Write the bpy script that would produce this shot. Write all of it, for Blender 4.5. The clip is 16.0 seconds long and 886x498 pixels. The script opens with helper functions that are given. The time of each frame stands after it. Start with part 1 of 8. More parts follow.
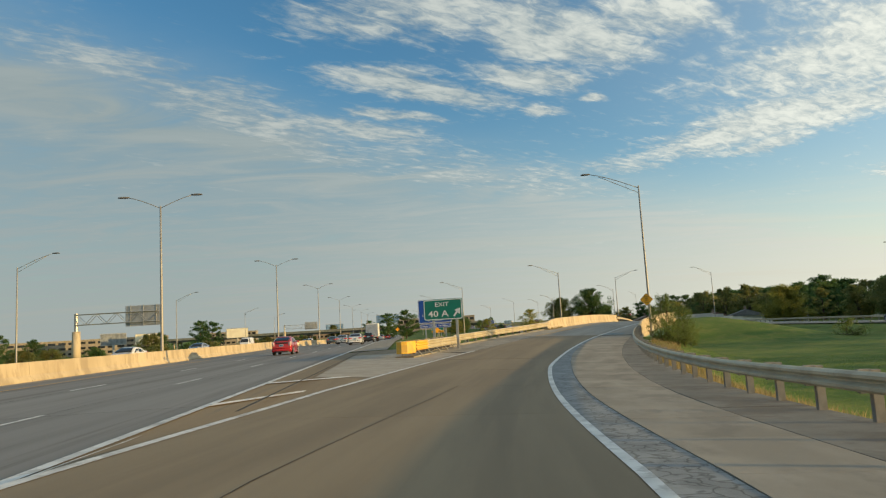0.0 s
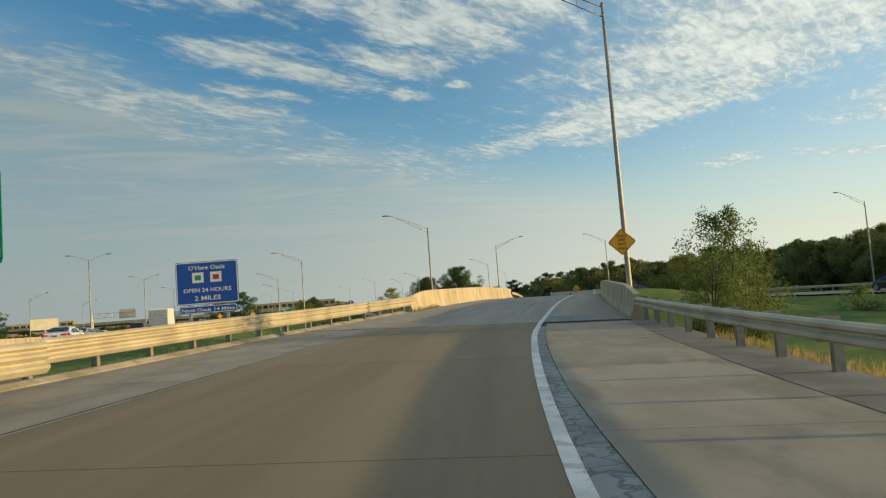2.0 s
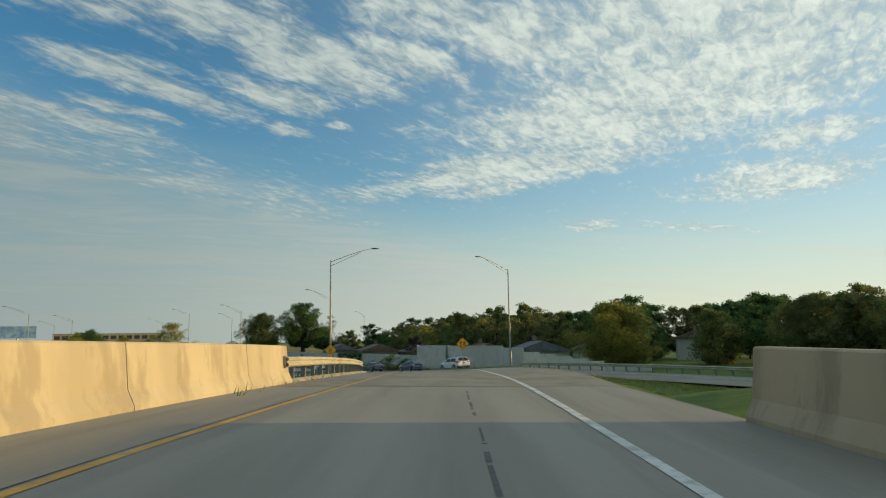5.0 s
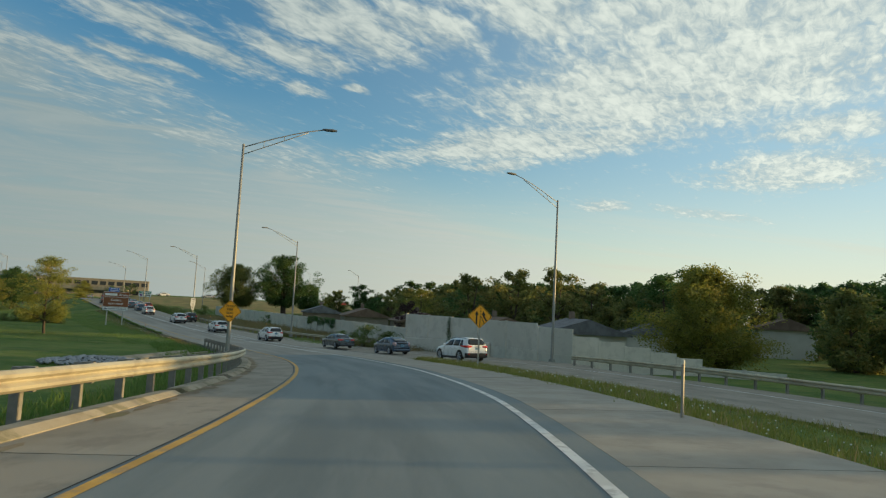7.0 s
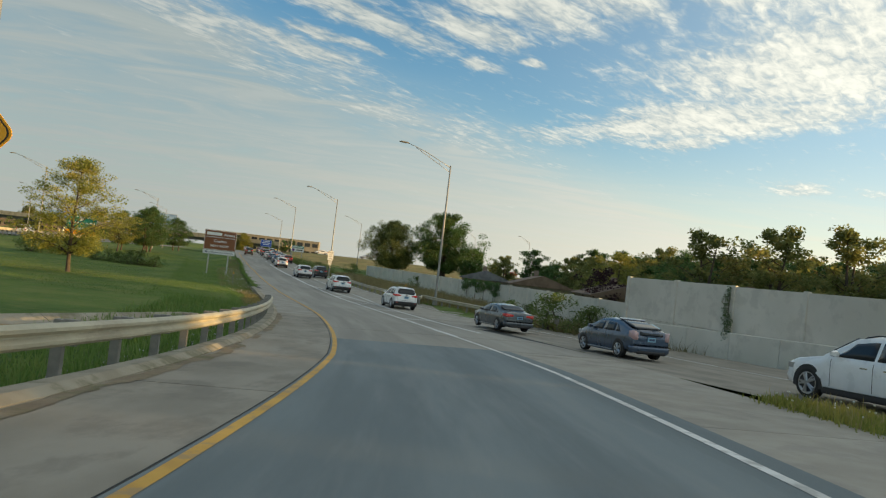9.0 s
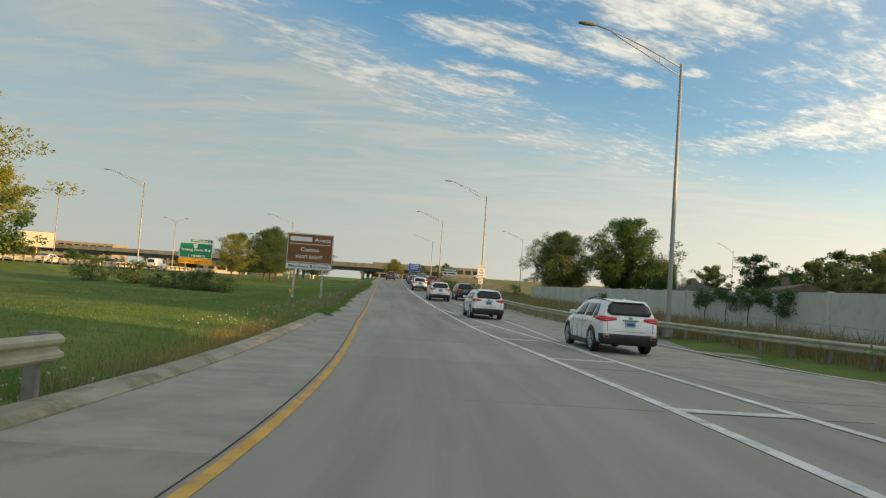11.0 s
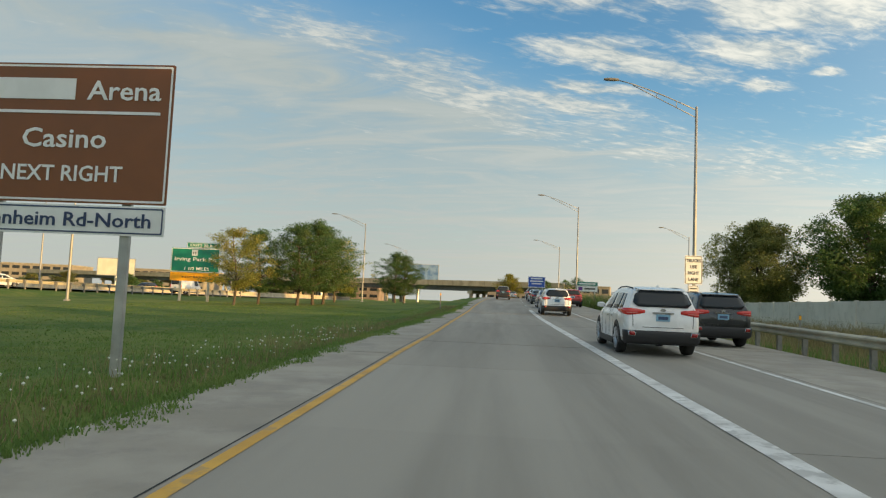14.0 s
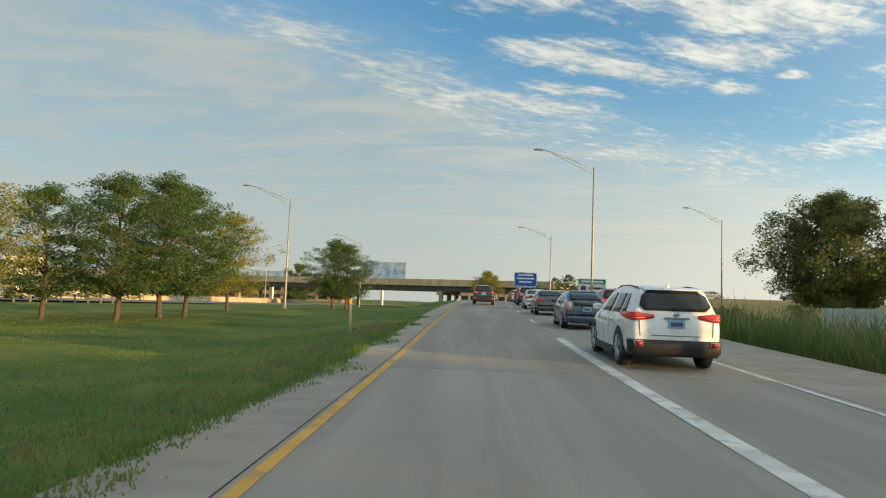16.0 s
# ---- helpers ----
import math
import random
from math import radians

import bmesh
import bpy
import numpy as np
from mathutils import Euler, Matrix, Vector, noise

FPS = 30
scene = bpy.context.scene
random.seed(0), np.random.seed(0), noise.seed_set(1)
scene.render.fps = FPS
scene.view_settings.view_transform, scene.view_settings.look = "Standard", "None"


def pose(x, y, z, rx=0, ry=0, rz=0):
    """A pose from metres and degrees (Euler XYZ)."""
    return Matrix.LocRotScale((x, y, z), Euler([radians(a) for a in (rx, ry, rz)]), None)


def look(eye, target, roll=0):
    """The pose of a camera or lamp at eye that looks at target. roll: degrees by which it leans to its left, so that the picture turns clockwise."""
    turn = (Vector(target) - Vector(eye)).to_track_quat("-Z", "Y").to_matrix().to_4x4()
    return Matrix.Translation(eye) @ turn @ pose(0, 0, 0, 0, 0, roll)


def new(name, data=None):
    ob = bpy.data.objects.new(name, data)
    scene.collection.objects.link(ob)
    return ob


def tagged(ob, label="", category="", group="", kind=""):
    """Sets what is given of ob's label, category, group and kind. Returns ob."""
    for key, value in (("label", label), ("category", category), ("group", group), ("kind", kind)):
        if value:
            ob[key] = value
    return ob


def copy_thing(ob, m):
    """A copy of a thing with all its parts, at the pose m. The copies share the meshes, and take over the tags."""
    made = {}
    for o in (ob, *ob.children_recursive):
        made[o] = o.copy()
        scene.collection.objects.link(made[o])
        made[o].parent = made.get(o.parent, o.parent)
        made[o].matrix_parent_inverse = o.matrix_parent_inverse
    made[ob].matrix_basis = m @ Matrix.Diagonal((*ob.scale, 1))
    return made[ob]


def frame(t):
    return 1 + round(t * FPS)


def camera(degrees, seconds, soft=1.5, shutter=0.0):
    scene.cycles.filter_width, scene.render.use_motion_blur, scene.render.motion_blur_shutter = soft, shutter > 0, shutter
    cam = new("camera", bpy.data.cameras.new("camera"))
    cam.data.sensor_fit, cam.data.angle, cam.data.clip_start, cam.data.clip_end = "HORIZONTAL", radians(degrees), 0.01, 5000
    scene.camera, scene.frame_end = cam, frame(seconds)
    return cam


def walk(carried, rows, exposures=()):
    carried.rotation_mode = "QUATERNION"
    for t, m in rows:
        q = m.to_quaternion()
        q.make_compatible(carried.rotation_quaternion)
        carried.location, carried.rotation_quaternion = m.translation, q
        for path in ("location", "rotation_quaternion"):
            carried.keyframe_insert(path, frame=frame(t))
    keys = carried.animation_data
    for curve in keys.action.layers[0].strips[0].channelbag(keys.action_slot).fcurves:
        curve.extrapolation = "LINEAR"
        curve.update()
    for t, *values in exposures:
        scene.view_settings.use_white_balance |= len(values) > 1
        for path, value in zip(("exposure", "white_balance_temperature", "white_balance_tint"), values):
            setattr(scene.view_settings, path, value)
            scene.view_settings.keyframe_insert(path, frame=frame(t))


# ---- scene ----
cam = camera(66.5, 16.0, 1.2)
PATH = [
    (0, (0.000, 0.000, 5.239), (0.0000, 1.9873, 5.4632), -3.39),
    (0.5, (0.757, 9.291, 5.024), (0.8314, 11.2794, 5.2268), -4.50),
    (1, (1.905, 18.667, 4.753), (2.0775, 20.6522, 4.9306), -4.83),
    (1.5, (3.555, 28.227, 4.611), (3.8493, 30.1991, 4.7696), -4.94),
    (2, (5.563, 37.364, 4.609), (5.9523, 39.3196, 4.7591), -4.44),
    (2.5, (8.002, 46.620, 4.717), (8.4967, 48.5483, 4.9119), -4.21),
    (3, (10.797, 55.556, 4.856), (11.3755, 57.4579, 5.0707), -4.01),
    (3.5, (13.908, 64.389, 5.112), (14.5558, 66.2661, 5.3479), -2.79),
    (4, (17.076, 71.987, 5.320), (17.7692, 73.8453, 5.5733), -2.02),
    (4.2, (18.452, 75.642, 5.394), (19.1702, 77.4892, 5.6602), -2.24),
    (6.3, (33.405, 111.035, 5.394), (34.2222, 112.8482, 5.6082), 1.24),
    (6.5, (34.812, 114.393, 5.336), (35.6144, 116.2136, 5.5409), 2.05),
    (7, (37.852, 122.673, 5.155), (38.5935, 124.5219, 5.3305), 2.99),
    (7.5, (40.556, 131.180, 4.827), (41.1876, 133.0727, 4.9671), 4.00),
    (8, (42.714, 139.428, 4.357), (43.2496, 141.3518, 4.4746), 4.79),
    (8.5, (44.452, 147.616, 3.856), (44.8832, 149.5672, 3.9438), 5.65),
    (8.7, (45.051, 150.886, 3.669), (45.4223, 152.8497, 3.7369), 6.23),
    (10.8, (47.052, 183.415, 1.940), (46.8548, 185.4028, 2.0346), 3.85),
    (11, (46.893, 186.641, 1.831), (46.6792, 188.6267, 1.9346), 4.00),
    (11.5, (46.160, 193.539, 1.693), (45.8381, 195.5102, 1.8041), 4.52),
    (12, (45.353, 200.791, 1.562), (44.9233, 202.7415, 1.6685), 5.02),
    (12.5, (43.890, 208.579, 1.393), (43.3747, 210.5068, 1.5335), 4.50),
    (13, (42.504, 216.087, 1.310), (41.9565, 218.0049, 1.4541), 4.49),
    (13.2, (41.792, 219.168, 1.289), (41.2399, 221.0851, 1.4316), 4.28),
    (13.5, (41.074, 223.484, 1.328), (40.5142, 225.3983, 1.4760), 3.74),
    (14, (39.645, 230.788, 1.407), (39.0908, 232.7037, 1.5588), 2.45),
    (14.5, (38.105, 238.169, 1.448), (37.5727, 240.0887, 1.6301), 1.24),
    (15, (36.620, 245.476, 1.574), (36.1137, 247.4037, 1.7460), 1.33),
    (15.5, (35.019, 252.670, 1.761), (34.5263, 254.6012, 1.9312), 1.55),
    (16, (33.404, 260.088, 1.979), (32.9249, 262.0233, 2.1356), 2.08),
]
walk(cam, [(t, look(eye, target, roll)) for t, eye, target, roll in PATH], exposures=[(0, 0.58, 6050, 1), (2.0, 0.48, 5850, -2), (4.2, 0.36, 5750, -5), (7.0, 0.42, 5850, -4), (8.5, 0.70, 6200, 1), (11.5, 0.94, 6600, 6), (16, 1.0, 6400, 4)])


# ---------------------------------------------------------------- sun and sky
SUN_AZ, SUN_EL = 106.0, 6.0          # degrees: clockwise from +y, above the horizon
sun_dir = Vector((math.sin(radians(SUN_AZ)) * math.cos(radians(SUN_EL)),
                  math.cos(radians(SUN_AZ)) * math.cos(radians(SUN_EL)), math.sin(radians(SUN_EL))))
sun_data = bpy.data.lights.new("sun", "SUN")
sun_data.energy, sun_data.angle, sun_data.color = 4.0, radians(0.6), (1.0, 0.61, 0.23)
sun = new("sun", sun_data)
sun.matrix_basis = look((0, 0, 60), Vector((0, 0, 60)) - sun_dir)


class Nodes:
    """A short hand for building node trees."""

    def __init__(self, tree):
        self.tree = tree
        tree.nodes.clear()

    def add(self, kind, **values):
        n = self.tree.nodes.new(kind)
        for key, v in values.items():
            if key in n.inputs:
                n.inputs[key].default_value = v
            elif key == "op":
                n.operation = v
            elif key == "blend":
                n.blend_type = v
            elif key == "mode":
                n.data_type = v
        return n

    def link(self, a, b):
        self.tree.links.new(a, b)

    def math(self, op, a, b=None, c=None, clamp=False):
        n = self.tree.nodes.new("ShaderNodeMath")
        n.operation, n.use_clamp = op, clamp
        for i, v in enumerate((a, b, c)):
            if v is None:
                continue
            if isinstance(v, (int, float)):
                n.inputs[i].default_value = v
            else:
                self.link(v, n.inputs[i])
        return n.outputs[0]

    def mix(self, fac, a, b, blend="MIX"):
        n = self.tree.nodes.new("ShaderNodeMix")
        n.data_type, n.blend_type = "RGBA", blend
        for sock, v in ((n.inputs[0], fac), (n.inputs[6], a), (n.inputs[7], b)):
            if isinstance(v, (int, float)):
                sock.default_value = v
            elif isinstance(v, tuple):
                sock.default_value = (*v, 1) if len(v) == 3 else v
            else:
                self.link(v, sock)
        return n.outputs[2]

    def ramp(self, fac, lo, hi):
        n = self.tree.nodes.new("ShaderNodeMapRange")
        n.interpolation_type = "SMOOTHSTEP"
        self.link(fac, n.inputs[0])
        n.inputs[1].default_value, n.inputs[2].default_value = lo, hi
        return n.outputs[0]

    def noise(self, vec, scale, detail=5.0, rough=0.55, distort=0.0):
        n = self.tree.nodes.new("ShaderNodeTexNoise")
        n.inputs["Scale"].default_value, n.inputs["Detail"].default_value = scale, detail
        n.inputs["Roughness"].default_value, n.inputs["Distortion"].default_value = rough, distort
        if vec is not None:
            self.link(vec, n.inputs["Vector"])
        return n.outputs["Fac"]

    def mapping(self, vec, scale=(1, 1, 1), loc=(0, 0, 0), rot=(0, 0, 0)):
        n = self.tree.nodes.new("ShaderNodeMapping")
        n.inputs["Scale"].default_value, n.inputs["Location"].default_value = scale, loc
        n.inputs["Rotation"].default_value = rot
        self.link(vec, n.inputs["Vector"])
        return n.outputs[0]


def build_sky():
    """A clear evening sky with a thin high layer of streaked and rippled cloud."""
    world = bpy.data.worlds.new("evening_sky")
    scene.world = world
    world.use_nodes = True
    k = Nodes(world.node_tree)
    sky = k.tree.nodes.new("ShaderNodeTexSky")
    sky.sky_type, sky.sun_disc = "NISHITA", False
    sky.sun_elevation, sky.sun_rotation = radians(SUN_EL), radians(SUN_AZ)
    sky.air_density, sky.dust_density, sky.ozone_density = 1.0, 0.4, 2.2
    hsv = k.add("ShaderNodeHueSaturation", Saturation=1.14, Value=1.2)
    k.link(sky.outputs[0], hsv.inputs["Color"])
    coord = k.tree.nodes.new("ShaderNodeTexCoord").outputs["Generated"]
    sep = k.tree.nodes.new("ShaderNodeSeparateXYZ")
    k.link(coord, sep.inputs[0])
    x, y, z = sep.outputs
    zz = k.math("ADD", k.math("MAXIMUM", z, 0.0), 0.045)
    u, v = k.math("DIVIDE", x, zz), k.math("DIVIDE", y, zz)
    comb = k.tree.nodes.new("ShaderNodeCombineXYZ")
    k.link(u, comb.inputs[0]), k.link(v, comb.inputs[1])
    plane = comb.outputs[0]
    # the layer is bent a little, so that the banks have ragged outlines
    warp = k.tree.nodes.new("ShaderNodeTexNoise")
    warp.inputs["Scale"].default_value, warp.inputs["Detail"].default_value = 2.6, 5.0
    k.link(plane, warp.inputs["Vector"])
    bend = k.tree.nodes.new("ShaderNodeVectorMath")
    bend.operation = "SUBTRACT"
    k.link(warp.outputs["Color"], bend.inputs[0])
    bend.inputs[1].default_value = (0.5, 0.5, 0.5)
    scaled = k.tree.nodes.new("ShaderNodeVectorMath")
    scaled.operation = "SCALE"
    scaled.inputs["Scale"].default_value = 0.26
    k.link(bend.outputs[0], scaled.inputs[0])
    moved = k.tree.nodes.new("ShaderNodeVectorMath")
    moved.operation = "ADD"
    k.link(plane, moved.inputs[0]), k.link(scaled.outputs[0], moved.inputs[1])
    sep2 = k.tree.nodes.new("ShaderNodeSeparateXYZ")
    k.link(moved.outputs[0], sep2.inputs[0])
    u2, v2 = sep2.outputs[0], sep2.outputs[1]

    def cover(banks, inner, outer):
        total = None
        for cu, cv, ru, rv, ang, amount in banks:
            ca, sa = math.cos(radians(ang)), math.sin(radians(ang))
            du, dv = k.math("SUBTRACT", u2, cu), k.math("SUBTRACT", v2, cv)
            a = k.math("ADD", k.math("MULTIPLY", du, ca / ru), k.math("MULTIPLY", dv, sa / ru))
            b = k.math("ADD", k.math("MULTIPLY", du, -sa / rv), k.math("MULTIPLY", dv, ca / rv))
            d = k.math("SQRT", k.math("ADD", k.math("MULTIPLY", a, a), k.math("MULTIPLY", b, b)))
            m = k.math("MULTIPLY", k.ramp(d, outer, inner), amount)
            total = m if total is None else k.math("MAXIMUM", total, m)
        return total

    total = cover(CLOUD_BANKS, 0.3, 1.75)
    # the thin sheet of high cloud that fills the sky beyond a line
    edge_a = k.math("SUBTRACT", v2, k.math("ADD", k.math("MULTIPLY", u2, 1.55), 3.93))
    edge_b = k.math("SUBTRACT", v2, k.math("ADD", k.math("MULTIPLY", u2, 0.83), 3.62))
    beyond = k.math("MAXIMUM", edge_a, edge_b)
    veil = k.ramp(beyond, -1.15, 0.75)
    rim = k.math("MULTIPLY", k.ramp(beyond, -0.35, 0.15), k.ramp(beyond, 0.95, 0.2))
    turned = k.mapping(plane, (1, 1, 1), (0, 0, 0), (0, 0, radians(-38)))
    streak = k.noise(k.mapping(turned, (1.0, 3.6, 1)), 2.0, 9, 0.62, 0.7)
    ripple = k.noise(k.mapping(turned, (4.0, 9.0, 1)), 2.7, 5, 0.6, 0.6)
    puff = k.noise(plane, 4.2, 8, 0.6, 0.5)
    tex = k.math("ADD", k.math("MULTIPLY", streak, 0.28), k.math("ADD", k.math("MULTIPLY", ripple, 0.38), k.math("MULTIPLY", puff, 0.34)))
    grain = k.math("SUBTRACT", tex, 0.5)
    dens = k.ramp(k.math("ADD", k.math("MULTIPLY", total, 0.80), k.math("MULTIPLY", grain, 2.9)), 0.06, 0.84)
    low = k.ramp(z, 0.02, 0.11)
    dens = k.math("MULTIPLY", dens, k.math("ADD", k.math("MULTIPLY", low, 0.45), 0.5))
    fibre = k.math("SUBTRACT", k.noise(k.mapping(plane, (1.0, 2.2, 1), (0, 0, 0), (0, 0, radians(-52))), 1.2, 6, 0.56, 1.2), 0.5)
    thin = k.math("ADD", k.math("MULTIPLY", veil, k.math("ADD", 0.87, k.math("MULTIPLY", fibre, 0.7))), k.math("MULTIPLY", rim, k.math("MULTIPLY", k.math("ADD", fibre, 0.12), 1.2)), None, True)
    # towards the sun the clouds are brighter and warmer
    dot = k.tree.nodes.new("ShaderNodeVectorMath")
    dot.operation = "DOT_PRODUCT"
    k.link(coord, dot.inputs[0])
    dot.inputs[1].default_value = sun_dir
    toward = k.ramp(dot.outputs["Value"], -0.65, 0.6)
    bright = k.mix(toward, (3.2, 3.15, 2.95), (4.7, 4.35, 3.75))
    grey = k.mix(toward, (1.65, 1.9, 2.0), (2.45, 2.5, 2.4))
    body = k.ramp(k.math("ADD", k.math("MULTIPLY", grain, 3.0), k.math("MULTIPLY", total, 0.25)), -0.15, 0.60)
    lit = k.mix(body, grey, bright)
    sheet = k.mix(k.ramp(fibre, -0.16, 0.22), (1.80, 2.06, 2.1), (2.2, 2.36, 2.34))
    sheet = k.mix(toward, sheet, (3.0, 3.1, 2.98))
    clear = k.mix(k.math("MULTIPLY", k.ramp(dot.outputs["Value"], -0.35, 0.85), 0.62), hsv.outputs[0], (3.05, 3.22, 3.2))
    toned = k.mix(thin, clear, sheet)
    haze = k.math("MULTIPLY", k.ramp(z, 0.24, -0.03), 0.86)
    glow = k.mix(toward, (2.45, 2.48, 2.36), (4.6, 3.95, 3.05))
    hazed = k.mix(haze, toned, glow)
    bands = k.math("MULTIPLY", k.ramp(k.noise(k.mapping(plane, (0.10, 0.42, 1), (0, 0, 0), (0, 0, radians(10))), 1.6, 6, 0.62, 0.4), 0.49, 0.66), k.math("MULTIPLY", k.ramp(z, 0.20, 0.07), 0.6))
    hazed = k.mix(bands, hazed, k.mix(toward, (2.6, 2.5, 2.25), (4.0, 3.5, 2.8)))
    col = k.mix(dens, hazed, lit)
    # the half of the sky that holds the sun is brighter all over
    bg = k.add("ShaderNodeBackground")
    k.link(col, bg.inputs["Color"])
    k.link(k.math("ADD", 0.110, k.math("MULTIPLY", k.ramp(dot.outputs["Value"], -0.75, 0.75), 0.042)), bg.inputs["Strength"])
    out = k.tree.nodes.new("ShaderNodeOutputWorld")
    k.link(bg.outputs[0], out.inputs["Surface"])


# banks of cloud on a level layer: centre east, centre north, half length, half width, turn, density
CLOUD_BANKS = [
    (1.63, 2.92, 0.78, 0.30, -52, 1.0),
    (1.70, 1.96, 0.92, 0.54, -68, 1.0),
    (1.45, 1.35, 0.62, 0.48, -44, 1.0),
    (3.02, 2.57, 0.50, 0.40, -84, 0.85),
    (2.53, 2.01, 0.30, 0.21, -64, 0.85),
    (1.69, 3.39, 0.24, 0.14, -66, 0.85),
    (2.80, 3.96, 0.19, 0.20, -45, 0.75),
    (3.52, 3.75, 0.42, 0.15, -5, 0.6),
    (0.43, 2.07, 0.38, 0.165, 33, 1.0),
    (0.00, 1.86, 0.36, 0.19, 1, 0.8),
    (0.37, 2.40, 0.22, 0.11, 37, 1.0),
    (-0.02, 2.45, 0.36, 0.11, 31, 1.0),
    (-0.15, 2.71, 0.22, 0.06, 28, 0.85),
    (-0.32, 2.87, 0.37, 0.14, 35, 0.8),
    (0.70, 2.0, 0.27, 0.11, 23, 0.9),
    (0.98, 1.73, 0.26, 0.165, 29, 0.95),
    (0.66, 1.66, 0.26, 0.16, 1, 0.8),
    (0.44, 2.74, 0.09, 0.05, 36, 0.9),
    (0.63, 2.64, 0.06, 0.04, 22, 0.9),
    (1.00, 3.67, 0.28, 0.18, 17, 0.6),
    (-0.73, 2.67, 0.78, 0.17, 66, 0.75),
    (-0.94, 2.18, 0.47, 0.16, 48, 0.6),
    (0.35, 3.76, 1.04, 0.30, 40, 0.5),
    # unseen banks overhead and behind, added to brighten the ground
    (0.2, 0.2, 1.2, 0.9, 30, 0.8), (-0.6, -2.0, 2.0, 0.7, 40, 0.9), (2.4, -1.4, 1.6, 0.6, 60, 0.9), (-3.0, -0.6, 1.5, 0.8, 10, 0.8),
]
build_sky()


# ---------------------------------------------------------------- materials
def surface(name, dark, light, rough=0.8, scale=3.0, grain=60.0, bump=0.15, metal=0.0, spot=None, spot_amount=0.0,
            spot_scale=1.2, coord="pos", spread=(0.35, 0.65), per_piece=0.0, stretch=(1, 1, 1), coat=0.0):
    """A rough natural surface: two colours by broad stains, fine grain, a third colour in patches, and relief."""
    m = bpy.data.materials.new(name)
    m.use_nodes = True
    k = Nodes(m.node_tree)
    if coord == "pos":
        vec = k.tree.nodes.new("ShaderNodeNewGeometry").outputs["Position"]
    elif coord == "uv":
        vec = k.tree.nodes.new("ShaderNodeTexCoord").outputs["UV"]
    else:
        vec = k.tree.nodes.new("ShaderNodeTexCoord").outputs["Object"]
    broad = k.noise(k.mapping(vec, stretch), scale, 6)
    fine = k.noise(vec, grain, 3, 0.7)
    mixed = k.math("ADD", k.math("MULTIPLY", k.ramp(broad, *spread), 0.65), k.math("MULTIPLY", fine, 0.35))
    col = k.mix(mixed, dark, light)
    if spot:
        patch = k.ramp(k.noise(k.mapping(vec, stretch, (7.3, 2.1, 4.4)), spot_scale, 7, 0.65), 0.5, 0.62)
        col = k.mix(k.math("MULTIPLY", patch, spot_amount), col, spot)
    if per_piece:
        info = k.tree.nodes.new("ShaderNodeObjectInfo").outputs["Random"]
        gain = k.math("ADD", 1 - per_piece / 2, k.math("MULTIPLY", info, per_piece))
        hsv = k.tree.nodes.new("ShaderNodeHueSaturation")
        k.link(gain, hsv.inputs["Value"]), k.link(col, hsv.inputs["Color"])
        col = hsv.outputs[0]
    bsdf = k.add("ShaderNodeBsdfPrincipled", Metallic=metal)
    bsdf.inputs["Coat Weight"].default_value = coat
    k.link(col, bsdf.inputs["Base Color"])
    k.link(k.math("ADD", rough - 0.08, k.math("MULTIPLY", broad, 0.16)), bsdf.inputs["Roughness"])
    if bump:
        b = k.add("ShaderNodeBump", Strength=bump, Distance=0.02)
        k.link(k.math("ADD", k.math("MULTIPLY", fine, 0.6), k.math("MULTIPLY", broad, 0.4)), b.inputs["Height"])
        k.link(b.outputs[0], bsdf.inputs["Normal"])
    out = k.tree.nodes.new("ShaderNodeOutputMaterial")
    k.link(bsdf.outputs[0], out.inputs["Surface"])
    return m


def plain(name, colour, rough=0.5, metal=0.0, emit=0.0, coat=0.0):
    """A painted or moulded surface with a little unevenness."""
    m = surface(name, tuple(c * 0.86 for c in colour), colour, rough, 1.7, 90, 0.03, metal, coord="obj", coat=coat)
    if emit:
        b = next(n for n in m.node_tree.nodes if n.type == "BSDF_PRINCIPLED")
        b.inputs["Emission Color"].default_value, b.inputs["Emission Strength"].default_value = (*colour, 1), emit
    return m


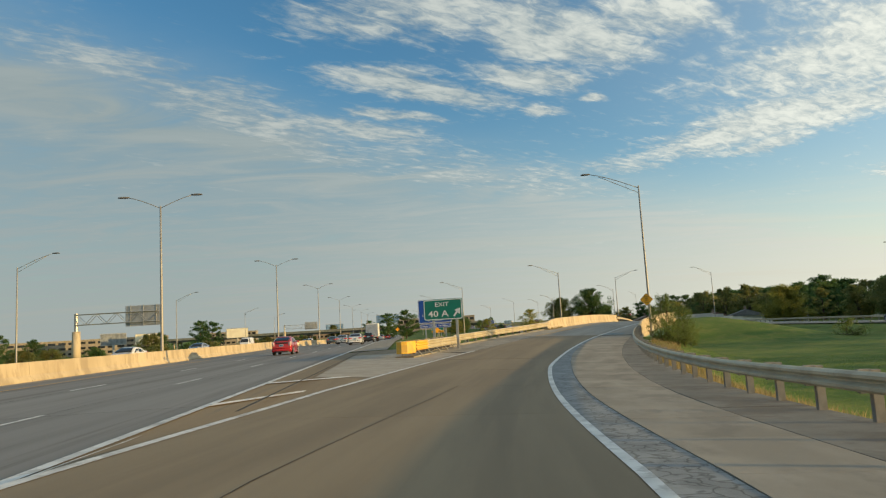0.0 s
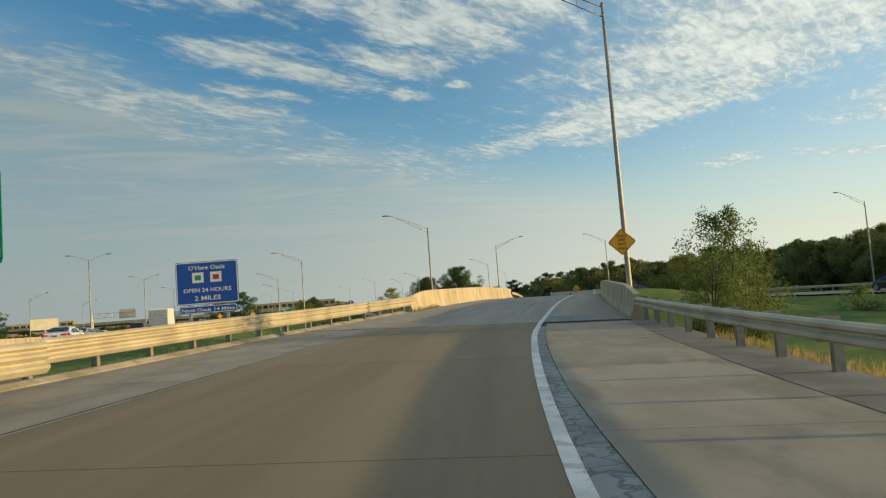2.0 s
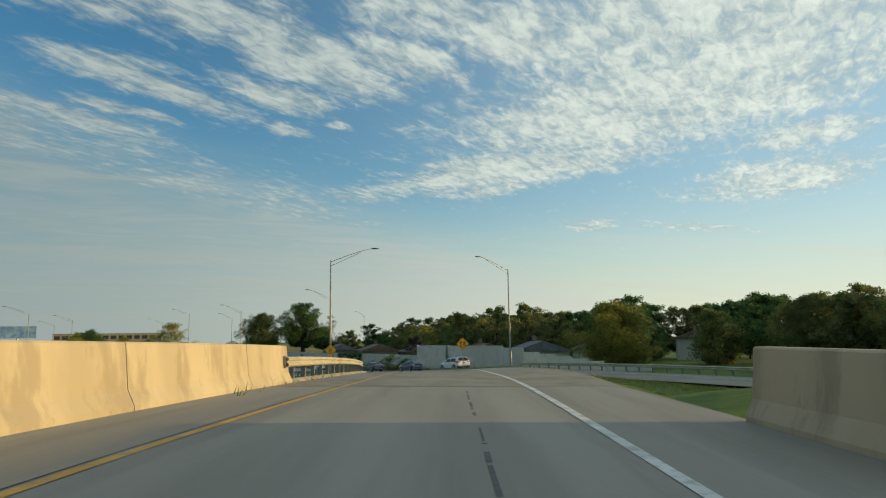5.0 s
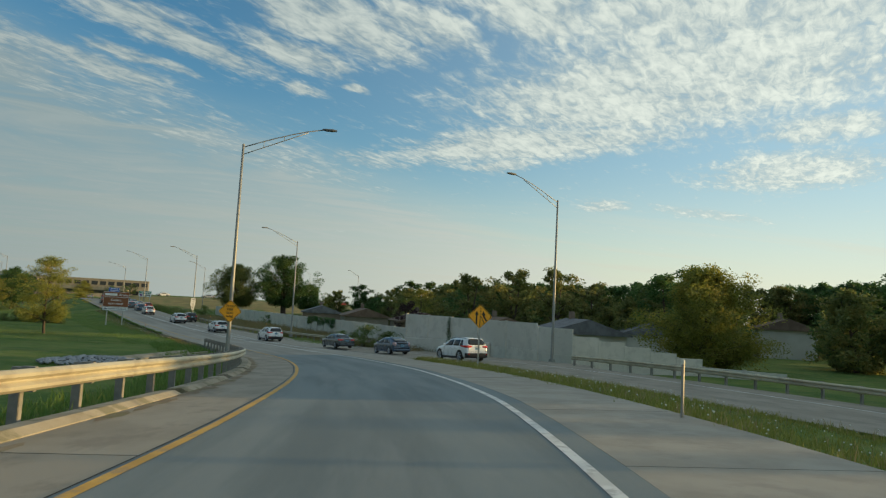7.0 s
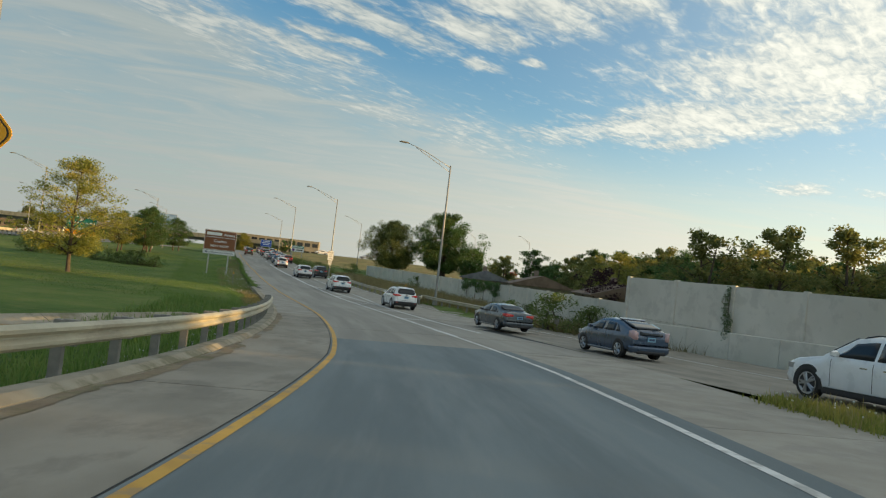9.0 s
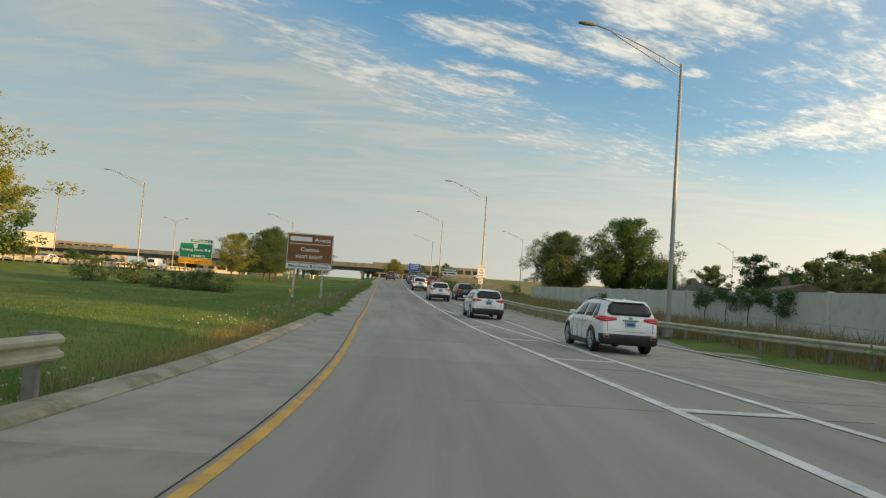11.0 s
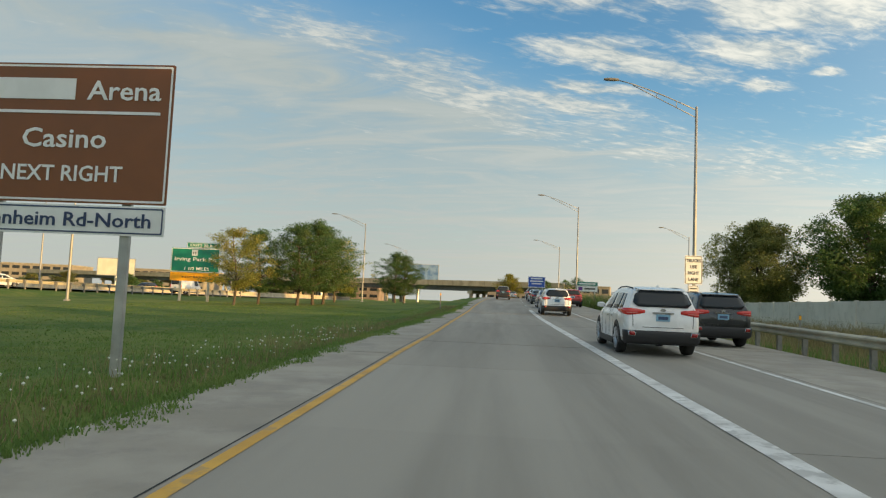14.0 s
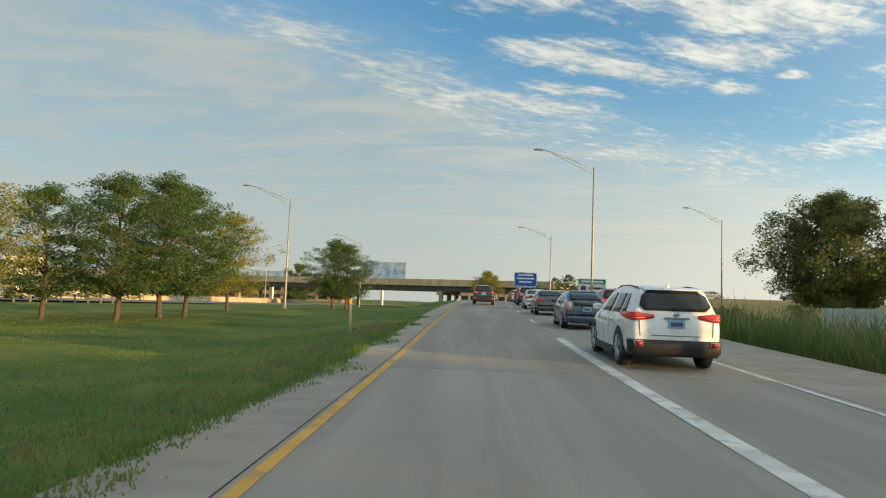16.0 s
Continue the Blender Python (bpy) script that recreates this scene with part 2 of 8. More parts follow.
def turf(name):
    """Mown grass: broad dry and lush areas, hand-sized clumps and single blades."""
    m = bpy.data.materials.new(name)
    m.use_nodes = True
    k = Nodes(m.node_tree)
    pos = k.tree.nodes.new("ShaderNodeNewGeometry").outputs["Position"]
    broad = k.ramp(k.noise(pos, 0.11, 5, 0.6, 0.6), 0.36, 0.66)
    patch = k.ramp(k.noise(pos, 0.55, 6, 0.65, 0.4), 0.42, 0.66)
    clump = k.noise(pos, 4.5, 5, 0.7)
    blade = k.noise(pos, 38.0, 3, 0.8)
    col = k.mix(broad, (0.070, 0.126, 0.028), (0.135, 0.182, 0.042))
    col = k.mix(k.math("MULTIPLY", patch, 0.5), col, (0.20, 0.20, 0.062))
    gain = k.math("ADD", 0.42, k.math("ADD", k.math("MULTIPLY", clump, 0.62), k.math("MULTIPLY", blade, 0.54)))
    hsv = k.tree.nodes.new("ShaderNodeHueSaturation")
    k.link(gain, hsv.inputs["Value"]), k.link(col, hsv.inputs["Color"])
    b = k.add("ShaderNodeBsdfPrincipled", Roughness=0.95)
    b.inputs["Specular IOR Level"].default_value = 0.15
    k.link(hsv.outputs[0], b.inputs["Base Color"])
    bump = k.add("ShaderNodeBump", Strength=0.8, Distance=0.05)
    k.link(k.math("ADD", k.math("MULTIPLY", clump, 0.7), k.math("MULTIPLY", blade, 0.4)), bump.inputs["Height"])
    k.link(bump.outputs[0], b.inputs["Normal"])
    out = k.tree.nodes.new("ShaderNodeOutputMaterial")
    k.link(b.outputs[0], out.inputs["Surface"])
    return m


def glass(name, tint=(0.02, 0.025, 0.03)):
    m = bpy.data.materials.new(name)
    m.use_nodes = True
    k = Nodes(m.node_tree)
    b = k.add("ShaderNodeBsdfPrincipled", Roughness=0.05)
    b.inputs["Base Color"].default_value = (*tint, 1)
    b.inputs["Specular IOR Level"].default_value = 0.4
    out = k.tree.nodes.new("ShaderNodeOutputMaterial")
    k.link(b.outputs[0], out.inputs["Surface"])
    return m


def cracked(name, dark, light, crack_scale, crack_dark=0.35):
    """Old asphalt with a web of cracks."""
    m = surface(name, dark, light, 0.9, 1.2, 45, 0.5, spot=tuple(c * 0.6 for c in dark), spot_amount=0.5)
    k = m.node_tree
    pos = next(n for n in k.nodes if n.type == "NEW_GEOMETRY").outputs["Position"]
    v = k.nodes.new("ShaderNodeTexVoronoi")
    v.feature = "DISTANCE_TO_EDGE"
    v.inputs["Scale"].default_value = crack_scale
    warp = k.nodes.new("ShaderNodeTexNoise")
    warp.inputs["Scale"].default_value = 2.2
    add = k.nodes.new("ShaderNodeMixRGB")
    add.inputs[0].default_value = 0.42
    k.links.new(pos, warp.inputs["Vector"]), k.links.new(pos, add.inputs[1]), k.links.new(warp.outputs["Color"], add.inputs[2])
    k.links.new(add.outputs[0], v.inputs["Vector"])
    r = k.nodes.new("ShaderNodeMapRange")
    r.inputs[1].default_value, r.inputs[2].default_value = 0.01, 0.07
    r.inputs[3].default_value = crack_dark
    k.links.new(v.outputs["Distance"], r.inputs[0])
    b = next(n for n in k.nodes if n.type == "BSDF_PRINCIPLED")
    old = b.inputs["Base Color"].links[0].from_socket
    mul = k.nodes.new("ShaderNodeMixRGB")
    mul.blend_type, mul.inputs[0].default_value = "MULTIPLY", 1.0
    k.links.new(old, mul.inputs[1]), k.links.new(r.outputs[0], mul.inputs[2])
    k.links.new(mul.outputs[0], b.inputs["Base Color"])
    return m


def foliage(name, dark, light, warm):
    """Leaves: colour varies leaf by leaf and tree by tree, and light comes through."""
    m = bpy.data.materials.new(name)
    m.use_nodes = True
    k = Nodes(m.node_tree)
    island = k.tree.nodes.new("ShaderNodeNewGeometry").outputs["Random Per Island"]
    pos = k.tree.nodes.new("ShaderNodeTexCoord").outputs["Object"]
    patch = k.noise(pos, 0.45, 3)
    col = k.mix(island, dark, light)
    col = k.mix(k.math("MULTIPLY", k.ramp(patch, 0.5, 0.68), 0.55), col, warm)
    info = k.tree.nodes.new("ShaderNodeObjectInfo").outputs["Random"]
    hsv = k.tree.nodes.new("ShaderNodeHueSaturation")
    k.link(k.math("ADD", 0.82, k.math("MULTIPLY", info, 0.36)), hsv.inputs["Value"])
    k.link(col, hsv.inputs["Color"])
    b = k.add("ShaderNodeBsdfPrincipled", Roughness=0.6)
    t = k.tree.nodes.new("ShaderNodeBsdfTranslucent")
    k.link(hsv.outputs[0], b.inputs["Base Color"]), k.link(hsv.outputs[0], t.inputs["Color"])
    s = k.add("ShaderNodeMixShader", Fac=0.55)
    k.link(b.outputs[0], s.inputs[1]), k.link(t.outputs[0], s.inputs[2])
    out = k.tree.nodes.new("ShaderNodeOutputMaterial")
    k.link(s.outputs[0], out.inputs["Surface"])
    return m


TAN_LANE = surface("tan_lane_concrete", (0.171, 0.131, 0.080), (0.256, 0.202, 0.126), 0.85, 0.55, 70, 0.25, spot=(0.131, 0.102, 0.066), spot_amount=0.25,
                   spot_scale=0.5, coord="uv", stretch=(1.6, 0.10, 1), per_piece=0.12)
LANE = surface("lane_concrete", (0.246, 0.226, 0.191), (0.352, 0.327, 0.281), 0.85, 0.55, 70, 0.25, spot=(0.158, 0.144, 0.121), spot_amount=0.25,
               spot_scale=0.5, coord="uv", stretch=(1.6, 0.10, 1), per_piece=0.12)
SHOULDER = surface("shoulder_concrete", (0.221, 0.197, 0.156), (0.328, 0.295, 0.242), 0.9, 0.8, 60, 0.3, spot=(0.164, 0.148, 0.123), spot_amount=0.5,
                   spot_scale=0.9, coord="uv", stretch=(1.0, 0.5, 1), per_piece=0.14)
PALE = surface("pale_concrete", (0.273, 0.246, 0.202), (0.378, 0.348, 0.295), 0.9, 0.9, 60, 0.3, spot=(0.229, 0.211, 0.185), spot_amount=0.4, coord="uv", per_piece=0.1)
ASPHALT = surface("worn_asphalt", (0.125, 0.15, 0.158), (0.205, 0.236, 0.242), 0.9, 0.6, 55, 0.45, spot=(0.25, 0.265, 0.26), spot_amount=0.3,
                  spot_scale=0.7, coord="uv", stretch=(1.4, 0.14, 1))
HIGHWAY = surface("highway_concrete", (0.165, 0.16, 0.15), (0.25, 0.24, 0.225), 0.85, 0.5, 60, 0.2, spot=(0.11, 0.10, 0.09), spot_amount=0.5,
                  spot_scale=0.5, coord="uv", stretch=(1.8, 0.05, 1), per_piece=0.1)
GUTTER = surface("stained_gutter_concrete", (0.140, 0.136, 0.121), (0.221, 0.212, 0.189), 0.92, 0.9, 55, 0.4, spot=(0.102, 0.085, 0.068), spot_amount=0.5, spot_scale=0.8, coord="uv", per_piece=0.14)
CRACKED = cracked("cracked_asphalt", (0.19, 0.205, 0.215), (0.29, 0.305, 0.31), 5.0, 0.5)
TARSEAL = surface("old_tar_seal", (0.07, 0.07, 0.07), (0.14, 0.135, 0.13), 0.85, 5, 80, 0.2)
JOINT = surface("joint_filler", (0.02, 0.02, 0.02), (0.05, 0.05, 0.045), 0.9, 4, 80, 0.3)
WHITE_PAINT = surface("worn_white_paint", (0.52, 0.51, 0.48), (0.78, 0.77, 0.74), 0.7, 1.6, 70, 0.2, spot=(0.28, 0.27, 0.25), spot_amount=0.55, spot_scale=3.0)
YELLOW_PAINT = surface("worn_yellow_paint", (0.50, 0.27, 0.04), (0.68, 0.40, 0.07), 0.7, 1.4, 70, 0.2, spot=(0.27, 0.22, 0.16), spot_amount=0.5, spot_scale=3.0)
BARRIER = surface("barrier_concrete", (0.385, 0.32, 0.21), (0.525, 0.44, 0.30), 0.88, 0.7, 40, 0.2, spot=(0.25, 0.205, 0.14), spot_amount=0.5,
                  spot_scale=1.1, stretch=(1, 1, 0.35), per_piece=0.1)
KERB = surface("kerb_concrete", (0.25, 0.215, 0.155), (0.39, 0.345, 0.265), 0.9, 1.0, 50, 0.4, spot=(0.15, 0.14, 0.075), spot_amount=0.7)
NOISEWALL = surface("noise_wall_concrete", (0.60, 0.555, 0.475), (0.71, 0.655, 0.57), 0.9, 0.35, 25, 0.2, spot=(0.45, 0.41, 0.35), spot_amount=0.35, per_piece=0.08)
GALV = surface("galvanised_steel", (0.36, 0.36, 0.35), (0.52, 0.52, 0.50), 0.48, 2.0, 60, 0.06, 0.75, coord="obj", spot=(0.30, 0.24, 0.18), spot_amount=0.25)
RAILSTEEL = surface("weathered_rail_steel", (0.42, 0.375, 0.265), (0.58, 0.525, 0.385), 0.55, 1.4, 50, 0.06, 0.3, spot=(0.26, 0.20, 0.14), spot_amount=0.35, spot_scale=0.8)
POLE = surface("pole_aluminium", (0.27, 0.265, 0.245), (0.39, 0.38, 0.355), 0.58, 0.8, 30, 0.04, 0.5, coord="obj")
POST = surface("post_timber_steel", (0.20, 0.19, 0.17), (0.32, 0.30, 0.27), 0.8, 3, 40, 0.2, 0.2, coord="obj")
GREEN_SIGN = plain("green_sign_face", (0.012, 0.20, 0.135), 0.42)
BLUE_SIGN = plain("blue_sign_face", (0.015, 0.08, 0.42), 0.42)
BROWN_SIGN = plain("brown_sign_face", (0.21, 0.072, 0.022), 0.5)
YELLOW_SIGN = plain("yellow_sign_face", (1.0, 0.44, 0.01), 0.42)
WHITE_SIGN = plain("white_sign_face", (0.80, 0.80, 0.78), 0.42)
INK_BLUE = plain("sign_ink_blue", (0.03, 0.05, 0.12), 0.5)
BLACK_SIGN = plain("black_sign_ink", (0.02, 0.018, 0.015), 0.5)
SIGN_BACK = surface("sign_aluminium_back", (0.32, 0.33, 0.34), (0.45, 0.46, 0.47), 0.5, 1.5, 40, 0.05, 0.6, coord="obj")
CRASH_YELLOW = surface("crash_cushion_yellow", (0.66, 0.36, 0.02), (0.80, 0.48, 0.05), 0.5, 1.2, 50, 0.05, spot=(0.35, 0.24, 0.1), spot_amount=0.4, coord="obj")
GRASS = turf("grass_ground")
DRYTURF = surface("dry_grass_slope", (0.16, 0.14, 0.05), (0.27, 0.22, 0.085), 0.95, 0.25, 14, 0.8, spot=(0.12, 0.15, 0.045), spot_amount=0.6, spot_scale=0.3)
GRAVEL = surface("pale_gravel", (0.26, 0.25, 0.23), (0.50, 0.48, 0.45), 0.95, 2, 25, 0.9)
RIPRAP = surface("broken_grey_rock", (0.17, 0.18, 0.20), (0.38, 0.39, 0.41), 0.95, 3, 25, 0.8)
DIRT = surface("bare_dirt", (0.17, 0.13, 0.085), (0.30, 0.24, 0.16), 0.95, 1.2, 25, 0.6, spot=(0.10, 0.12, 0.04), spot_amount=0.5)
BLADES = foliage("grass_blades", (0.10, 0.18, 0.036), (0.19, 0.27, 0.066), (0.24, 0.26, 0.075))
YELLOW_BLADES = foliage("yellow_grass_blades", (0.20, 0.23, 0.045), (0.36, 0.36, 0.085), (0.46, 0.38, 0.10))
# dry grass with the gold of low sun put into its colour
SUN_GOLD = foliage("sun_tinted_dry_grass", (0.28, 0.21, 0.06), (0.52, 0.40, 0.13), (0.42, 0.36, 0.10))
DRY = foliage("dry_weeds", (0.20, 0.165, 0.075), (0.40, 0.32, 0.155), (0.25, 0.25, 0.085))
FLOWER = plain("white_flower", (0.75, 0.74, 0.66), 0.8)
LEAF = foliage("tree_leaves", (0.05, 0.108, 0.03), (0.12, 0.205, 0.062), (0.18, 0.205, 0.06))
LEAF_OLIVE = foliage("olive_leaves", (0.12, 0.15, 0.045), (0.25, 0.26, 0.08), (0.37, 0.29, 0.085))
LEAF_GOLD = foliage("turning_leaves", (0.17, 0.19, 0.034), (0.33, 0.32, 0.065), (0.48, 0.36, 0.07))
LEAF_BUSH = foliage("bush_leaves", (0.085, 0.13, 0.03), (0.19, 0.24, 0.07), (0.23, 0.23, 0.08))
LEAF_PURPLE = foliage("purple_leaves", (0.022, 0.010, 0.016), (0.05, 0.022, 0.032), (0.06, 0.03, 0.03))
BARK = surface("bark", (0.055, 0.042, 0.032), (0.12, 0.095, 0.07), 0.95, 4, 30, 0.7, coord="obj")


# ---------------------------------------------------------------- mesh helpers
def link_mesh(name, me, material, parent=None, label="", smooth=False):
    for m in (material if isinstance(material, (list, tuple)) else [material]):
        me.materials.append(m)
    if smooth:
        me.polygons.foreach_set("use_smooth", [True] * len(me.polygons))
    ob = new(name, me)
    if parent:
        ob.parent = parent
    if label:
        tagged(ob, label)
    return ob


def part(name, bm, material, parent=None, label="", smooth=False):
    me = bpy.data.meshes.new(name)
    bm.to_mesh(me)
    bm.free()
    return link_mesh(name, me, material, parent, label, smooth)


def raw(name, verts, faces, material, parent=None, label="", smooth=False, uvs=None):
    me = bpy.data.meshes.new(name)
    me.from_pydata(verts, [], faces)
    if uvs is not None:
        layer = me.uv_layers.new(name="UVMap")
        for loop in me.loops:
            layer.data[loop.index].uv = uvs[loop.vertex_index]
    me.update()
    return link_mesh(name, me, material, parent, label, smooth)


def thing(name, m, label, category, group="", kind=""):
    ob = new(name)
    ob.empty_display_size = 0.2
    ob.matrix_basis = m
    return tagged(ob, label, category, group, kind)


def box(bm, x0, x1, y0, y1, z0, z1, bevel=0.0):
    before = set(bm.verts)
    r = bmesh.ops.create_cube(bm, size=1.0)
    for v in r["verts"]:
        v.co = Vector((x0 + (v.co.x + 0.5) * (x1 - x0), y0 + (v.co.y + 0.5) * (y1 - y0), z0 + (v.co.z + 0.5) * (z1 - z0)))
    if bevel:
        edges = {e for v in r["verts"] for e in v.link_edges}
        bmesh.ops.bevel(bm, geom=list(edges), offset=bevel, segments=2, affect="EDGES")
    return [v for v in bm.verts if v not in before]


def tube(bm, points, radii, seg=10):
    """A round bar along points, with its own radius at each."""
    rings = []
    pts = [Vector(p) for p in points]
    for i, p in enumerate(pts):
        d = (pts[min(i + 1, len(pts) - 1)] - pts[max(i - 1, 0)]).normalized()
        side = d.orthogonal().normalized() if abs(d.z) > 0.95 else d.cross(Vector((0, 0, 1))).normalized()
        other = d.cross(side)
        r = radii[i] if isinstance(radii, (list, tuple)) else radii
        rings.append([bm.verts.new(p + (side * math.cos(2 * math.pi * k / seg) + other * math.sin(2 * math.pi * k / seg)) * r) for k in range(seg)])
    for a, b in zip(rings, rings[1:]):
        for k in range(seg):
            bm.faces.new((a[k], a[(k + 1) % seg], b[(k + 1) % seg], b[k]))
    bm.faces.new(rings[0][::-1])
    bm.faces.new(rings[-1])


def loft(bm, sections, closed=True, caps=True):
    """Bridges a row of outlines that have the same number of points."""
    rows = [[bm.verts.new(p) for p in s] for s in sections]
    n = len(rows[0])
    for a, b in zip(rows, rows[1:]):
        for k in range(n if closed else n - 1):
            bm.faces.new((a[k], a[(k + 1) % n], b[(k + 1) % n], b[k]))
    if caps and closed:
        bm.faces.new(rows[0][::-1])
        bm.faces.new(rows[-1])
    return rows


def lerp_table(table, s):
    """Smooth value at s from rows of (s, value)."""
    if s <= table[0][0]:
        return table[0][1]
    for (a, va), (b, vb) in zip(table, table[1:]):
        if s <= b:
            f = (s - a) / (b - a)
            return va + (vb - va) * f
    return table[-1][1]


# ---------------------------------------------------------------- plan: the ramp's line
# every 20 m of its length: east, north, height of the road
LINE = [
    (0.0, -0.04, 3.86), (2.09, 19.84, 3.33), (6.07, 39.43, 3.25), (11.85, 58.58, 3.56), (19.13, 77.20, 4.00), (27.04, 95.57, 4.19),
    (34.66, 114.06, 3.97), (41.05, 133.0, 3.28), (45.32, 152.53, 2.19), (47.17, 172.43, 1.07), (46.35, 192.4, 0.29), (43.25, 212.15, -0.04),
    (39.41, 231.78, -0.02), (35.33, 251.36, 0.30),
]
END_DIR = Vector((-0.207, 0.978, 0.0)).normalized()


def _line_points():
    pts = [Vector(p) for p in LINE]
    pts = [Vector((-0.8, -20.0, 3.95))] + pts
    last = pts[-1]
    for d, z in ((20, 0.66), (40, 1.2), (60, 1.68), (80, 2.1), (100, 2.38), (120, 2.48), (140, 2.4)):
        p = last + END_DIR * d
        pts.append(Vector((p.x + 0.00026 * d * d, p.y, z)))
    first = pts[0]
    for d in (20, 40, 60):
        pts.insert(0, Vector((first.x - 0.9 * d / 20, first.y - d, 3.95)))
    out = []
    for i in range(len(pts) - 1):
        p0, p1, p2, p3 = pts[max(i - 1, 0)], pts[i], pts[i + 1], pts[min(i + 2, len(pts) - 1)]
        for j in range(20):
            t = j / 20
            out.append(0.5 * ((2 * p1) + (p2 - p0) * t + (2 * p0 - 5 * p1 + 4 * p2 - p3) * t * t + (3 * p1 - p0 - 3 * p2 + p3) * t ** 3))
    return out


DENSE = _line_points()               # one point a metre
S0 = -80.0
TILT = [(-20, 0.0), (10, 0.02), (30, 0.03), (100, 0.03), (125, 0.0), (150, -0.02), (190, -0.02), (215, 0.0)]


def road(s, n, dz=0.0):
    """A point at s metres along the ramp, n metres to the right of its line, dz above its surface."""
    f = min(max(s - S0, 0.0), len(DENSE) - 2.001)
    i = int(f)
    p = DENSE[i].lerp(DENSE[i + 1], f - i)
    d = DENSE[min(i + 2, len(DENSE) - 1)] - DENSE[max(i - 1, 0)]
    r = Vector((d.y, -d.x, 0)).normalized()
    return Vector((p.x + r.x * n, p.y + r.y * n, p.z + dz - lerp_table(TILT, s) * n))


def heading(s):
    """Turn about z of things that face along the ramp."""
    d = road(s + 1, 0) - road(s - 1, 0)
    return math.degrees(math.atan2(-d.x, d.y))


# lines across the ramp, by its length
LEFT_LINE = [(-80, -5.2), (5, -5.4), (20, -6.0), (40, -5.8), (55, -5.1), (64, -4.85), (70, -4.4), (86, -4.07), (100, -3.7), (124, -2.9), (140, -2.4), (160, -2.0), (180, -1.5), (200, -1.7), (225, -2.3), (245, -2.15), (254, -2.05), (262, -1.85), (270, -1.8), (285, -1.62), (400, -1.62)]
RIGHT_LINE = [(-80, 1.6), (7, 1.3), (30, 0.5), (45, 0.6), (57, 0.74), (66, 1.1), (90, 1.55), (124, 1.7), (134, 2.1), (145, 3.0), (160, 3.6), (180, 4.1), (200, 3.5), (215, 3.2), (225, 2.8), (300, 2.7)]
LEFT_EDGE = [(-80, -9.5), (20, -9.5), (45, -8.9), (60, -8.0), (75, -6.7), (112, -5.4), (125, -4.8), (145, -4.2), (200, -4.0), (230, -4.1), (254, -3.8), (262, -3.5), (270, -3.25), (282, -2.7), (400, -2.65)]
RIGHT_EDGE = [(-80, 5.0), (25, 4.8), (45, 4.4), (62, 4.1), (112, 4.2), (122, 5.2), (130, 5.9), (147, 6.5), (165, 7.5), (178, 8.0), (186, 8.3), (400, 8.3)]

# the highway: right edge line, along a nearly straight line
MAIN_O, MAIN_D = Vector((-4.7, 0.0, 3.78)), Vector((-0.062, 1.0, 0.0)).normalized()
MAIN_R = Vector((MAIN_D.y, -MAIN_D.x, 0))


def main(u, w, dz=0.0):
    return MAIN_O + MAIN_D * u + MAIN_R * w + Vector((0, 0, dz - 0.0045 * max(u, 0) - 0.0085 * min(max(u - 100, 0), 190)))


# the road that joins from the right: east, north, height
SIDE = [(70, -60, 2.3), (66, 20, 2.2), (64, 60, 2.15), (62.8, 100, 2.1), (61.6, 140, 1.95), (60.2, 162, 1.6), (57.2, 184, 0.75), (53.2, 204, 0.22), (48.4, 223, 0.0), (43.7, 243, 0.16)]


def _side_points():
    pts = [Vector(p) for p in SIDE]
    out = []
    for i in range(len(pts) - 1):
        p0, p1, p2, p3 = pts[max(i - 1, 0)], pts[i], pts[i + 1], pts[min(i + 2, len(pts) - 1)]
        k = max(2, int((p2 - p1).length / 2))
        for j in range(k):
            t = j / k
            out.append(0.5 * ((2 * p1) + (p2 - p0) * t + (2 * p0 - 5 * p1 + 4 * p2 - p3) * t * t + (3 * p1 - p0 - 3 * p2 + p3) * t ** 3))
    out.append(pts[-1])
    return out


SIDE_DENSE = _side_points()


def side(i, n, dz=0.0):
    d = SIDE_DENSE[min(i + 1, len(SIDE_DENSE) - 1)] - SIDE_DENSE[max(i - 1, 0)]
    r = Vector((d.y, -d.x, 0)).normalized()
    return SIDE_DENSE[i] + r * n + Vector((0, 0, dz))


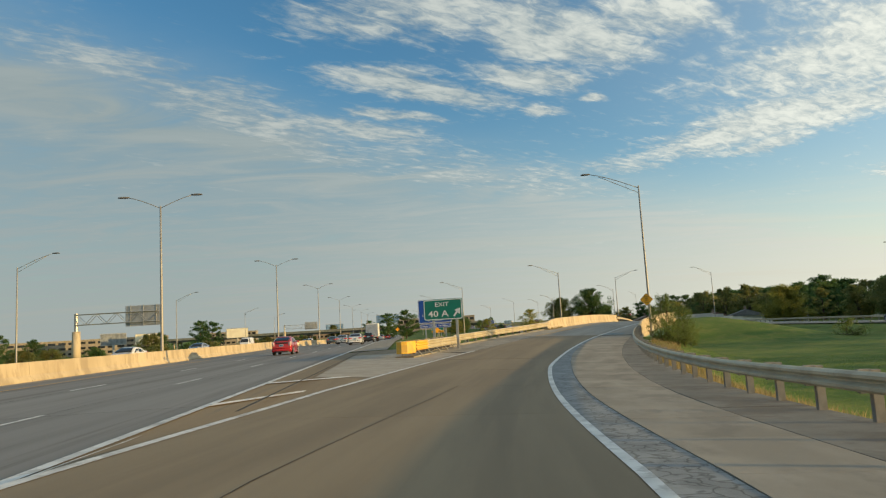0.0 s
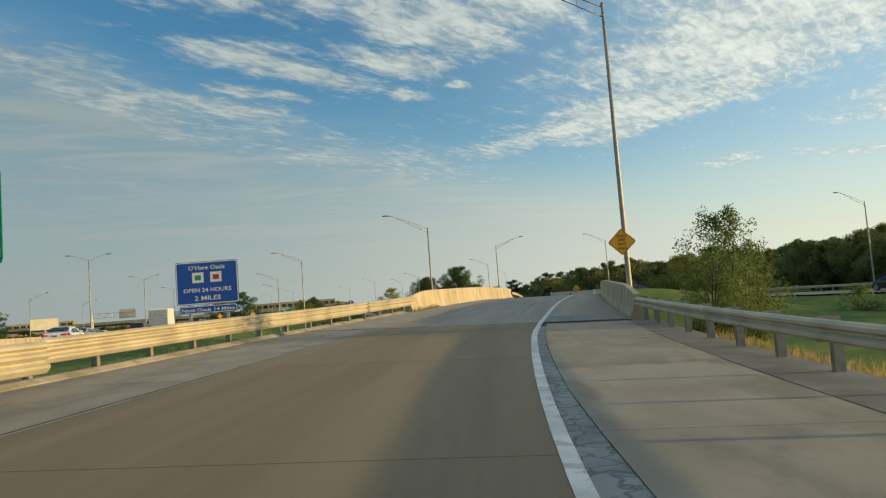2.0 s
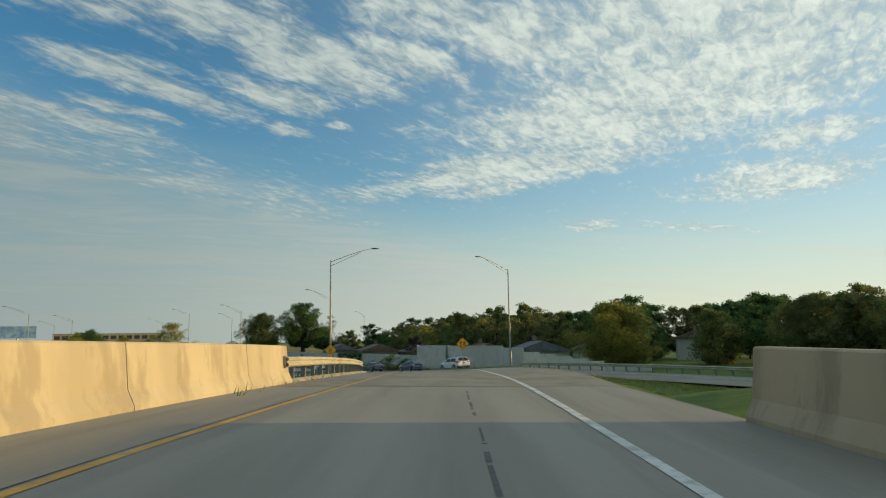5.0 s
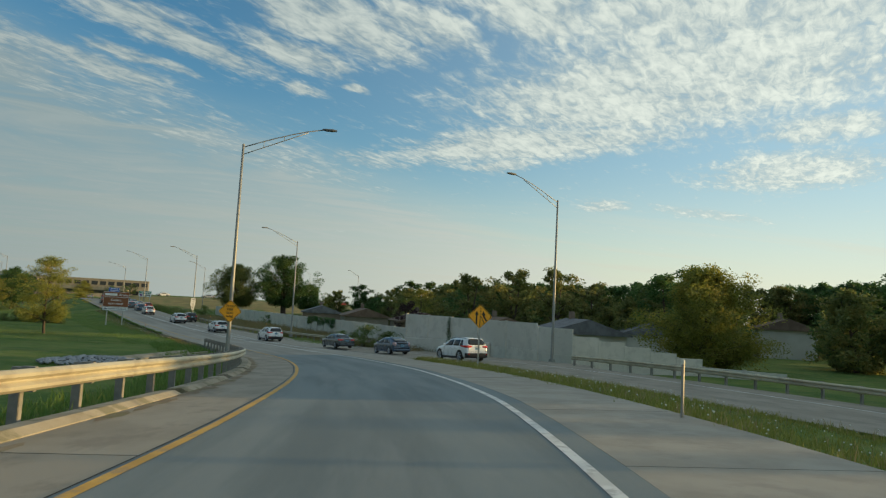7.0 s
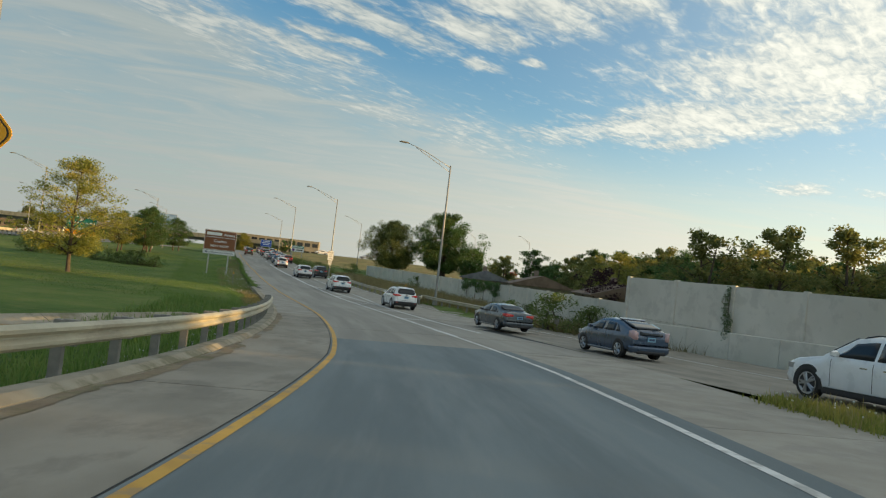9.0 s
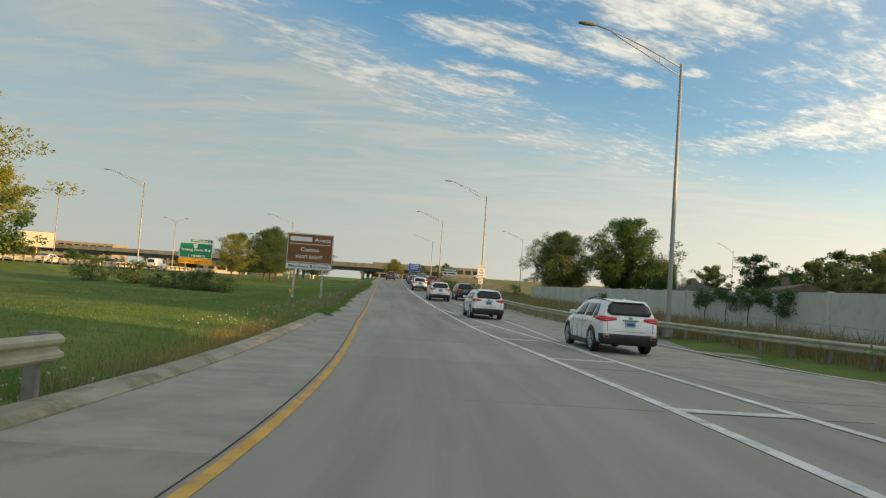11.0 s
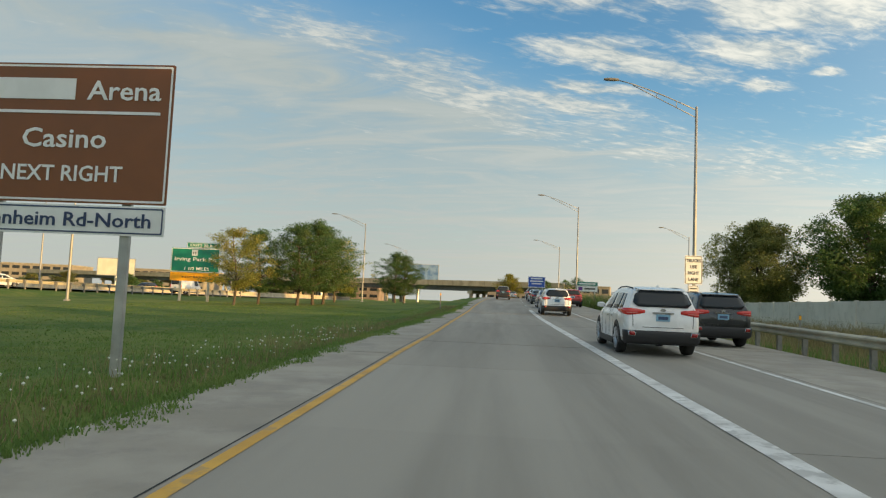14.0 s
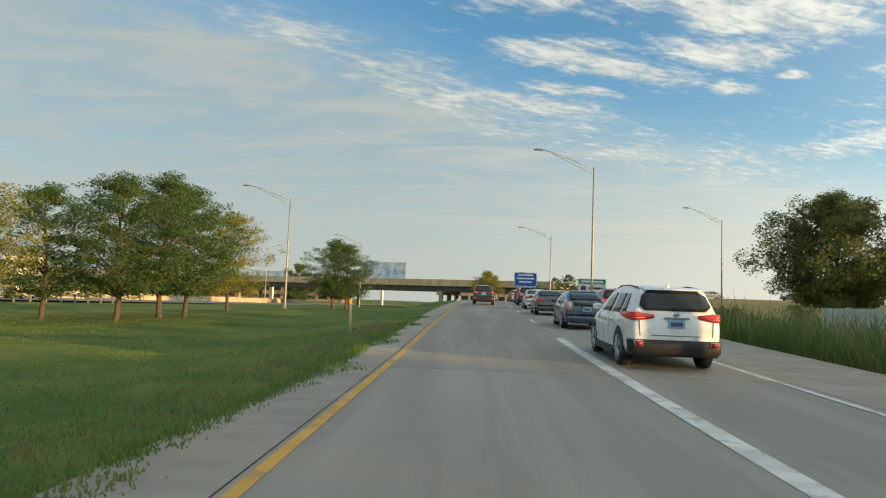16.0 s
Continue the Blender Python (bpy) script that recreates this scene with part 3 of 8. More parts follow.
# ---------------------------------------------------------------- ground
def ground_height(X, Y):
    """Height of the land: banks that carry the roads, the hollow under the bridge, the far bank."""
    P = np.stack([X, Y], -1)
    C = np.array([(p.x, p.y, p.z) for p in DENSE])
    T = np.gradient(C[:, :2], axis=0)
    T /= np.linalg.norm(T, axis=1)[:, None]
    best_s, best_n, best_z = np.zeros(len(X)), np.zeros(len(X)), np.zeros(len(X))
    for a in range(0, len(X), 4000):
        q = P[a:a + 4000]
        d2 = ((q[:, None, :] - C[None, :, :2]) ** 2).sum(-1)
        i = d2.argmin(1)
        v = q - C[i, :2]
        best_s[a:a + 4000] = S0 + i
        best_n[a:a + 4000] = v[:, 0] * T[i, 1] - v[:, 1] * T[i, 0]
        best_z[a:a + 4000] = C[i, 2]
    base = np.interp(Y, [-200, 40, 110, 190, 235, 290, 335, 2000], [3.0, 2.6, 1.6, 0.3, -0.1, 0.15, 0.55, 0.5])
    base = base + 0.2 * np.sin(X * 0.06 + 1.3) * np.sin(Y * 0.045)
    # the wide hollow between the ramp and the joining road
    def ease(v, a, b):
        q = np.clip((v - a) / (b - a), 0, 1)
        return q * q * (3 - 2 * q)
    hollow_in = ease(X, 3, 16) * ease(X, 72, 60) * ease(Y, -60, -25) * ease(Y, 122, 104)
    base = base * (1 - hollow_in) + 0.85 * hollow_in
    tilt = np.interp(best_s, [t[0] for t in TILT], [t[1] for t in TILT])
    on = np.interp(best_s, [-80, 25, 45, 62, 112, 130, 178, 400], [5.6, 5.5, 5.2, 5.0, 5.2, 6.4, 8.8, 9.0])
    lo = -np.interp(best_s, [-80, 45, 75, 112, 125, 200, 400], [10, 9.8, 7.6, 6.4, 6.2, 5.6, 5.0])
    out = np.maximum(np.maximum(best_n - on, lo - best_n), 0)
    top = best_z - tilt * np.clip(best_n, -10, 9) - 0.16
    bank = top - out / 3.2
    gap = np.clip((best_s - 64) / 4, 0, 1) * np.clip((102 - best_s) / 4, 0, 1)
    bank = np.where(gap > 0, bank * (1 - gap) + gap * (0.2 + np.abs(best_s - 83) * 0.05), bank)
    w = (X - MAIN_O.x) * MAIN_R.x + (Y - MAIN_O.y) * MAIN_R.y
    u = (X - MAIN_O.x) * MAIN_D.x + (Y - MAIN_O.y) * MAIN_D.y
    mz = MAIN_O.z - 0.0045 * np.maximum(u, 0) - 0.0085 * np.clip(u - 100, 0, 190) - 0.2
    mout = np.maximum(np.maximum(w - 4.5, -36 - w), 0)
    mbank = mz - mout / 5.0
    SC = np.array([(p.x, p.y, p.z) for p in SIDE_DENSE])
    sd = np.full(len(X), 1e9)
    sz = np.zeros(len(X))
    for c in SC:
        d = np.hypot(X - c[0], Y - c[1])
        m = d < sd
        sd[m], sz[m] = d[m], c[2]
    sbank = sz - 0.18 - np.maximum(sd - 5.5, 0) / 4.0
    sbank = np.where(sd < 60, sbank, -50)
    far = 3.6 * np.clip(1.3 - np.abs((Y - 402) + (X - 30) * 0.22) / 22, 0, 1) * np.clip((X - 12) / 14, 0, 1) * np.clip((260 - X) / 60, 0, 1)
    # the grassed shoulder of land that runs out from the far abutment
    ax, ay, bx, by = 34.5, 103.0, 48.5, 89.0
    length = math.hypot(bx - ax, by - ay)
    along = ((X - ax) * (bx - ax) + (Y - ay) * (by - ay)) / length ** 2
    across = ((X - ax) * (by - ay) - (Y - ay) * (bx - ax)) / length
    crest = np.interp(along, [-0.6, -0.2, 0.0, 0.3, 0.6, 1.0, 1.25], [0, 2.4, 3.5, 3.35, 2.3, 0.5, 0])
    mound = crest * np.exp(-(across / np.where(across > 0, 6.5, 9.0)) ** 2)
    z = np.maximum.reduce([base + mound, bank, mbank, sbank, base + far])
    # keep the land under every paved strip
    z = np.where((out <= 0.6) & (best_s < 345) & (gap <= 0), np.minimum(z, top - 0.02 - 0.1 * (out < 0.01)), z)
    z = np.where(mout <= 0.0, np.minimum(z, mz), z)
    z = np.where(sd < 5.2, np.minimum(z, sz - 0.16), z)
    hollow = (gap > 0) & (best_n < 6.5) & (best_n > -16)
    z = np.where(hollow, np.minimum(z, bank), z)
    return z


def build_ground():
    xs = np.unique(np.concatenate([np.arange(-1500, -200, 100), np.arange(-200, -60, 10), np.arange(-60, 90, 2.0), np.arange(90, 200, 8), np.arange(200, 1600, 100)]))
    ys = np.unique(np.concatenate([np.arange(-700, -60, 80), np.arange(-60, 340, 2.0), np.arange(340, 460, 6), np.arange(460, 900, 30), np.arange(900, 3200, 150)]))
    X, Y = np.meshgrid(xs, ys)
    Z = ground_height(X.ravel(), Y.ravel())
    verts = np.stack([X.ravel(), Y.ravel(), Z], -1).tolist()
    w = len(xs)
    faces = [(j * w + i, j * w + i + 1, (j + 1) * w + i + 1, (j + 1) * w + i) for j in range(len(ys) - 1) for i in range(w - 1)]
    g = raw("ground", verts, faces, GRASS, smooth=True)
    tagged(g, "rolling mown grass with dry patches between the roads", "ground", kind="structure")
    return xs, ys, Z.reshape(X.shape)


GRID_X, GRID_Y, GRID_Z = build_ground()


def sheet_height(x, y):
    """Height of the ground sheet itself, between its grid corners."""
    i = np.clip(np.searchsorted(GRID_X, x) - 1, 0, len(GRID_X) - 2)
    j = np.clip(np.searchsorted(GRID_Y, y) - 1, 0, len(GRID_Y) - 2)
    f = (x - GRID_X[i]) / (GRID_X[i + 1] - GRID_X[i])
    g = (y - GRID_Y[j]) / (GRID_Y[j + 1] - GRID_Y[j])
    low = GRID_Z[j, i] * (1 - f) + GRID_Z[j, i + 1] * f
    high = GRID_Z[j + 1, i] * (1 - f) + GRID_Z[j + 1, i + 1] * f
    return low * (1 - g) + high * g


def land(x, y):
    return float(ground_height(np.array([x]), np.array([y]))[0])


# ---------------------------------------------------------------- paving
def strip(name, s_a, s_b, left, right, material, dz=0.0, parent=None, thick=0.0, step=2.0, at=road):
    """A ribbon of paving between two lines of the ramp, each a number or a table by length."""
    val = lambda t, s: t if isinstance(t, (int, float)) else lerp_table(t, s)
    n = max(1, int(math.ceil((s_b - s_a) / step)))
    verts, faces, uvs = [], [], []
    for i in range(n + 1):
        s = s_a + (s_b - s_a) * i / n
        for q in (val(left, s), val(right, s)):
            verts.append(at(s, q, dz))
            uvs.append((q, s))
    faces = [(2 * i, 2 * i + 1, 2 * i + 3, 2 * i + 2) for i in range(n)]
    if thick:
        m = len(verts)
        verts += [v - Vector((0, 0, thick)) for v in verts]
        uvs += uvs
        for i in range(n):
            faces += [(2 * i + 2, 2 * i + 2 + m, 2 * i + m, 2 * i), (2 * i + 1, 2 * i + 1 + m, 2 * i + 3 + m, 2 * i + 3)]
        faces += [(0, m, m + 1, 1), (2 * n + 1, 2 * n + 1 + m, 2 * n + m, 2 * n)]
    return raw(name, [tuple(v) for v in verts], faces, material, parent, uvs=uvs)


def shifted(table, d):
    return [(s, v + d) for s, v in table]


GORE_EDGE = [(-80, -5.2), (5, -5.4), (20, -6.0), (40, -5.8), (43, -5.6), (43.2, -8.95), (60, -8.0), (75, -6.7)]
BED_LEFT = [(s, v + 0.05) for s, v in GORE_EDGE if s < 50] + [(s, v + 0.05) for s, v in LEFT_EDGE if s > 50]
pavement = tagged(new("ramp_pavement"), "curving single-lane exit ramp of tan concrete slabs", "road", kind="structure")
strip("bedding", -78, 398, BED_LEFT, shifted(RIGHT_EDGE, -0.05), JOINT, -0.03, pavement)


def slabs(s_a, s_b, length, left, right, material, gap=0.02, dz=0.0):
    s = s_a
    while s < s_b - 0.1:
        e = min(s + length, s_b)
        lift = dz + random.uniform(-0.003, 0.003)
        strip("slab", s + gap / 2, e - gap / 2, shifted(left, gap / 2) if not isinstance(left, (int, float)) else left,
              shifted(right, -gap / 2) if not isinstance(right, (int, float)) else right, material, lift, pavement, 0.025, 2.5)
        s = e


random.seed(4)
slabs(-78, 62, 7.6, LEFT_LINE, RIGHT_LINE, TAN_LANE)
slabs(43.2, 62, 6.3, LEFT_EDGE, LEFT_LINE, SHOULDER)
STRIP_EDGE = [(-80, 2.5), (7, 2.1), (17, 1.75), (30, 1.38), (40, 1.05), (47, 0.95), (54, 0.98), (62, 1.15)]
strip("cracked_strip", -78, 60, RIGHT_LINE, STRIP_EDGE, CRACKED, -0.012, pavement)
slabs(-78, 61, 2.5, STRIP_EDGE, 3.765, SHOULDER, 0.009)
slabs(-78, 61, 6.1, 3.78, shifted(RIGHT_EDGE, 0.6), GUTTER, 0.03, 0.002)
strip("asphalt_patch", 61.9, 65.3, shifted(RIGHT_LINE, 0.1), 2.8, ASPHALT, 0.005, pavement, 0.02)
strip("shoulder_patch", 62.1, 73, LEFT_EDGE, shifted(LEFT_LINE, -0.15), PALE, 0.005, pavement, 0.02)
# the skewed joint across the bridge
raw("skew_joint", [tuple(road(s, n, 0.005)) for s, n in ((79.6, -2.6), (78.8, -1.6), (77.9, -0.7), (75.0, 1.4), (74.0, 2.6), (74.05, 2.6), (75.06, 1.4), (77.95, -0.7), (78.85, -1.6), (79.63, -2.6))],
    [(0, 1, 8, 9), (1, 2, 7, 8), (2, 3, 6, 7), (3, 4, 5, 6)], JOINT, pavement)
# bridge deck and its approach
strip("deck", 62.02, 112, LEFT_EDGE, RIGHT_EDGE, LANE, 0.0, pavement, 0.02)
strip("deck_wearing", 112.02, 131.0, LEFT_EDGE, RIGHT_EDGE, SHOULDER, 0.0, pavement, 0.02)
strip("asphalt_run", 131.02, 186, shifted(LEFT_LINE, -0.12), shifted(RIGHT_LINE, 0.5), ASPHALT, 0.002, pavement, 0.02)
slabs(131.02, 186, 6.0, LEFT_EDGE, shifted(LEFT_LINE, -0.12), SHOULDER)
slabs(186, 200, 6.0, LEFT_EDGE, LEFT_LINE, SHOULDER)
slabs(131.02, 186, 6.0, shifted(RIGHT_LINE, 0.5), shifted(RIGHT_EDGE, 0.0), PALE)
slabs(186, 340, 6.0, LEFT_LINE, RIGHT_LINE, LANE)
slabs(200, 340, 6.0, LEFT_EDGE, LEFT_LINE, PALE)
EDGE_LATE = [(186, 8.3), (195, 7.5), (205, 6.3), (215, 5.6), (230, 6.2), (250, 6.0), (340, 5.9)]
slabs(186, 340, 6.0, RIGHT_LINE, EDGE_LATE, LANE)
slabs(200, 340, 6.0, EDGE_LATE, [(200, 10.8), (211, 10.9), (220, 9.8), (234, 9.6), (250, 8.9), (340, 8.9)], PALE)
strip("far_run", 340, 398, LEFT_EDGE, RIGHT_EDGE, LANE, 0.0, pavement)
TAR = [(64 + 2 * i, -0.05 + 0.016 * math.sin(i * 1.7)) for i in range(24)]
for q in range(30):
    if q % 7 != 4:
        strip("tar_seam", 68 + 1.4 * q, 69.3 + 1.4 * q, shifted(TAR, -0.018 - 0.006 * (q % 3)), shifted(TAR, 0.018 + 0.006 * (q % 4)), TARSEAL, 0.004, pavement, 0, 0.5)
for s in (61.8, 111.9):
    strip("expansion_joint", s, s + 0.07, shifted(LEFT_EDGE, 0.4), shifted(RIGHT_EDGE, -0.3), JOINT, 0.004, pavement, 0, 0.2)


def line_mark(name, a, b, table, off, width, material, group_parent, dash=None, dz=0.008):
    if not dash:
        return strip(name, a, b, shifted(table, off - width / 2), shifted(table, off + width / 2), material, dz, group_parent, 0, 1.5)
    s = a
    while s < b:
        strip(name, s, min(s + dash[0], b), shifted(table, off - width / 2), shifted(table, off + width / 2), material, dz, group_parent, 0, 1.5)
        s += dash[0] + dash[1]


strip("lane_joint", -78, 21, [(-78, -2.8), (7, -2.75), (17, -2.2), (21, -2.05)], [(-78, -2.78), (7, -2.73), (17, -2.18), (21, -2.03)], JOINT, 0.0045, pavement, 0, 2.0)
marks = tagged(new("road_markings"), "worn white and yellow painted lane lines on the ramp", "road marking", kind="structure")
line_mark("white_edge_line", -78, 128, RIGHT_LINE, 0.0, 0.155, WHITE_PAINT, marks)
line_mark("white_edge_line", 128, 196, RIGHT_LINE, 0.0, 0.16, WHITE_PAINT, marks)
line_mark("yellow_edge_line", 62, 340, LEFT_LINE, 0.0, 0.135, YELLOW_PAINT, marks)
line_mark("edge_seam", 62, 330, LEFT_LINE, -0.135, 0.022, JOINT, marks, dz=0.005)
line_mark("white_gore_line", -78, 44, LEFT_LINE, 0.0, 0.2, WHITE_PAINT, marks)
line_mark("edge_seam", 44, 62, LEFT_LINE, -0.05, 0.05, JOINT, marks, dz=0.005)
line_mark("worn_edge_line", 44, 62, LEFT_LINE, 0.03, 0.07, PALE, marks)
line_mark("gore_line_inner", 192, 244, RIGHT_LINE, 0.1, 0.2, WHITE_PAINT, marks)
GORE = [(192, 6.4), (203, 5.5), (218, 5.2), (232, 4.0), (244, 3.0)]
line_mark("gore_line_outer", 196, 243, GORE, 0.0, 0.2, WHITE_PAINT, marks)
line_mark("lane_line", 244, 291, RIGHT_LINE, 0.05, 0.28, WHITE_PAINT, marks)
line_mark("lane_dash", 300, 398, RIGHT_LINE, 0.05, 0.16, WHITE_PAINT, marks, dash=(3.0, 9.1))
line_mark("white_edge_line", 215, 340, EDGE_LATE, -0.25, 0.13, WHITE_PAINT, marks)
for s, w in ((204, 1.9), (212, 1.7), (219, 1.3), (226, 0.9)):
    strip("gore_bar", s, s + 0.35, lerp_table(RIGHT_LINE, s) + 0.2, lerp_table(RIGHT_LINE, s) + 0.2 + w, WHITE_PAINT, 0.008, marks, 0, 0.4)

# highway
highway = tagged(new("highway_pavement"), "wide grey concrete highway with four lanes each way", "road", kind="structure")


def main_strip(name, u_a, u_b, w_a, w_b, material, dz, parent, step=20.0):
    return strip(name, u_a, u_b, w_a, w_b, material, dz, parent, 0, step, main)


main_strip("bedding", -80, 700, -34.5, 0.0, JOINT, -0.035, highway)
for w_a, w_b in ((-3.8, -0.02), (-7.6, -3.82), (-11.4, -7.62), (-14.4, -11.42)):
    u = -80
    while u < 160:
        main_strip("slab", u + 0.012, u + 11.98, w_a, w_b, HIGHWAY, 0.0, highway, 6)
        u += 12
    main_strip("far_lane", 160, 700, w_a, w_b, HIGHWAY, 0.0, highway)
main_strip("opposite_lanes", -80, 700, -34.4, -15.2, HIGHWAY, 0.0, highway)
main_strip("edge_shoulder", 56, 700, 0.0, 3.1, SHOULDER, 0.0, highway)
hmarks = tagged(new("highway_markings"), "white edge lines and dashed lane lines on the highway", "road marking", kind="structure")
main_strip("edge_line", -80, 700, -0.1, 0.1, WHITE_PAINT, 0.008, hmarks)
main_strip("yellow_line", -80, 700, -11.6, -11.45, YELLOW_PAINT, 0.008, hmarks)
for w in (-3.8, -7.6):
    for k in range(34):
        main_strip("lane_dash", -60 + 12.2 * k, -57 + 12.2 * k, w - 0.07, w + 0.07, WHITE_PAINT, 0.008, hmarks, 3)
# the painted wedge between highway and ramp
wedge = tagged(new("gore_pavement"), "triangular paved gore with painted chevrons beside the exit", "road", kind="structure")
verts, faces, uvs, pads, pad_uvs = [], [], [], [], []
for i in range(45):
    s = -40 + i * 2.1
    a = road(s, lerp_table(GORE_EDGE, s))
    u = (a - MAIN_O).dot(MAIN_D)
    b = main(u, 0.0)
    if (a - b).dot(MAIN_R) < 0.05:
        a = b + MAIN_R * 0.05
    for q in (b, a):
        verts.append((q.x, q.y, q.z - 0.006))
        uvs.append(((q - b).dot(MAIN_R), s))
    if 24 < s < 46:
        w = (a - b).dot(MAIN_R)
        for f in (min(1.2 / w, 0.8), 0.965):
            q = b.lerp(a, f)
            pads.append((q.x, q.y, q.z + 0.006))
            pad_uvs.append((f * w, s))
faces = [(2 * i, 2 * i + 1, 2 * i + 3, 2 * i + 2) for i in range(44)]
raw("wedge_slab", verts, faces, TAN_LANE, wedge, uvs=uvs)
raw("pale_pad", pads, [(2 * i, 2 * i + 1, 2 * i + 3, 2 * i + 2) for i in range(len(pads) // 2 - 1)], PALE, wedge, uvs=pad_uvs)
for s, n_a in ((8.0, -5.5), (17.5, -6.0), (24.0, -6.1)):
    p = road(s, n_a)
    u = (p - MAIN_O).dot(MAIN_D)
    vs = [main(u - 2.5, 0.1, 0.02), main(u - 1.9, 0.1, 0.02), Vector((p.x, p.y, p.z + 0.02)) + MAIN_D * 2.6, Vector((p.x, p.y, p.z + 0.02)) + MAIN_D * 2.0]
    raw("chevron", [tuple(v) for v in vs], [(0, 3, 2, 1)], WHITE_PAINT, wedge)
strip("tar_seam", 14, 56, [(14, 1.12), (56, 1.12)], [(14, 1.2), (56, 1.18)], JOINT, 0.026, wedge, 0, 4, main)

# the road on the far bank
far_road = tagged(new("far_road"), "grey road with cars along the top of the far bank", "road", kind="structure")
verts = []
for i in range(24):
    x = 30 + 9 * i
    for d in (-3.6, 3.6):
        y = 402 - (x - 30) * 0.22 + d
        verts.append((x, y, land(x, y) + 0.12))
raw("road_slab", verts, [(2 * i, 2 * i + 2, 2 * i + 3, 2 * i + 1) for i in range(23)], HIGHWAY, far_road)

# dry grass on the slope below that road
rows_x, rows_d = np.arange(20, 236, 6.0), np.arange(-34, -3.6, 3.0)
verts = []
for x in rows_x:
    for d in rows_d:
        y = 402 - (x - 30) * 0.22 + d + 1.2 * math.sin(x * 0.21)
        verts.append((x, y, land(x, y) + 0.06))
nd = len(rows_d)
tagged(raw("dry_bank", verts, [(i * nd + j, (i + 1) * nd + j, (i + 1) * nd + j + 1, i * nd + j + 1) for i in range(len(rows_x) - 1) for j in range(nd - 1)], DRYTURF, smooth=True),
       "slope of dry ochre grass below the far road", "ground", kind="structure")

# the road that joins from the right
def met(p):
    """Height just under the ramp's paving where the two roads have met."""
    i = min(range(len(DENSE)), key=lambda j: (DENSE[j].x - p.x) ** 2 + (DENSE[j].y - p.y) ** 2)
    s = S0 + i
    if s < 184:
        return 99.0
    n = (Vector((p.x - DENSE[i].x, p.y - DENSE[i].y, 0))).dot(Vector((road(s, 1).x - road(s, 0).x, road(s, 1).y - road(s, 0).y, 0)))
    return road(s, n).z - 0.035


joining = tagged(new("joining_road"), "two-lane grey concrete road that joins from the side", "road", kind="structure")
verts, faces, uvs, dist = [], [], [], 0.0
for i in range(len(SIDE_DENSE)):
    if i:
        dist += (SIDE_DENSE[i] - SIDE_DENSE[i - 1]).length
    last = i / (len(SIDE_DENSE) - 1)
    for n in (-3.2 if last < 0.8 else -2.0, 7.4 if 164 < SIDE_DENSE[i].y < 202 else 5.0):
        p = side(i, n, -0.006)
        p.z = min(p.z, met(p))
        verts.append(tuple(p))
        uvs.append((n, dist))
faces = [(2 * i, 2 * i + 1, 2 * i + 3, 2 * i + 2) for i in range(len(SIDE_DENSE) - 1)]
raw("road_slab", verts, faces, SHOULDER, joining, uvs=uvs)
verts = [(v.x, v.y, min(v.z, met(v) + 0.05)) for v in (side(i, n, 0.004) for i in range(len(SIDE_DENSE)) for n in (2.7, 2.83))]
raw("edge_line", verts, faces, WHITE_PAINT, joining)

# grass strip between the two roads
verts, faces, uvs = [], [], []
for i in range(53):
    s = 118 + i * 1.14
    a = road(s, lerp_table(RIGHT_EDGE, s) - 0.03, -0.012)
    j = min(range(len(SIDE_DENSE)), key=lambda q: (side(q, -3.1) - a).length)
    b = side(j, -3.1, 0.0)
    d = Vector((b.x - a.x, b.y - a.y, 0))
    r = Vector((road(s, 1).x - road(s, 0).x, road(s, 1).y - road(s, 0).y, 0)).normalized()
    wide = max(0.15, d.dot(r))
    level = min(max((13 - wide) / 6, 0), 1)
    for f, h in ((0, 0), (0.12, 0.07), (0.5, 0.10), (0.88, 0.07), (1, 0)):
        q = a + r * wide * f
        z = a.z + (b.z - a.z) * f + h + 0.02 * math.sin(s * 2.1 + f * 9)
        verts.append((q.x, q.y, z * level + (land(q.x, q.y) + 0.03) * (1 - level)))
        uvs.append((f * wide, s))
faces = [(5 * i + k, 5 * i + k + 1, 5 * i + k + 6, 5 * i + k + 5) for i in range(52) for k in range(4)]
tagged(raw("grass_strip", verts, faces, GRASS, smooth=True, uvs=uvs), "narrow raised strip of grass between the two roads", "ground", kind="structure")
STRIP_VERTS = verts


# ---------------------------------------------------------------- bridge and barriers
def barrier(name, label, s_a, s_b, table, facing, height=1.07, seg=6.0, taper=False):
    """A concrete safety-shape wall, cast in lengths. facing: +1 has its sloped foot towards the right."""
    ob = tagged(new(name), label, "barrier", kind="structure")
    s = s_a
    shape = [(0.0, 0.0), (0.0, 0.08), (0.12, 0.34), (0.19, height - 0.03), (0.22, height), (0.40, height), (0.42, height - 0.03), (0.42, -0.5), (0.0, -0.5)]
    while s < s_b - 0.2:
        e = min(s + seg, s_b)
        bm = bmesh.new()
        rows = []
        k = max(2, int((e - s) / 1.5))
        for i in range(k + 1):
            q = s + 0.012 + (e - s - 0.024) * i / k
            n = lerp_table(table, q)
            base = road(q, n)
            far = road(q, n - facing)
            d = (far - base)
            d.z = 0
            d.normalize()
            low = min(1.0, 0.74 + 0.26 * (q - s_a) / 3.5) if taper else 1.0
            rows.append([base + d * a + Vector((0, 0, b * low if b > 0.4 else b)) for a, b in (shape if facing < 0 else shape[::-1])])
        loft(bm, rows)
        part("barrier_length", bm, BARRIER, ob)
        s = e
    return ob


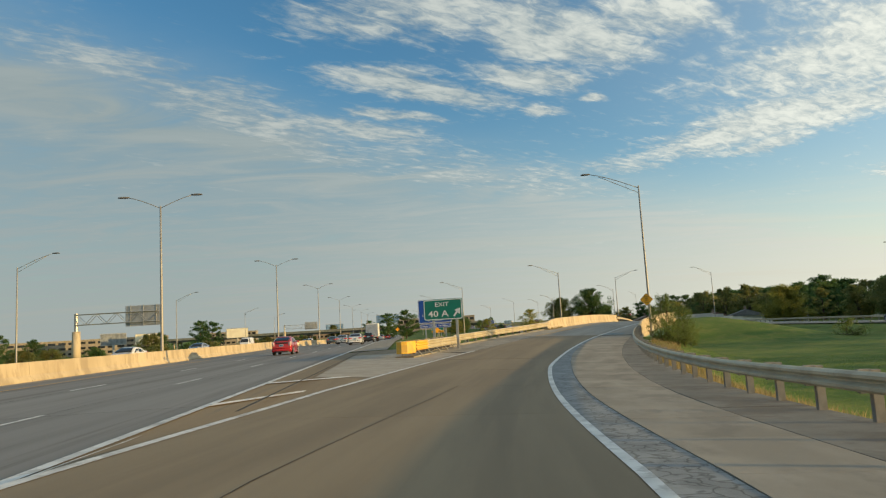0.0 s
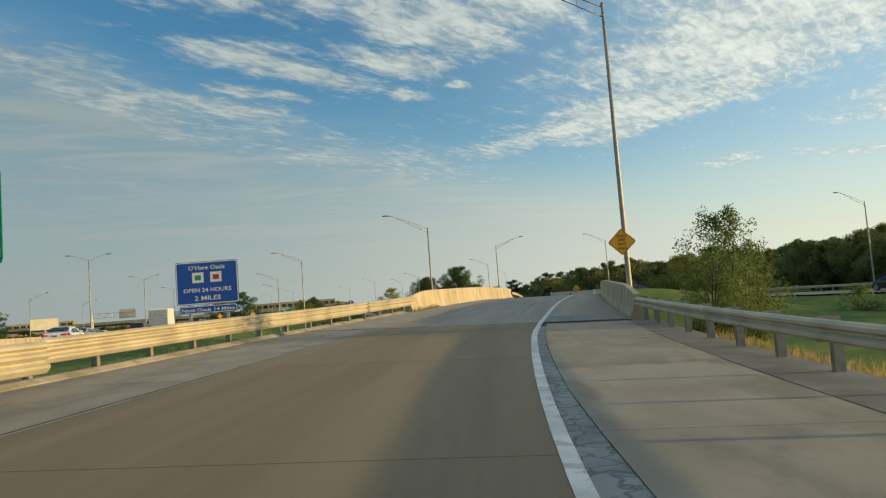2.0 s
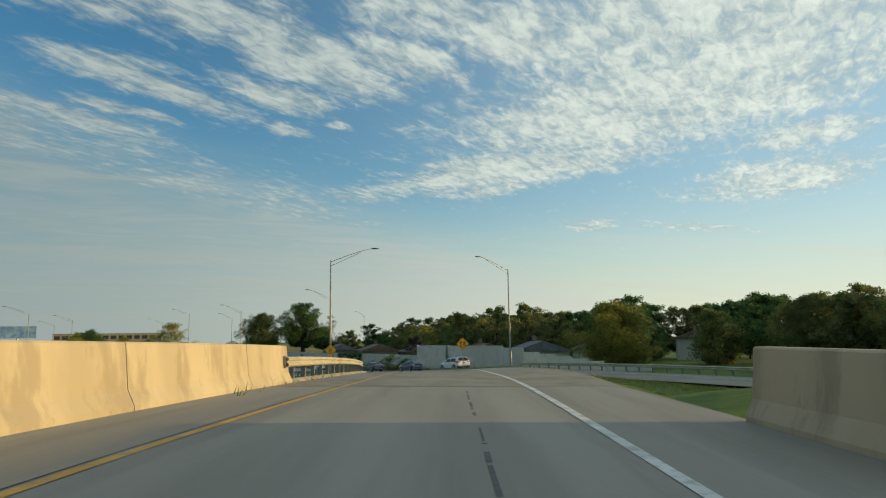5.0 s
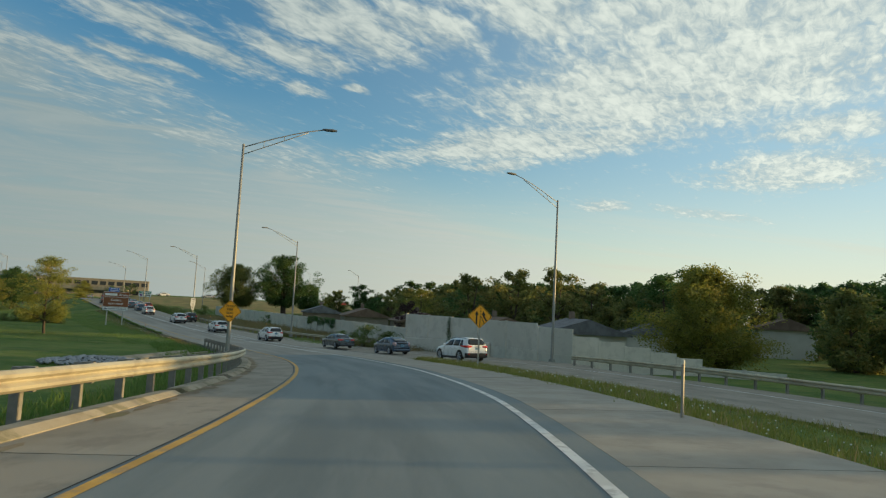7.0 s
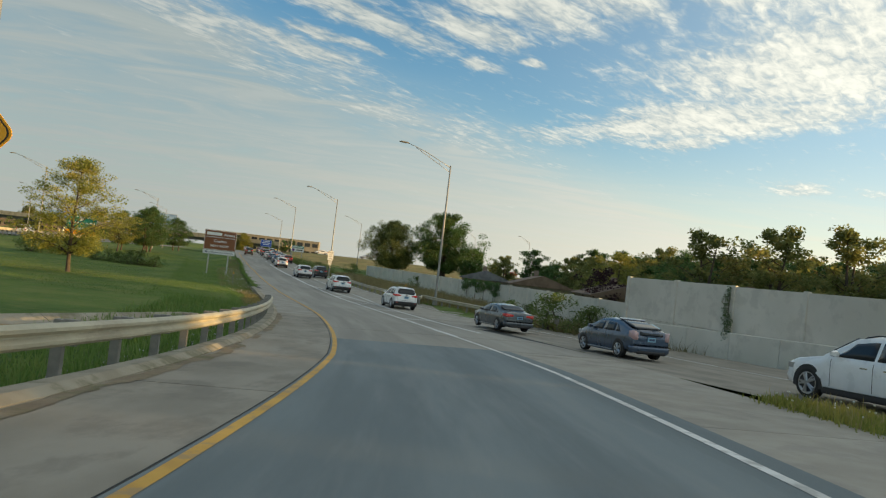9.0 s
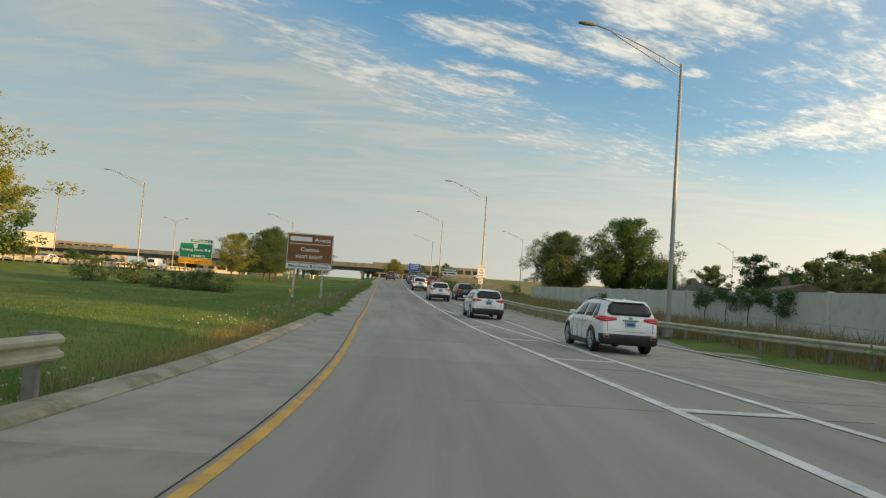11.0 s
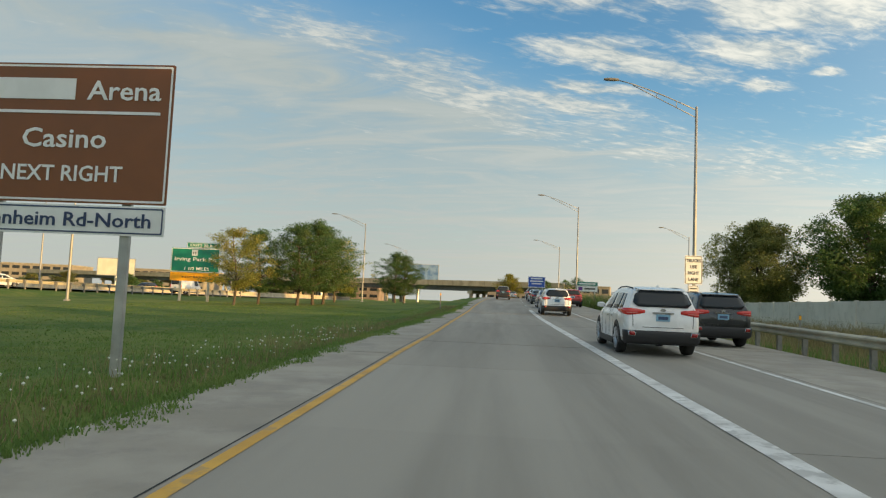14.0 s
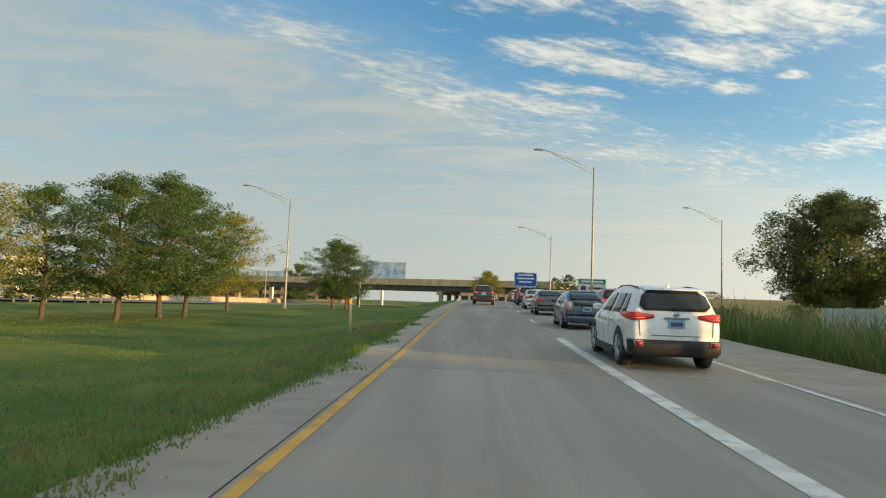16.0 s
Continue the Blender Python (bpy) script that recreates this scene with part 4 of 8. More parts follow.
LB = [(70, -6.9), (75, -6.5), (95, -5.9), (115, -5.2)]
RB = [(60, 4.0), (112, 4.05)]
barrier("bridge_barrier_left", "sunlit tan concrete barrier with stains along the bridge", 74.6, 114.5, LB, 1, 1.12, 6.0, True)
barrier("bridge_barrier_right", "shaded smooth concrete barrier along the bridge", 62, 104, RB, -1, 1.12, 9.0, True)


def bridge_parts():
    ob = tagged(new("bridge"), "short concrete ramp bridge on green steel girders", "bridge", kind="structure")
    steel = plain("green_girder_paint", (0.10, 0.22, 0.17), 0.5)
    for n in (-5.6, -2.4, 0.8, 3.9):
        bm = bmesh.new()
        loft(bm, [[road(s, n + a, b) for a, b in ((-0.16, -1.5), (0.16, -1.5), (0.16, -0.3), (-0.16, -0.3))] for s in range(65, 104, 2)])
        part("girder", bm, steel, ob)
    for s in (64.5, 102.5):
        bm = bmesh.new()
        loft(bm, [[road(s + a, n, b) for a, b in ((-0.6, -5.0), (0.6, -5.0), (0.6, -0.32), (-0.6, -0.32))] for n in (-7.2, 0, 4.6)])
        part("abutment", bm, BARRIER, ob)
    bm = bmesh.new()
    loft(bm, [[road(s, n, b) for n, b in ((-6.9, -0.32), (4.5, -0.32), (4.5, -0.05), (-6.9, -0.05))] for s in range(63, 105, 2)])
    part("deck_edge", bm, BARRIER, ob)


bridge_parts()

# ---------------------------------------------------------------- guard rails
W_SHAPE = [(0.0, 0.155), (0.03, 0.145), (0.08, 0.105), (0.08, 0.06), (0.012, 0.012), (0.012, -0.012), (0.08, -0.06), (0.08, -0.105), (0.03, -0.145), (0.0, -0.155)]
THRIE = [(0.0, 0.25), (0.03, 0.24), (0.08, 0.205), (0.08, 0.165), (0.012, 0.125), (0.012, 0.10), (0.08, 0.06), (0.08, -0.06 + 0.08), (0.012, -0.04), (0.012, -0.075), (0.08, -0.12), (0.08, -0.16), (0.03, -0.235), (0.0, -0.25)]


def resample(points, step):
    out, carry = [points[0]], 0.0
    for a, b in zip(points, points[1:]):
        d = (b - a).length
        t = step - carry
        while t <= d:
            out.append(a.lerp(b, t / d))
            t += step
        carry = d - (t - step)
    return out


def guard_rail(label, points, facing, shape=W_SHAPE, mid=0.58, steel=RAILSTEEL, panel=4, timber=False, flare_end=False, spacing=1.905):
    """A steel rail on posts. points: its foot; facing: +1 if the road lies to the right of the direction of the points."""
    ob = tagged(new("guard_rail"), label, "guard rail", kind="structure")
    pts = resample(points, spacing)
    nrm = []
    for i in range(len(pts)):
        d = pts[min(i + 1, len(pts) - 1)] - pts[max(i - 1, 0)]
        nrm.append(Vector((d.y, -d.x, 0)).normalized() * facing)
    i = 0
    while i < len(pts) - 1:
        j = min(i + panel, len(pts) - 1)
        bm = bmesh.new()
        rows = []
        for k in range(i, j + 1):
            p = pts[k] + Vector((0, 0, mid))
            lap = 0.0
            if k == j and j < len(pts) - 1:
                p = p + (pts[k + 1] - pts[k]).normalized() * 0.16
                lap = 0.006
            front = [p + nrm[k] * (a + lap) + Vector((0, 0, b)) for a, b in shape]
            back = [p + nrm[k] * (a - 0.012 + lap) + Vector((0, 0, b)) for a, b in shape[::-1]]
            rows.append(front + back)
        loft(bm, rows)
        part("rail_panel", bm, steel, ob)
        i = j
    post_mesh, block_mesh = bmesh.new(), bmesh.new()
    box(post_mesh, -0.055, 0.055, -0.075, 0.075, -0.5, mid + 0.16, 0.008)
    box(block_mesh, -0.05, 0.05, -0.10, 0.10, mid - 0.18, mid + 0.17, 0.008)
    pm, km = bpy.data.meshes.new("post"), bpy.data.meshes.new("spacer_block")
    post_mesh.to_mesh(pm), block_mesh.to_mesh(km)
    pm.materials.append(POST), km.materials.append(POST)
    for p, n in zip(pts, nrm):
        yaw = math.degrees(math.atan2(n.y, n.x)) + 90
        for nm, me, off in (("post", pm, -0.26), ("spacer_block", km, -0.115)):
            o = new(nm, me)
            o.parent = ob
            q = p + n * off
            o.matrix_basis = pose(q.x, q.y, q.z, 0, 0, yaw) @ pose(0, 0, 0, 0, 0, 0 if nm == "post" else 0)
    return ob


RR = [(-80, 5.2), (0, 5.15), (20, 5.0), (40, 4.65), (63, 4.15)]
guard_rail("grey steel guard rail on posts beside the exit ramp", [road(s, lerp_table(RR, s), 0.02) for s in range(-60, 64)], -1)
LR = [(42, -8.95), (50, -8.75), (58, -8.1), (66, -7.3), (74, -6.7)]
guard_rail("sunlit three-ridged steel guard rail leading to the bridge barrier", [road(s, lerp_table(LR, s), 0.02) for s in range(50, 77)], 1, THRIE, 0.56)
LR2 = [(114, -5.3), (128, -5.15), (145, -4.6), (170, -4.45), (200, -4.3), (204, -4.35)]
guard_rail("sunlit steel guard rail on posts above the grass bank", [road(s, lerp_table(LR2, s), 0.05) for s in range(114, 204)], 1)
start = next(i for i, p in enumerate(SIDE_DENSE) if p.y > 60)
rail_south = [side(i, 5.4, 0.0) for i in range(start, len(SIDE_DENSE)) if SIDE_DENSE[i].y < 168]
guard_rail("grey steel guard rail leading to the retaining wall", rail_south, -1)
rail_side = [side(i, 5.4, 0.0) for i in range(start, len(SIDE_DENSE) - 10) if SIDE_DENSE[i].y > 197]
rail_side += [road(s, n, 0.0) for s, n in ((226, 11.0), (234, 10.2), (242, 9.5), (250, 9.3), (258, 9.3), (266, 9.4))]
guard_rail("long grey steel guard rail along the joining road", rail_side, -1)
guard_rail("steel guard rail along the far highway verge", [Vector((p.x, p.y, p.z)) for p in (main(u, 3.6) for u in range(170, 330, 4))], -1, spacing=2.0)


# ---------------------------------------------------------------- crash cushion
def crash_cushion():
    p = road(38.0, -8.5, 0.0)
    ob = thing("crash_cushion", pose(p.x, p.y, p.z + 0.12, 0, 0, heading(44) + 1) @ Matrix.Diagonal((1.12, 1.2, 1.0, 1)), "bright yellow ribbed crash cushion at the gore with a rounded nose", "crash cushion")
    bm = bmesh.new()
    prof = [(-0.42, 0.9), (-0.42, 0.18), (-0.30, -0.12), (0.0, -0.26), (0.30, -0.12), (0.42, 0.18), (0.42, 0.9)]
    loft(bm, [[(x, y, z) for x, y in prof] for z in (0.12, 0.30, 0.62, 0.82)])
    bmesh.ops.bevel(bm, geom=[e for e in bm.edges], offset=0.015, segments=1, affect="EDGES")
    part("nose", bm, CRASH_YELLOW, ob)
    for i in range(5):
        y0 = 0.9 + i * 1.75
        for sx in (-1, 1):
            bm = bmesh.new()
            rows = []
            for y, lap in ((y0, 0.0), (y0 + 1.9, 0.05)):
                w = 0.40 + lap + i * 0.02
                ring = [(sx * (w + a), y, 0.52 + b * 1.15) for a, b in THRIE]
                ring += [(sx * (w + a - 0.012), y, 0.52 + b * 1.15) for a, b in THRIE[::-1]]
                rows.append(ring if sx > 0 else ring[::-1])
            loft(bm, rows)
            part("fender_panel", bm, CRASH_YELLOW if i < 1 else RAILSTEEL, ob)
        bm = bmesh.new()
        box(bm, -0.38, 0.38, y0 - 0.04, y0 + 0.04, 0.05, 0.80, 0.01)
        part("diaphragm", bm, POST, ob)
        for sx in (-1, 1):
            bm = bmesh.new()
            tube(bm, [(sx * 0.36, y0, 0.45), (sx * 0.55, y0 + 0.65, -0.08)], 0.035, 6)
            part("strut", bm, GALV, ob)
    bm = bmesh.new()
    box(bm, -0.5, 0.5, 0.2, 9.6, -0.16, -0.06, 0.01)
    part("base_slab", bm, KERB, ob)


crash_cushion()


# ---------------------------------------------------------------- street lamps
def lamp_proto(height, arm, double, name="street_lamp"):
    ob = thing(name, pose(0, 0, -50), "tall tapered aluminium lamp pole with a two-pipe arm", "street lamp", "street lamps along the roads")
    bm = bmesh.new()
    tube(bm, [(0, 0, -0.4), (0, 0, 0.05), (0, 0, height * 0.5), (0, 0, height)], [0.125, 0.125, 0.10, 0.07], 12)
    part("pole", bm, POLE, ob, smooth=True)
    bm = bmesh.new()
    box(bm, -0.2, 0.2, -0.2, 0.2, -0.4, 0.12, 0.03)
    part("base", bm, POLE, ob)
    bm = bmesh.new()
    tube(bm, [(0, 0, height), (0, 0, height + 0.08)], [0.08, 0.05], 10)
    part("cap", bm, POLE, ob)
    for sx in ((-1, 1) if double else (-1,)):
        bm = bmesh.new()
        rise = 1.0 if double else 1.55
        up = [(sx * arm * t, 0, height - 0.12 + rise * min(1.0, 1.22 * t - 0.22 * t * t * t)) for t in (0, 0.2, 0.4, 0.6, 0.8, 1.0)]
        tube(bm, up, 0.032, 8)
        if not double:
            lowp = [(sx * arm * t, 0, height - 0.55 + (rise + 0.38) * min(1.0, 1.1 * t)) for t in (0, 0.2, 0.4, 0.62, 0.8)]
            tube(bm, lowp, 0.026, 8)
            for t in (0.25, 0.5):
                a, b = Vector((sx * arm * t, 0, height - 0.12 + rise * min(1.0, 1.22 * t - 0.22 * t * t * t))), Vector((sx * arm * t, 0, height - 0.55 + (rise + 0.38) * min(1.0, 1.1 * t)))
                tube(bm, [a, b], 0.018, 6)
        part("arm", bm, POLE, ob, smooth=True)
        bm = bmesh.new()
        hx, hz = sx * arm, height - 0.12 + rise
        loft(bm, [[(hx + sx * d, y * w, hz + z * h) for y, z in ((-1, 0), (-0.8, 0.8), (0, 1), (0.8, 0.8), (1, 0), (0.6, -0.7), (-0.6, -0.7))]
                  for d, w, h in ((-0.12, 0.06, 0.06), (0.1, 0.12, 0.09), (0.5, 0.16, 0.09), (0.78, 0.12, 0.05))])
        part("lamp_head", bm, plain("lamp_head_grey", (0.16, 0.16, 0.16), 0.5), ob)
    return ob


LAMP = lamp_proto(12.4, 4.7, False)
LAMP2 = lamp_proto(12.3, 2.6, True)
LAMP_THIN = lamp_proto(10.8, 3.4, False)
lamps = [   # prototype, foot, turn of the arm, height scale
    (LAMP, road(69.4, 4.78, -0.2), heading(69) + 12, 1.15),
    (LAMP, Vector((18.5, 110.2, 1.2)), 22, 0.92),
    (LAMP, Vector((41.3, 164.2, 1.5)), 172, 1.03),
    (LAMP, Vector((67.2, 170.8, 1.4)), 12, 1.06),
    (LAMP, Vector((54.6, 221.2, 0.4)), 14, 1.07),
    (LAMP, Vector((42.8, 272.4, 0.2)), 15, 1.06),
    (LAMP, Vector((31.9, 321.9, 1.0)), 15, 1.09),
    (LAMP, Vector((48.5, 360.0, 1.0)), 15, 1.10),
    (LAMP, Vector((24.0, 372.0, 1.0)), 15, 1.0),
    (LAMP_THIN, Vector((62.0, 372.0, 4.0)), 40, 1.0),
    (LAMP_THIN, Vector((88.0, 384.0, 5.0)), 30, 1.0),
    (LAMP_THIN, Vector((104.0, 372.0, 5.0)), 0, 1.0),
    (LAMP, Vector((4.1, 167.4, 2.0)), 10, 0.98),
    (LAMP, Vector((-5.3, 275.8, 1.2)), 15, 0.95),
    (LAMP, Vector((-2.0, 330.0, 1.2)), 15, 0.95),
    (LAMP, Vector((-14.0, 385.0, 1.2)), 15, 0.95),
    (LAMP, Vector((-3.0, 222.0, 1.8)), 12, 0.95),
    (LAMP, Vector((-54.0, 85.0, 3.2)), 178, 1.0),
    (LAMP, Vector((-65.0, 163.0, 2.6)), 178, 1.0),
    (LAMP, Vector((-78.0, 262.0, 2.0)), 178, 1.0),
    (LAMP, Vector((-84.0, 330.0, 1.6)), 178, 1.0),
    (LAMP, Vector((82.0, 118.0, 1.9)), 8, 0.95),
    (LAMP, Vector((88.0, 66.0, 2.0)), 8, 0.95),
]
for proto, p, turn, sc in lamps:
    foot = land(p.x, p.y)
    if proto is not LAMP or p.y > 230 or p.x < 10 or p.x > 70:
        tall = 10.8 if proto is LAMP_THIN else 12.4
        p, sc = Vector((p.x, p.y, foot + 0.02)), (p.z + tall * sc - foot) / tall
    copy_thing(proto, pose(p.x, p.y, p.z, 0, 0, turn) @ Matrix.Diagonal((1, 1, sc, 1)))
for k in range(9):
    p = main(5.5 + 50 * k, -14.8)
    copy_thing(LAMP2, pose(p.x, p.y, p.z + 0.4, 0, 0, 3.5))
for proto in (LAMP, LAMP2, LAMP_THIN):
    for o in (*proto.children_recursive, proto):
        bpy.data.objects.remove(o)

# highway median wall
median = tagged(new("median_wall"), "low sunlit concrete wall between the highway directions", "barrier", kind="structure")
u = -60
while u < 420:
    bm = bmesh.new()
    e = u + (12 if u < 150 else 45)
    loft(bm, [[main(q, -14.8 + a, b) for a, b in ((-0.3, -0.1), (0.3, -0.1), (0.3, 0.08), (0.16, 0.34), (0.1, 1.0), (-0.1, 1.0), (-0.16, 0.34), (-0.3, 0.08))] for q in (u + 0.015, e - 0.015)])
    part("wall_length", bm, BARRIER, median)
    u = e


# ---------------------------------------------------------------- signs
def lettering(text, size, cx, cz, y, material, parent, width=None):
    cu = bpy.data.curves.new("lettering", "FONT")
    cu.body, cu.size, cu.align_x, cu.extrude, cu.resolution_u, cu.offset = text, size, "CENTER", 0.004, 2, 0.012 * size
    tmp = new("lettering", cu)
    bpy.context.view_layer.update()
    me = bpy.data.meshes.new_from_object(tmp.evaluated_get(bpy.context.evaluated_depsgraph_get()))
    bpy.data.objects.remove(tmp)
    xs = [v.co.x for v in me.vertices]
    k = width / (max(xs) - min(xs)) if width else 1.0
    mid = (max(xs) + min(xs)) / 2
    low = min(v.co.y for v in me.vertices)
    for v in me.vertices:
        v.co = Vector(((v.co.x - mid) * k + cx, y - v.co.z, v.co.y - low + cz))
    me.materials.clear()
    return link_mesh("lettering", me, material, parent)


def panel(parent, w, z0, z1, face, border=None, cx=0.0, y=0.0, r=0.12, name="panel", line=0.06):
    """A sign plate with rounded corners, an inset border line and a plain metal back."""
    def rounded(a, b, c, d, rr):
        out = []
        for px, pz, st in ((b - rr, d - rr, 0), (a + rr, d - rr, 90), (a + rr, c + rr, 180), (b - rr, c + rr, 270)):
            out += [(px + rr * math.cos(radians(st + q)), pz + rr * math.sin(radians(st + q))) for q in (0, 30, 60, 90)]
        return out
    x0, x1 = cx - w / 2, cx + w / 2
    bm = bmesh.new()
    loft(bm, [[(x, yy, z) for x, z in rounded(x0, x1, z0, z1, r)] for yy in (y, y + 0.02)])
    o = part(name, bm, face, parent)
    if border:
        bm = bmesh.new()
        a = [(x, y - 0.004, z) for x, z in rounded(x0 + 0.03, x1 - 0.03, z0 + 0.03, z1 - 0.03, r)]
        b = [(x, y - 0.004, z) for x, z in rounded(x0 + 0.03 + line, x1 - 0.03 - line, z0 + 0.03 + line, z1 - 0.03 - line, r * 0.7)]
        va, vb = [bm.verts.new(p) for p in a], [bm.verts.new(p) for p in b]
        for k in range(len(va)):
            q = (k + 1) % len(va)
            bm.faces.new((va[k], va[q], vb[q], vb[k]))
        part("border", bm, border, parent)
    bm = bmesh.new()
    box(bm, x0 + 0.05, x1 - 0.05, y + 0.024, y + 0.05, z0 + 0.06, z1 - 0.06)
    part("back", bm, SIGN_BACK, parent)
    return o


def posts(parent, xs, z_top, z_low, y=0.12, size=0.09):
    for x in xs:
        bm = bmesh.new()
        box(bm, x - size, x + size, y - size * 0.6, y + size * 0.6, z_low, z_top, 0.01)
        part("post", bm, GALV, parent)


def bar(parent, cx, cz, w, h, material, y):
    bm = bmesh.new()
    box(bm, cx - w / 2, cx + w / 2, y - 0.006, y + 0.001, cz, cz + h, 0.0)
    part("bar", bm, material, parent)


# exit sign on the gore
m = (Vector((-1.66, 48.9, 0)) + Vector((1.13, 48.35, 0))) / 2
sg = thing("exit_sign", pose(m.x, m.y, 3.2, 0, 0, -11), "green exit sign with white lettering and arrow on two posts", "road sign")
panel(sg, 2.85, 2.42, 3.92, GREEN_SIGN, WHITE_SIGN)
lettering("EXIT", 0.42, -0.05, 3.40, -0.012, WHITE_SIGN, sg, 1.0)
lettering("40 A", 0.62, -0.35, 2.66, -0.012, WHITE_SIGN, sg, 1.5)
bm = bmesh.new()
for tri in (((0.72, 2.68), (0.84, 2.62), (1.14, 3.02), (1.02, 3.09)), ((0.82, 3.1), (1.26, 3.22), (1.22, 2.78))):
    bm.faces.new([bm.verts.new((x, -0.012, z)) for x, z in tri])
part("arrow", bm, WHITE_SIGN, sg)
posts(sg, (-0.75, 0.95), 3.8, -0.2)

# blue services sign behind it
m = (Vector((-3.67, 87.3, 0)) + Vector((0.6, 86.6, 0))) / 2
sg = thing("services_sign", pose(m.x, m.y, 3.0, 0, 0, -8), "blue highway services sign with white lettering on posts", "road sign")
panel(sg, 4.3, 2.6, 5.6, BLUE_SIGN, WHITE_SIGN)
lettering("O'Hare Oasis", 0.42, 0, 5.02, -0.012, WHITE_SIGN, sg, 2.5)
lettering("OPEN 24 HOURS", 0.40, 0, 3.46, -0.012, WHITE_SIGN, sg, 3.3)
lettering("2 MILES", 0.44, 0, 2.88, -0.012, WHITE_SIGN, sg, 1.8)
for x, c in ((-0.62, plain("emblem_green", (0.05, 0.25, 0.12), 0.5)), (0.62, plain("emblem_red", (0.4, 0.04, 0.05), 0.5))):
    bar(sg, x, 4.12, 0.78, 0.72, WHITE_SIGN, -0.004)
    bar(sg, x, 4.30, 0.42, 0.34, c, -0.012)
panel(sg, 4.0, 1.98, 2.52, BLUE_SIGN, WHITE_SIGN, name="lower_panel", line=0.04)
lettering("Next Oasis 14 Miles", 0.32, 0, 2.12, -0.012, WHITE_SIGN, sg, 3.6)
posts(sg, (-1.3, 1.3), 5.4, -1.2)


def diamond(label, p, turn, half, texts, post_low, post=True, arrows=False):
    ob = thing("warning_sign", pose(p.x, p.y, p.z, 0, 0, turn), label, "road sign")
    def ring(h, y, n=5):
        pts = []
        r = 0.09 * h / 0.6
        for k in range(4):
            a = k * 90
            cxp = Vector((math.cos(radians(a)), math.sin(radians(a)))) * (h - r * 1.414)
            pts += [(cxp.x + r * math.cos(radians(a - 45 + 22.5 * q)), y, cxp.y + r * math.sin(radians(a - 45 + 22.5 * q))) for q in range(n)]
        return pts
    bm = bmesh.new()
    loft(bm, [ring(half, 0), ring(half, 0.012)])
    part("panel", bm, YELLOW_SIGN, ob)
    bm = bmesh.new()
    a, b = [bm.verts.new(q) for q in ring(half * 0.95, -0.003)], [bm.verts.new(q) for q in ring(half * 0.91, -0.003)]
    for k in range(len(a)):
        bm.faces.new((a[k], a[(k + 1) % len(a)], b[(k + 1) % len(b)], b[k]))
    part("border", bm, BLACK_SIGN, ob)
    for text, z, w in texts:
        lettering(text, half * 0.26, 0, z * half, -0.006, BLACK_SIGN, ob, w * half)
    if arrows:
        for shape in (((-0.335, -0.62), (-0.215, -0.62), (-0.215, 0.12), (-0.13, 0.10), (-0.275, 0.46), (-0.42, 0.10), (-0.335, 0.12)),
                      ((0.50, -0.40), (0.59, -0.33), (0.38, -0.02), (0.355, 0.10), (0.44, 0.10), (0.27, 0.44), (0.13, 0.12), (0.225, 0.12), (0.26, -0.08)),
                      ((-0.025, -0.80), (0.025, -0.80), (0.045, 0.05), (0.0, 0.05)), ((0.05, 0.03), (0.10, 0.03), (0.40, -0.55), (0.355, -0.6)),
                      ((0.02, 0.14), (0.07, 0.14), (0.07, 0.26), (0.02, 0.26)), ((0.02, 0.36), (0.07, 0.36), (0.07, 0.48), (0.02, 0.48)), ((0.02, 0.58), (0.07, 0.58), (0.07, 0.70), (0.02, 0.70))):
            bm = bmesh.new()
            bm.faces.new([bm.verts.new((x * half, -0.006, z * half)) for x, z in shape])
            part("arrow", bm, BLACK_SIGN, ob)
    bm = bmesh.new()
    box(bm, -0.04, 0.04, 0.014, 0.07, post_low if post else -half * 0.8, half * 0.8)
    part("post" if post else "bracket", bm, GALV, ob)
    return ob


TRUCKS = (("TRUCKS", 0.34, 0.72), ("KEEP", 0.06, 0.5), ("RIGHT", -0.24, 0.6), ("AHEAD", -0.54, 0.64))
p = road(69.2, 4.5)
diamond("yellow diamond sign with worn black lettering on a lamp pole", Vector((p.x + 0.02, p.y - 0.22, 6.57)), heading(66) - 2, 0.62, TRUCKS, 0, False)
diamond("yellow diamond sign with black lettering fixed to a lamp pole", Vector((41.27, 164.0, 4.36)), -14, 0.67, TRUCKS, 0, False)
diamond("yellow diamond lane-merge sign with two black arrows", Vector((55.0, 159.0, 4.81)), -20, 0.73, (), -3.4, True, True)

# brown sign
m = (Vector((28.62, 239.29, 0)) + Vector((32.18, 240.14, 0))) / 2
sg = thing("attraction_sign", pose(m.x, m.y, -0.3, 0, 0, 12), "brown guide sign with a white lower panel on two steel posts", "road sign")
panel(sg, 3.66, 3.06, 5.42, BROWN_SIGN, WHITE_SIGN, r=0.03, line=0.035)
bar(sg, -0.73, 4.80, 1.72, 0.36, WHITE_SIGN, -0.008)
lettering("Arena", 0.46, 0.98, 4.80, -0.012, WHITE_SIGN, sg, 1.28)
bar(sg, 0, 4.56, 3.25, 0.05, WHITE_SIGN, -0.008)
lettering("Casino", 0.46, 0, 3.98, -0.012, WHITE_SIGN, sg, 1.46)
lettering("NEXT RIGHT", 0.37, 0, 3.42, -0.012, WHITE_SIGN, sg, 2.1)
panel(sg, 3.66, 2.54, 3.03, WHITE_SIGN, INK_BLUE, r=0.03, name="lower_panel", line=0.025)
lettering("Mannheim Rd-North", 0.33, 0, 2.67, -0.012, INK_BLUE, sg, 3.2)
posts(sg, (-1.12, 1.12), 5.2, -0.6, size=0.08)

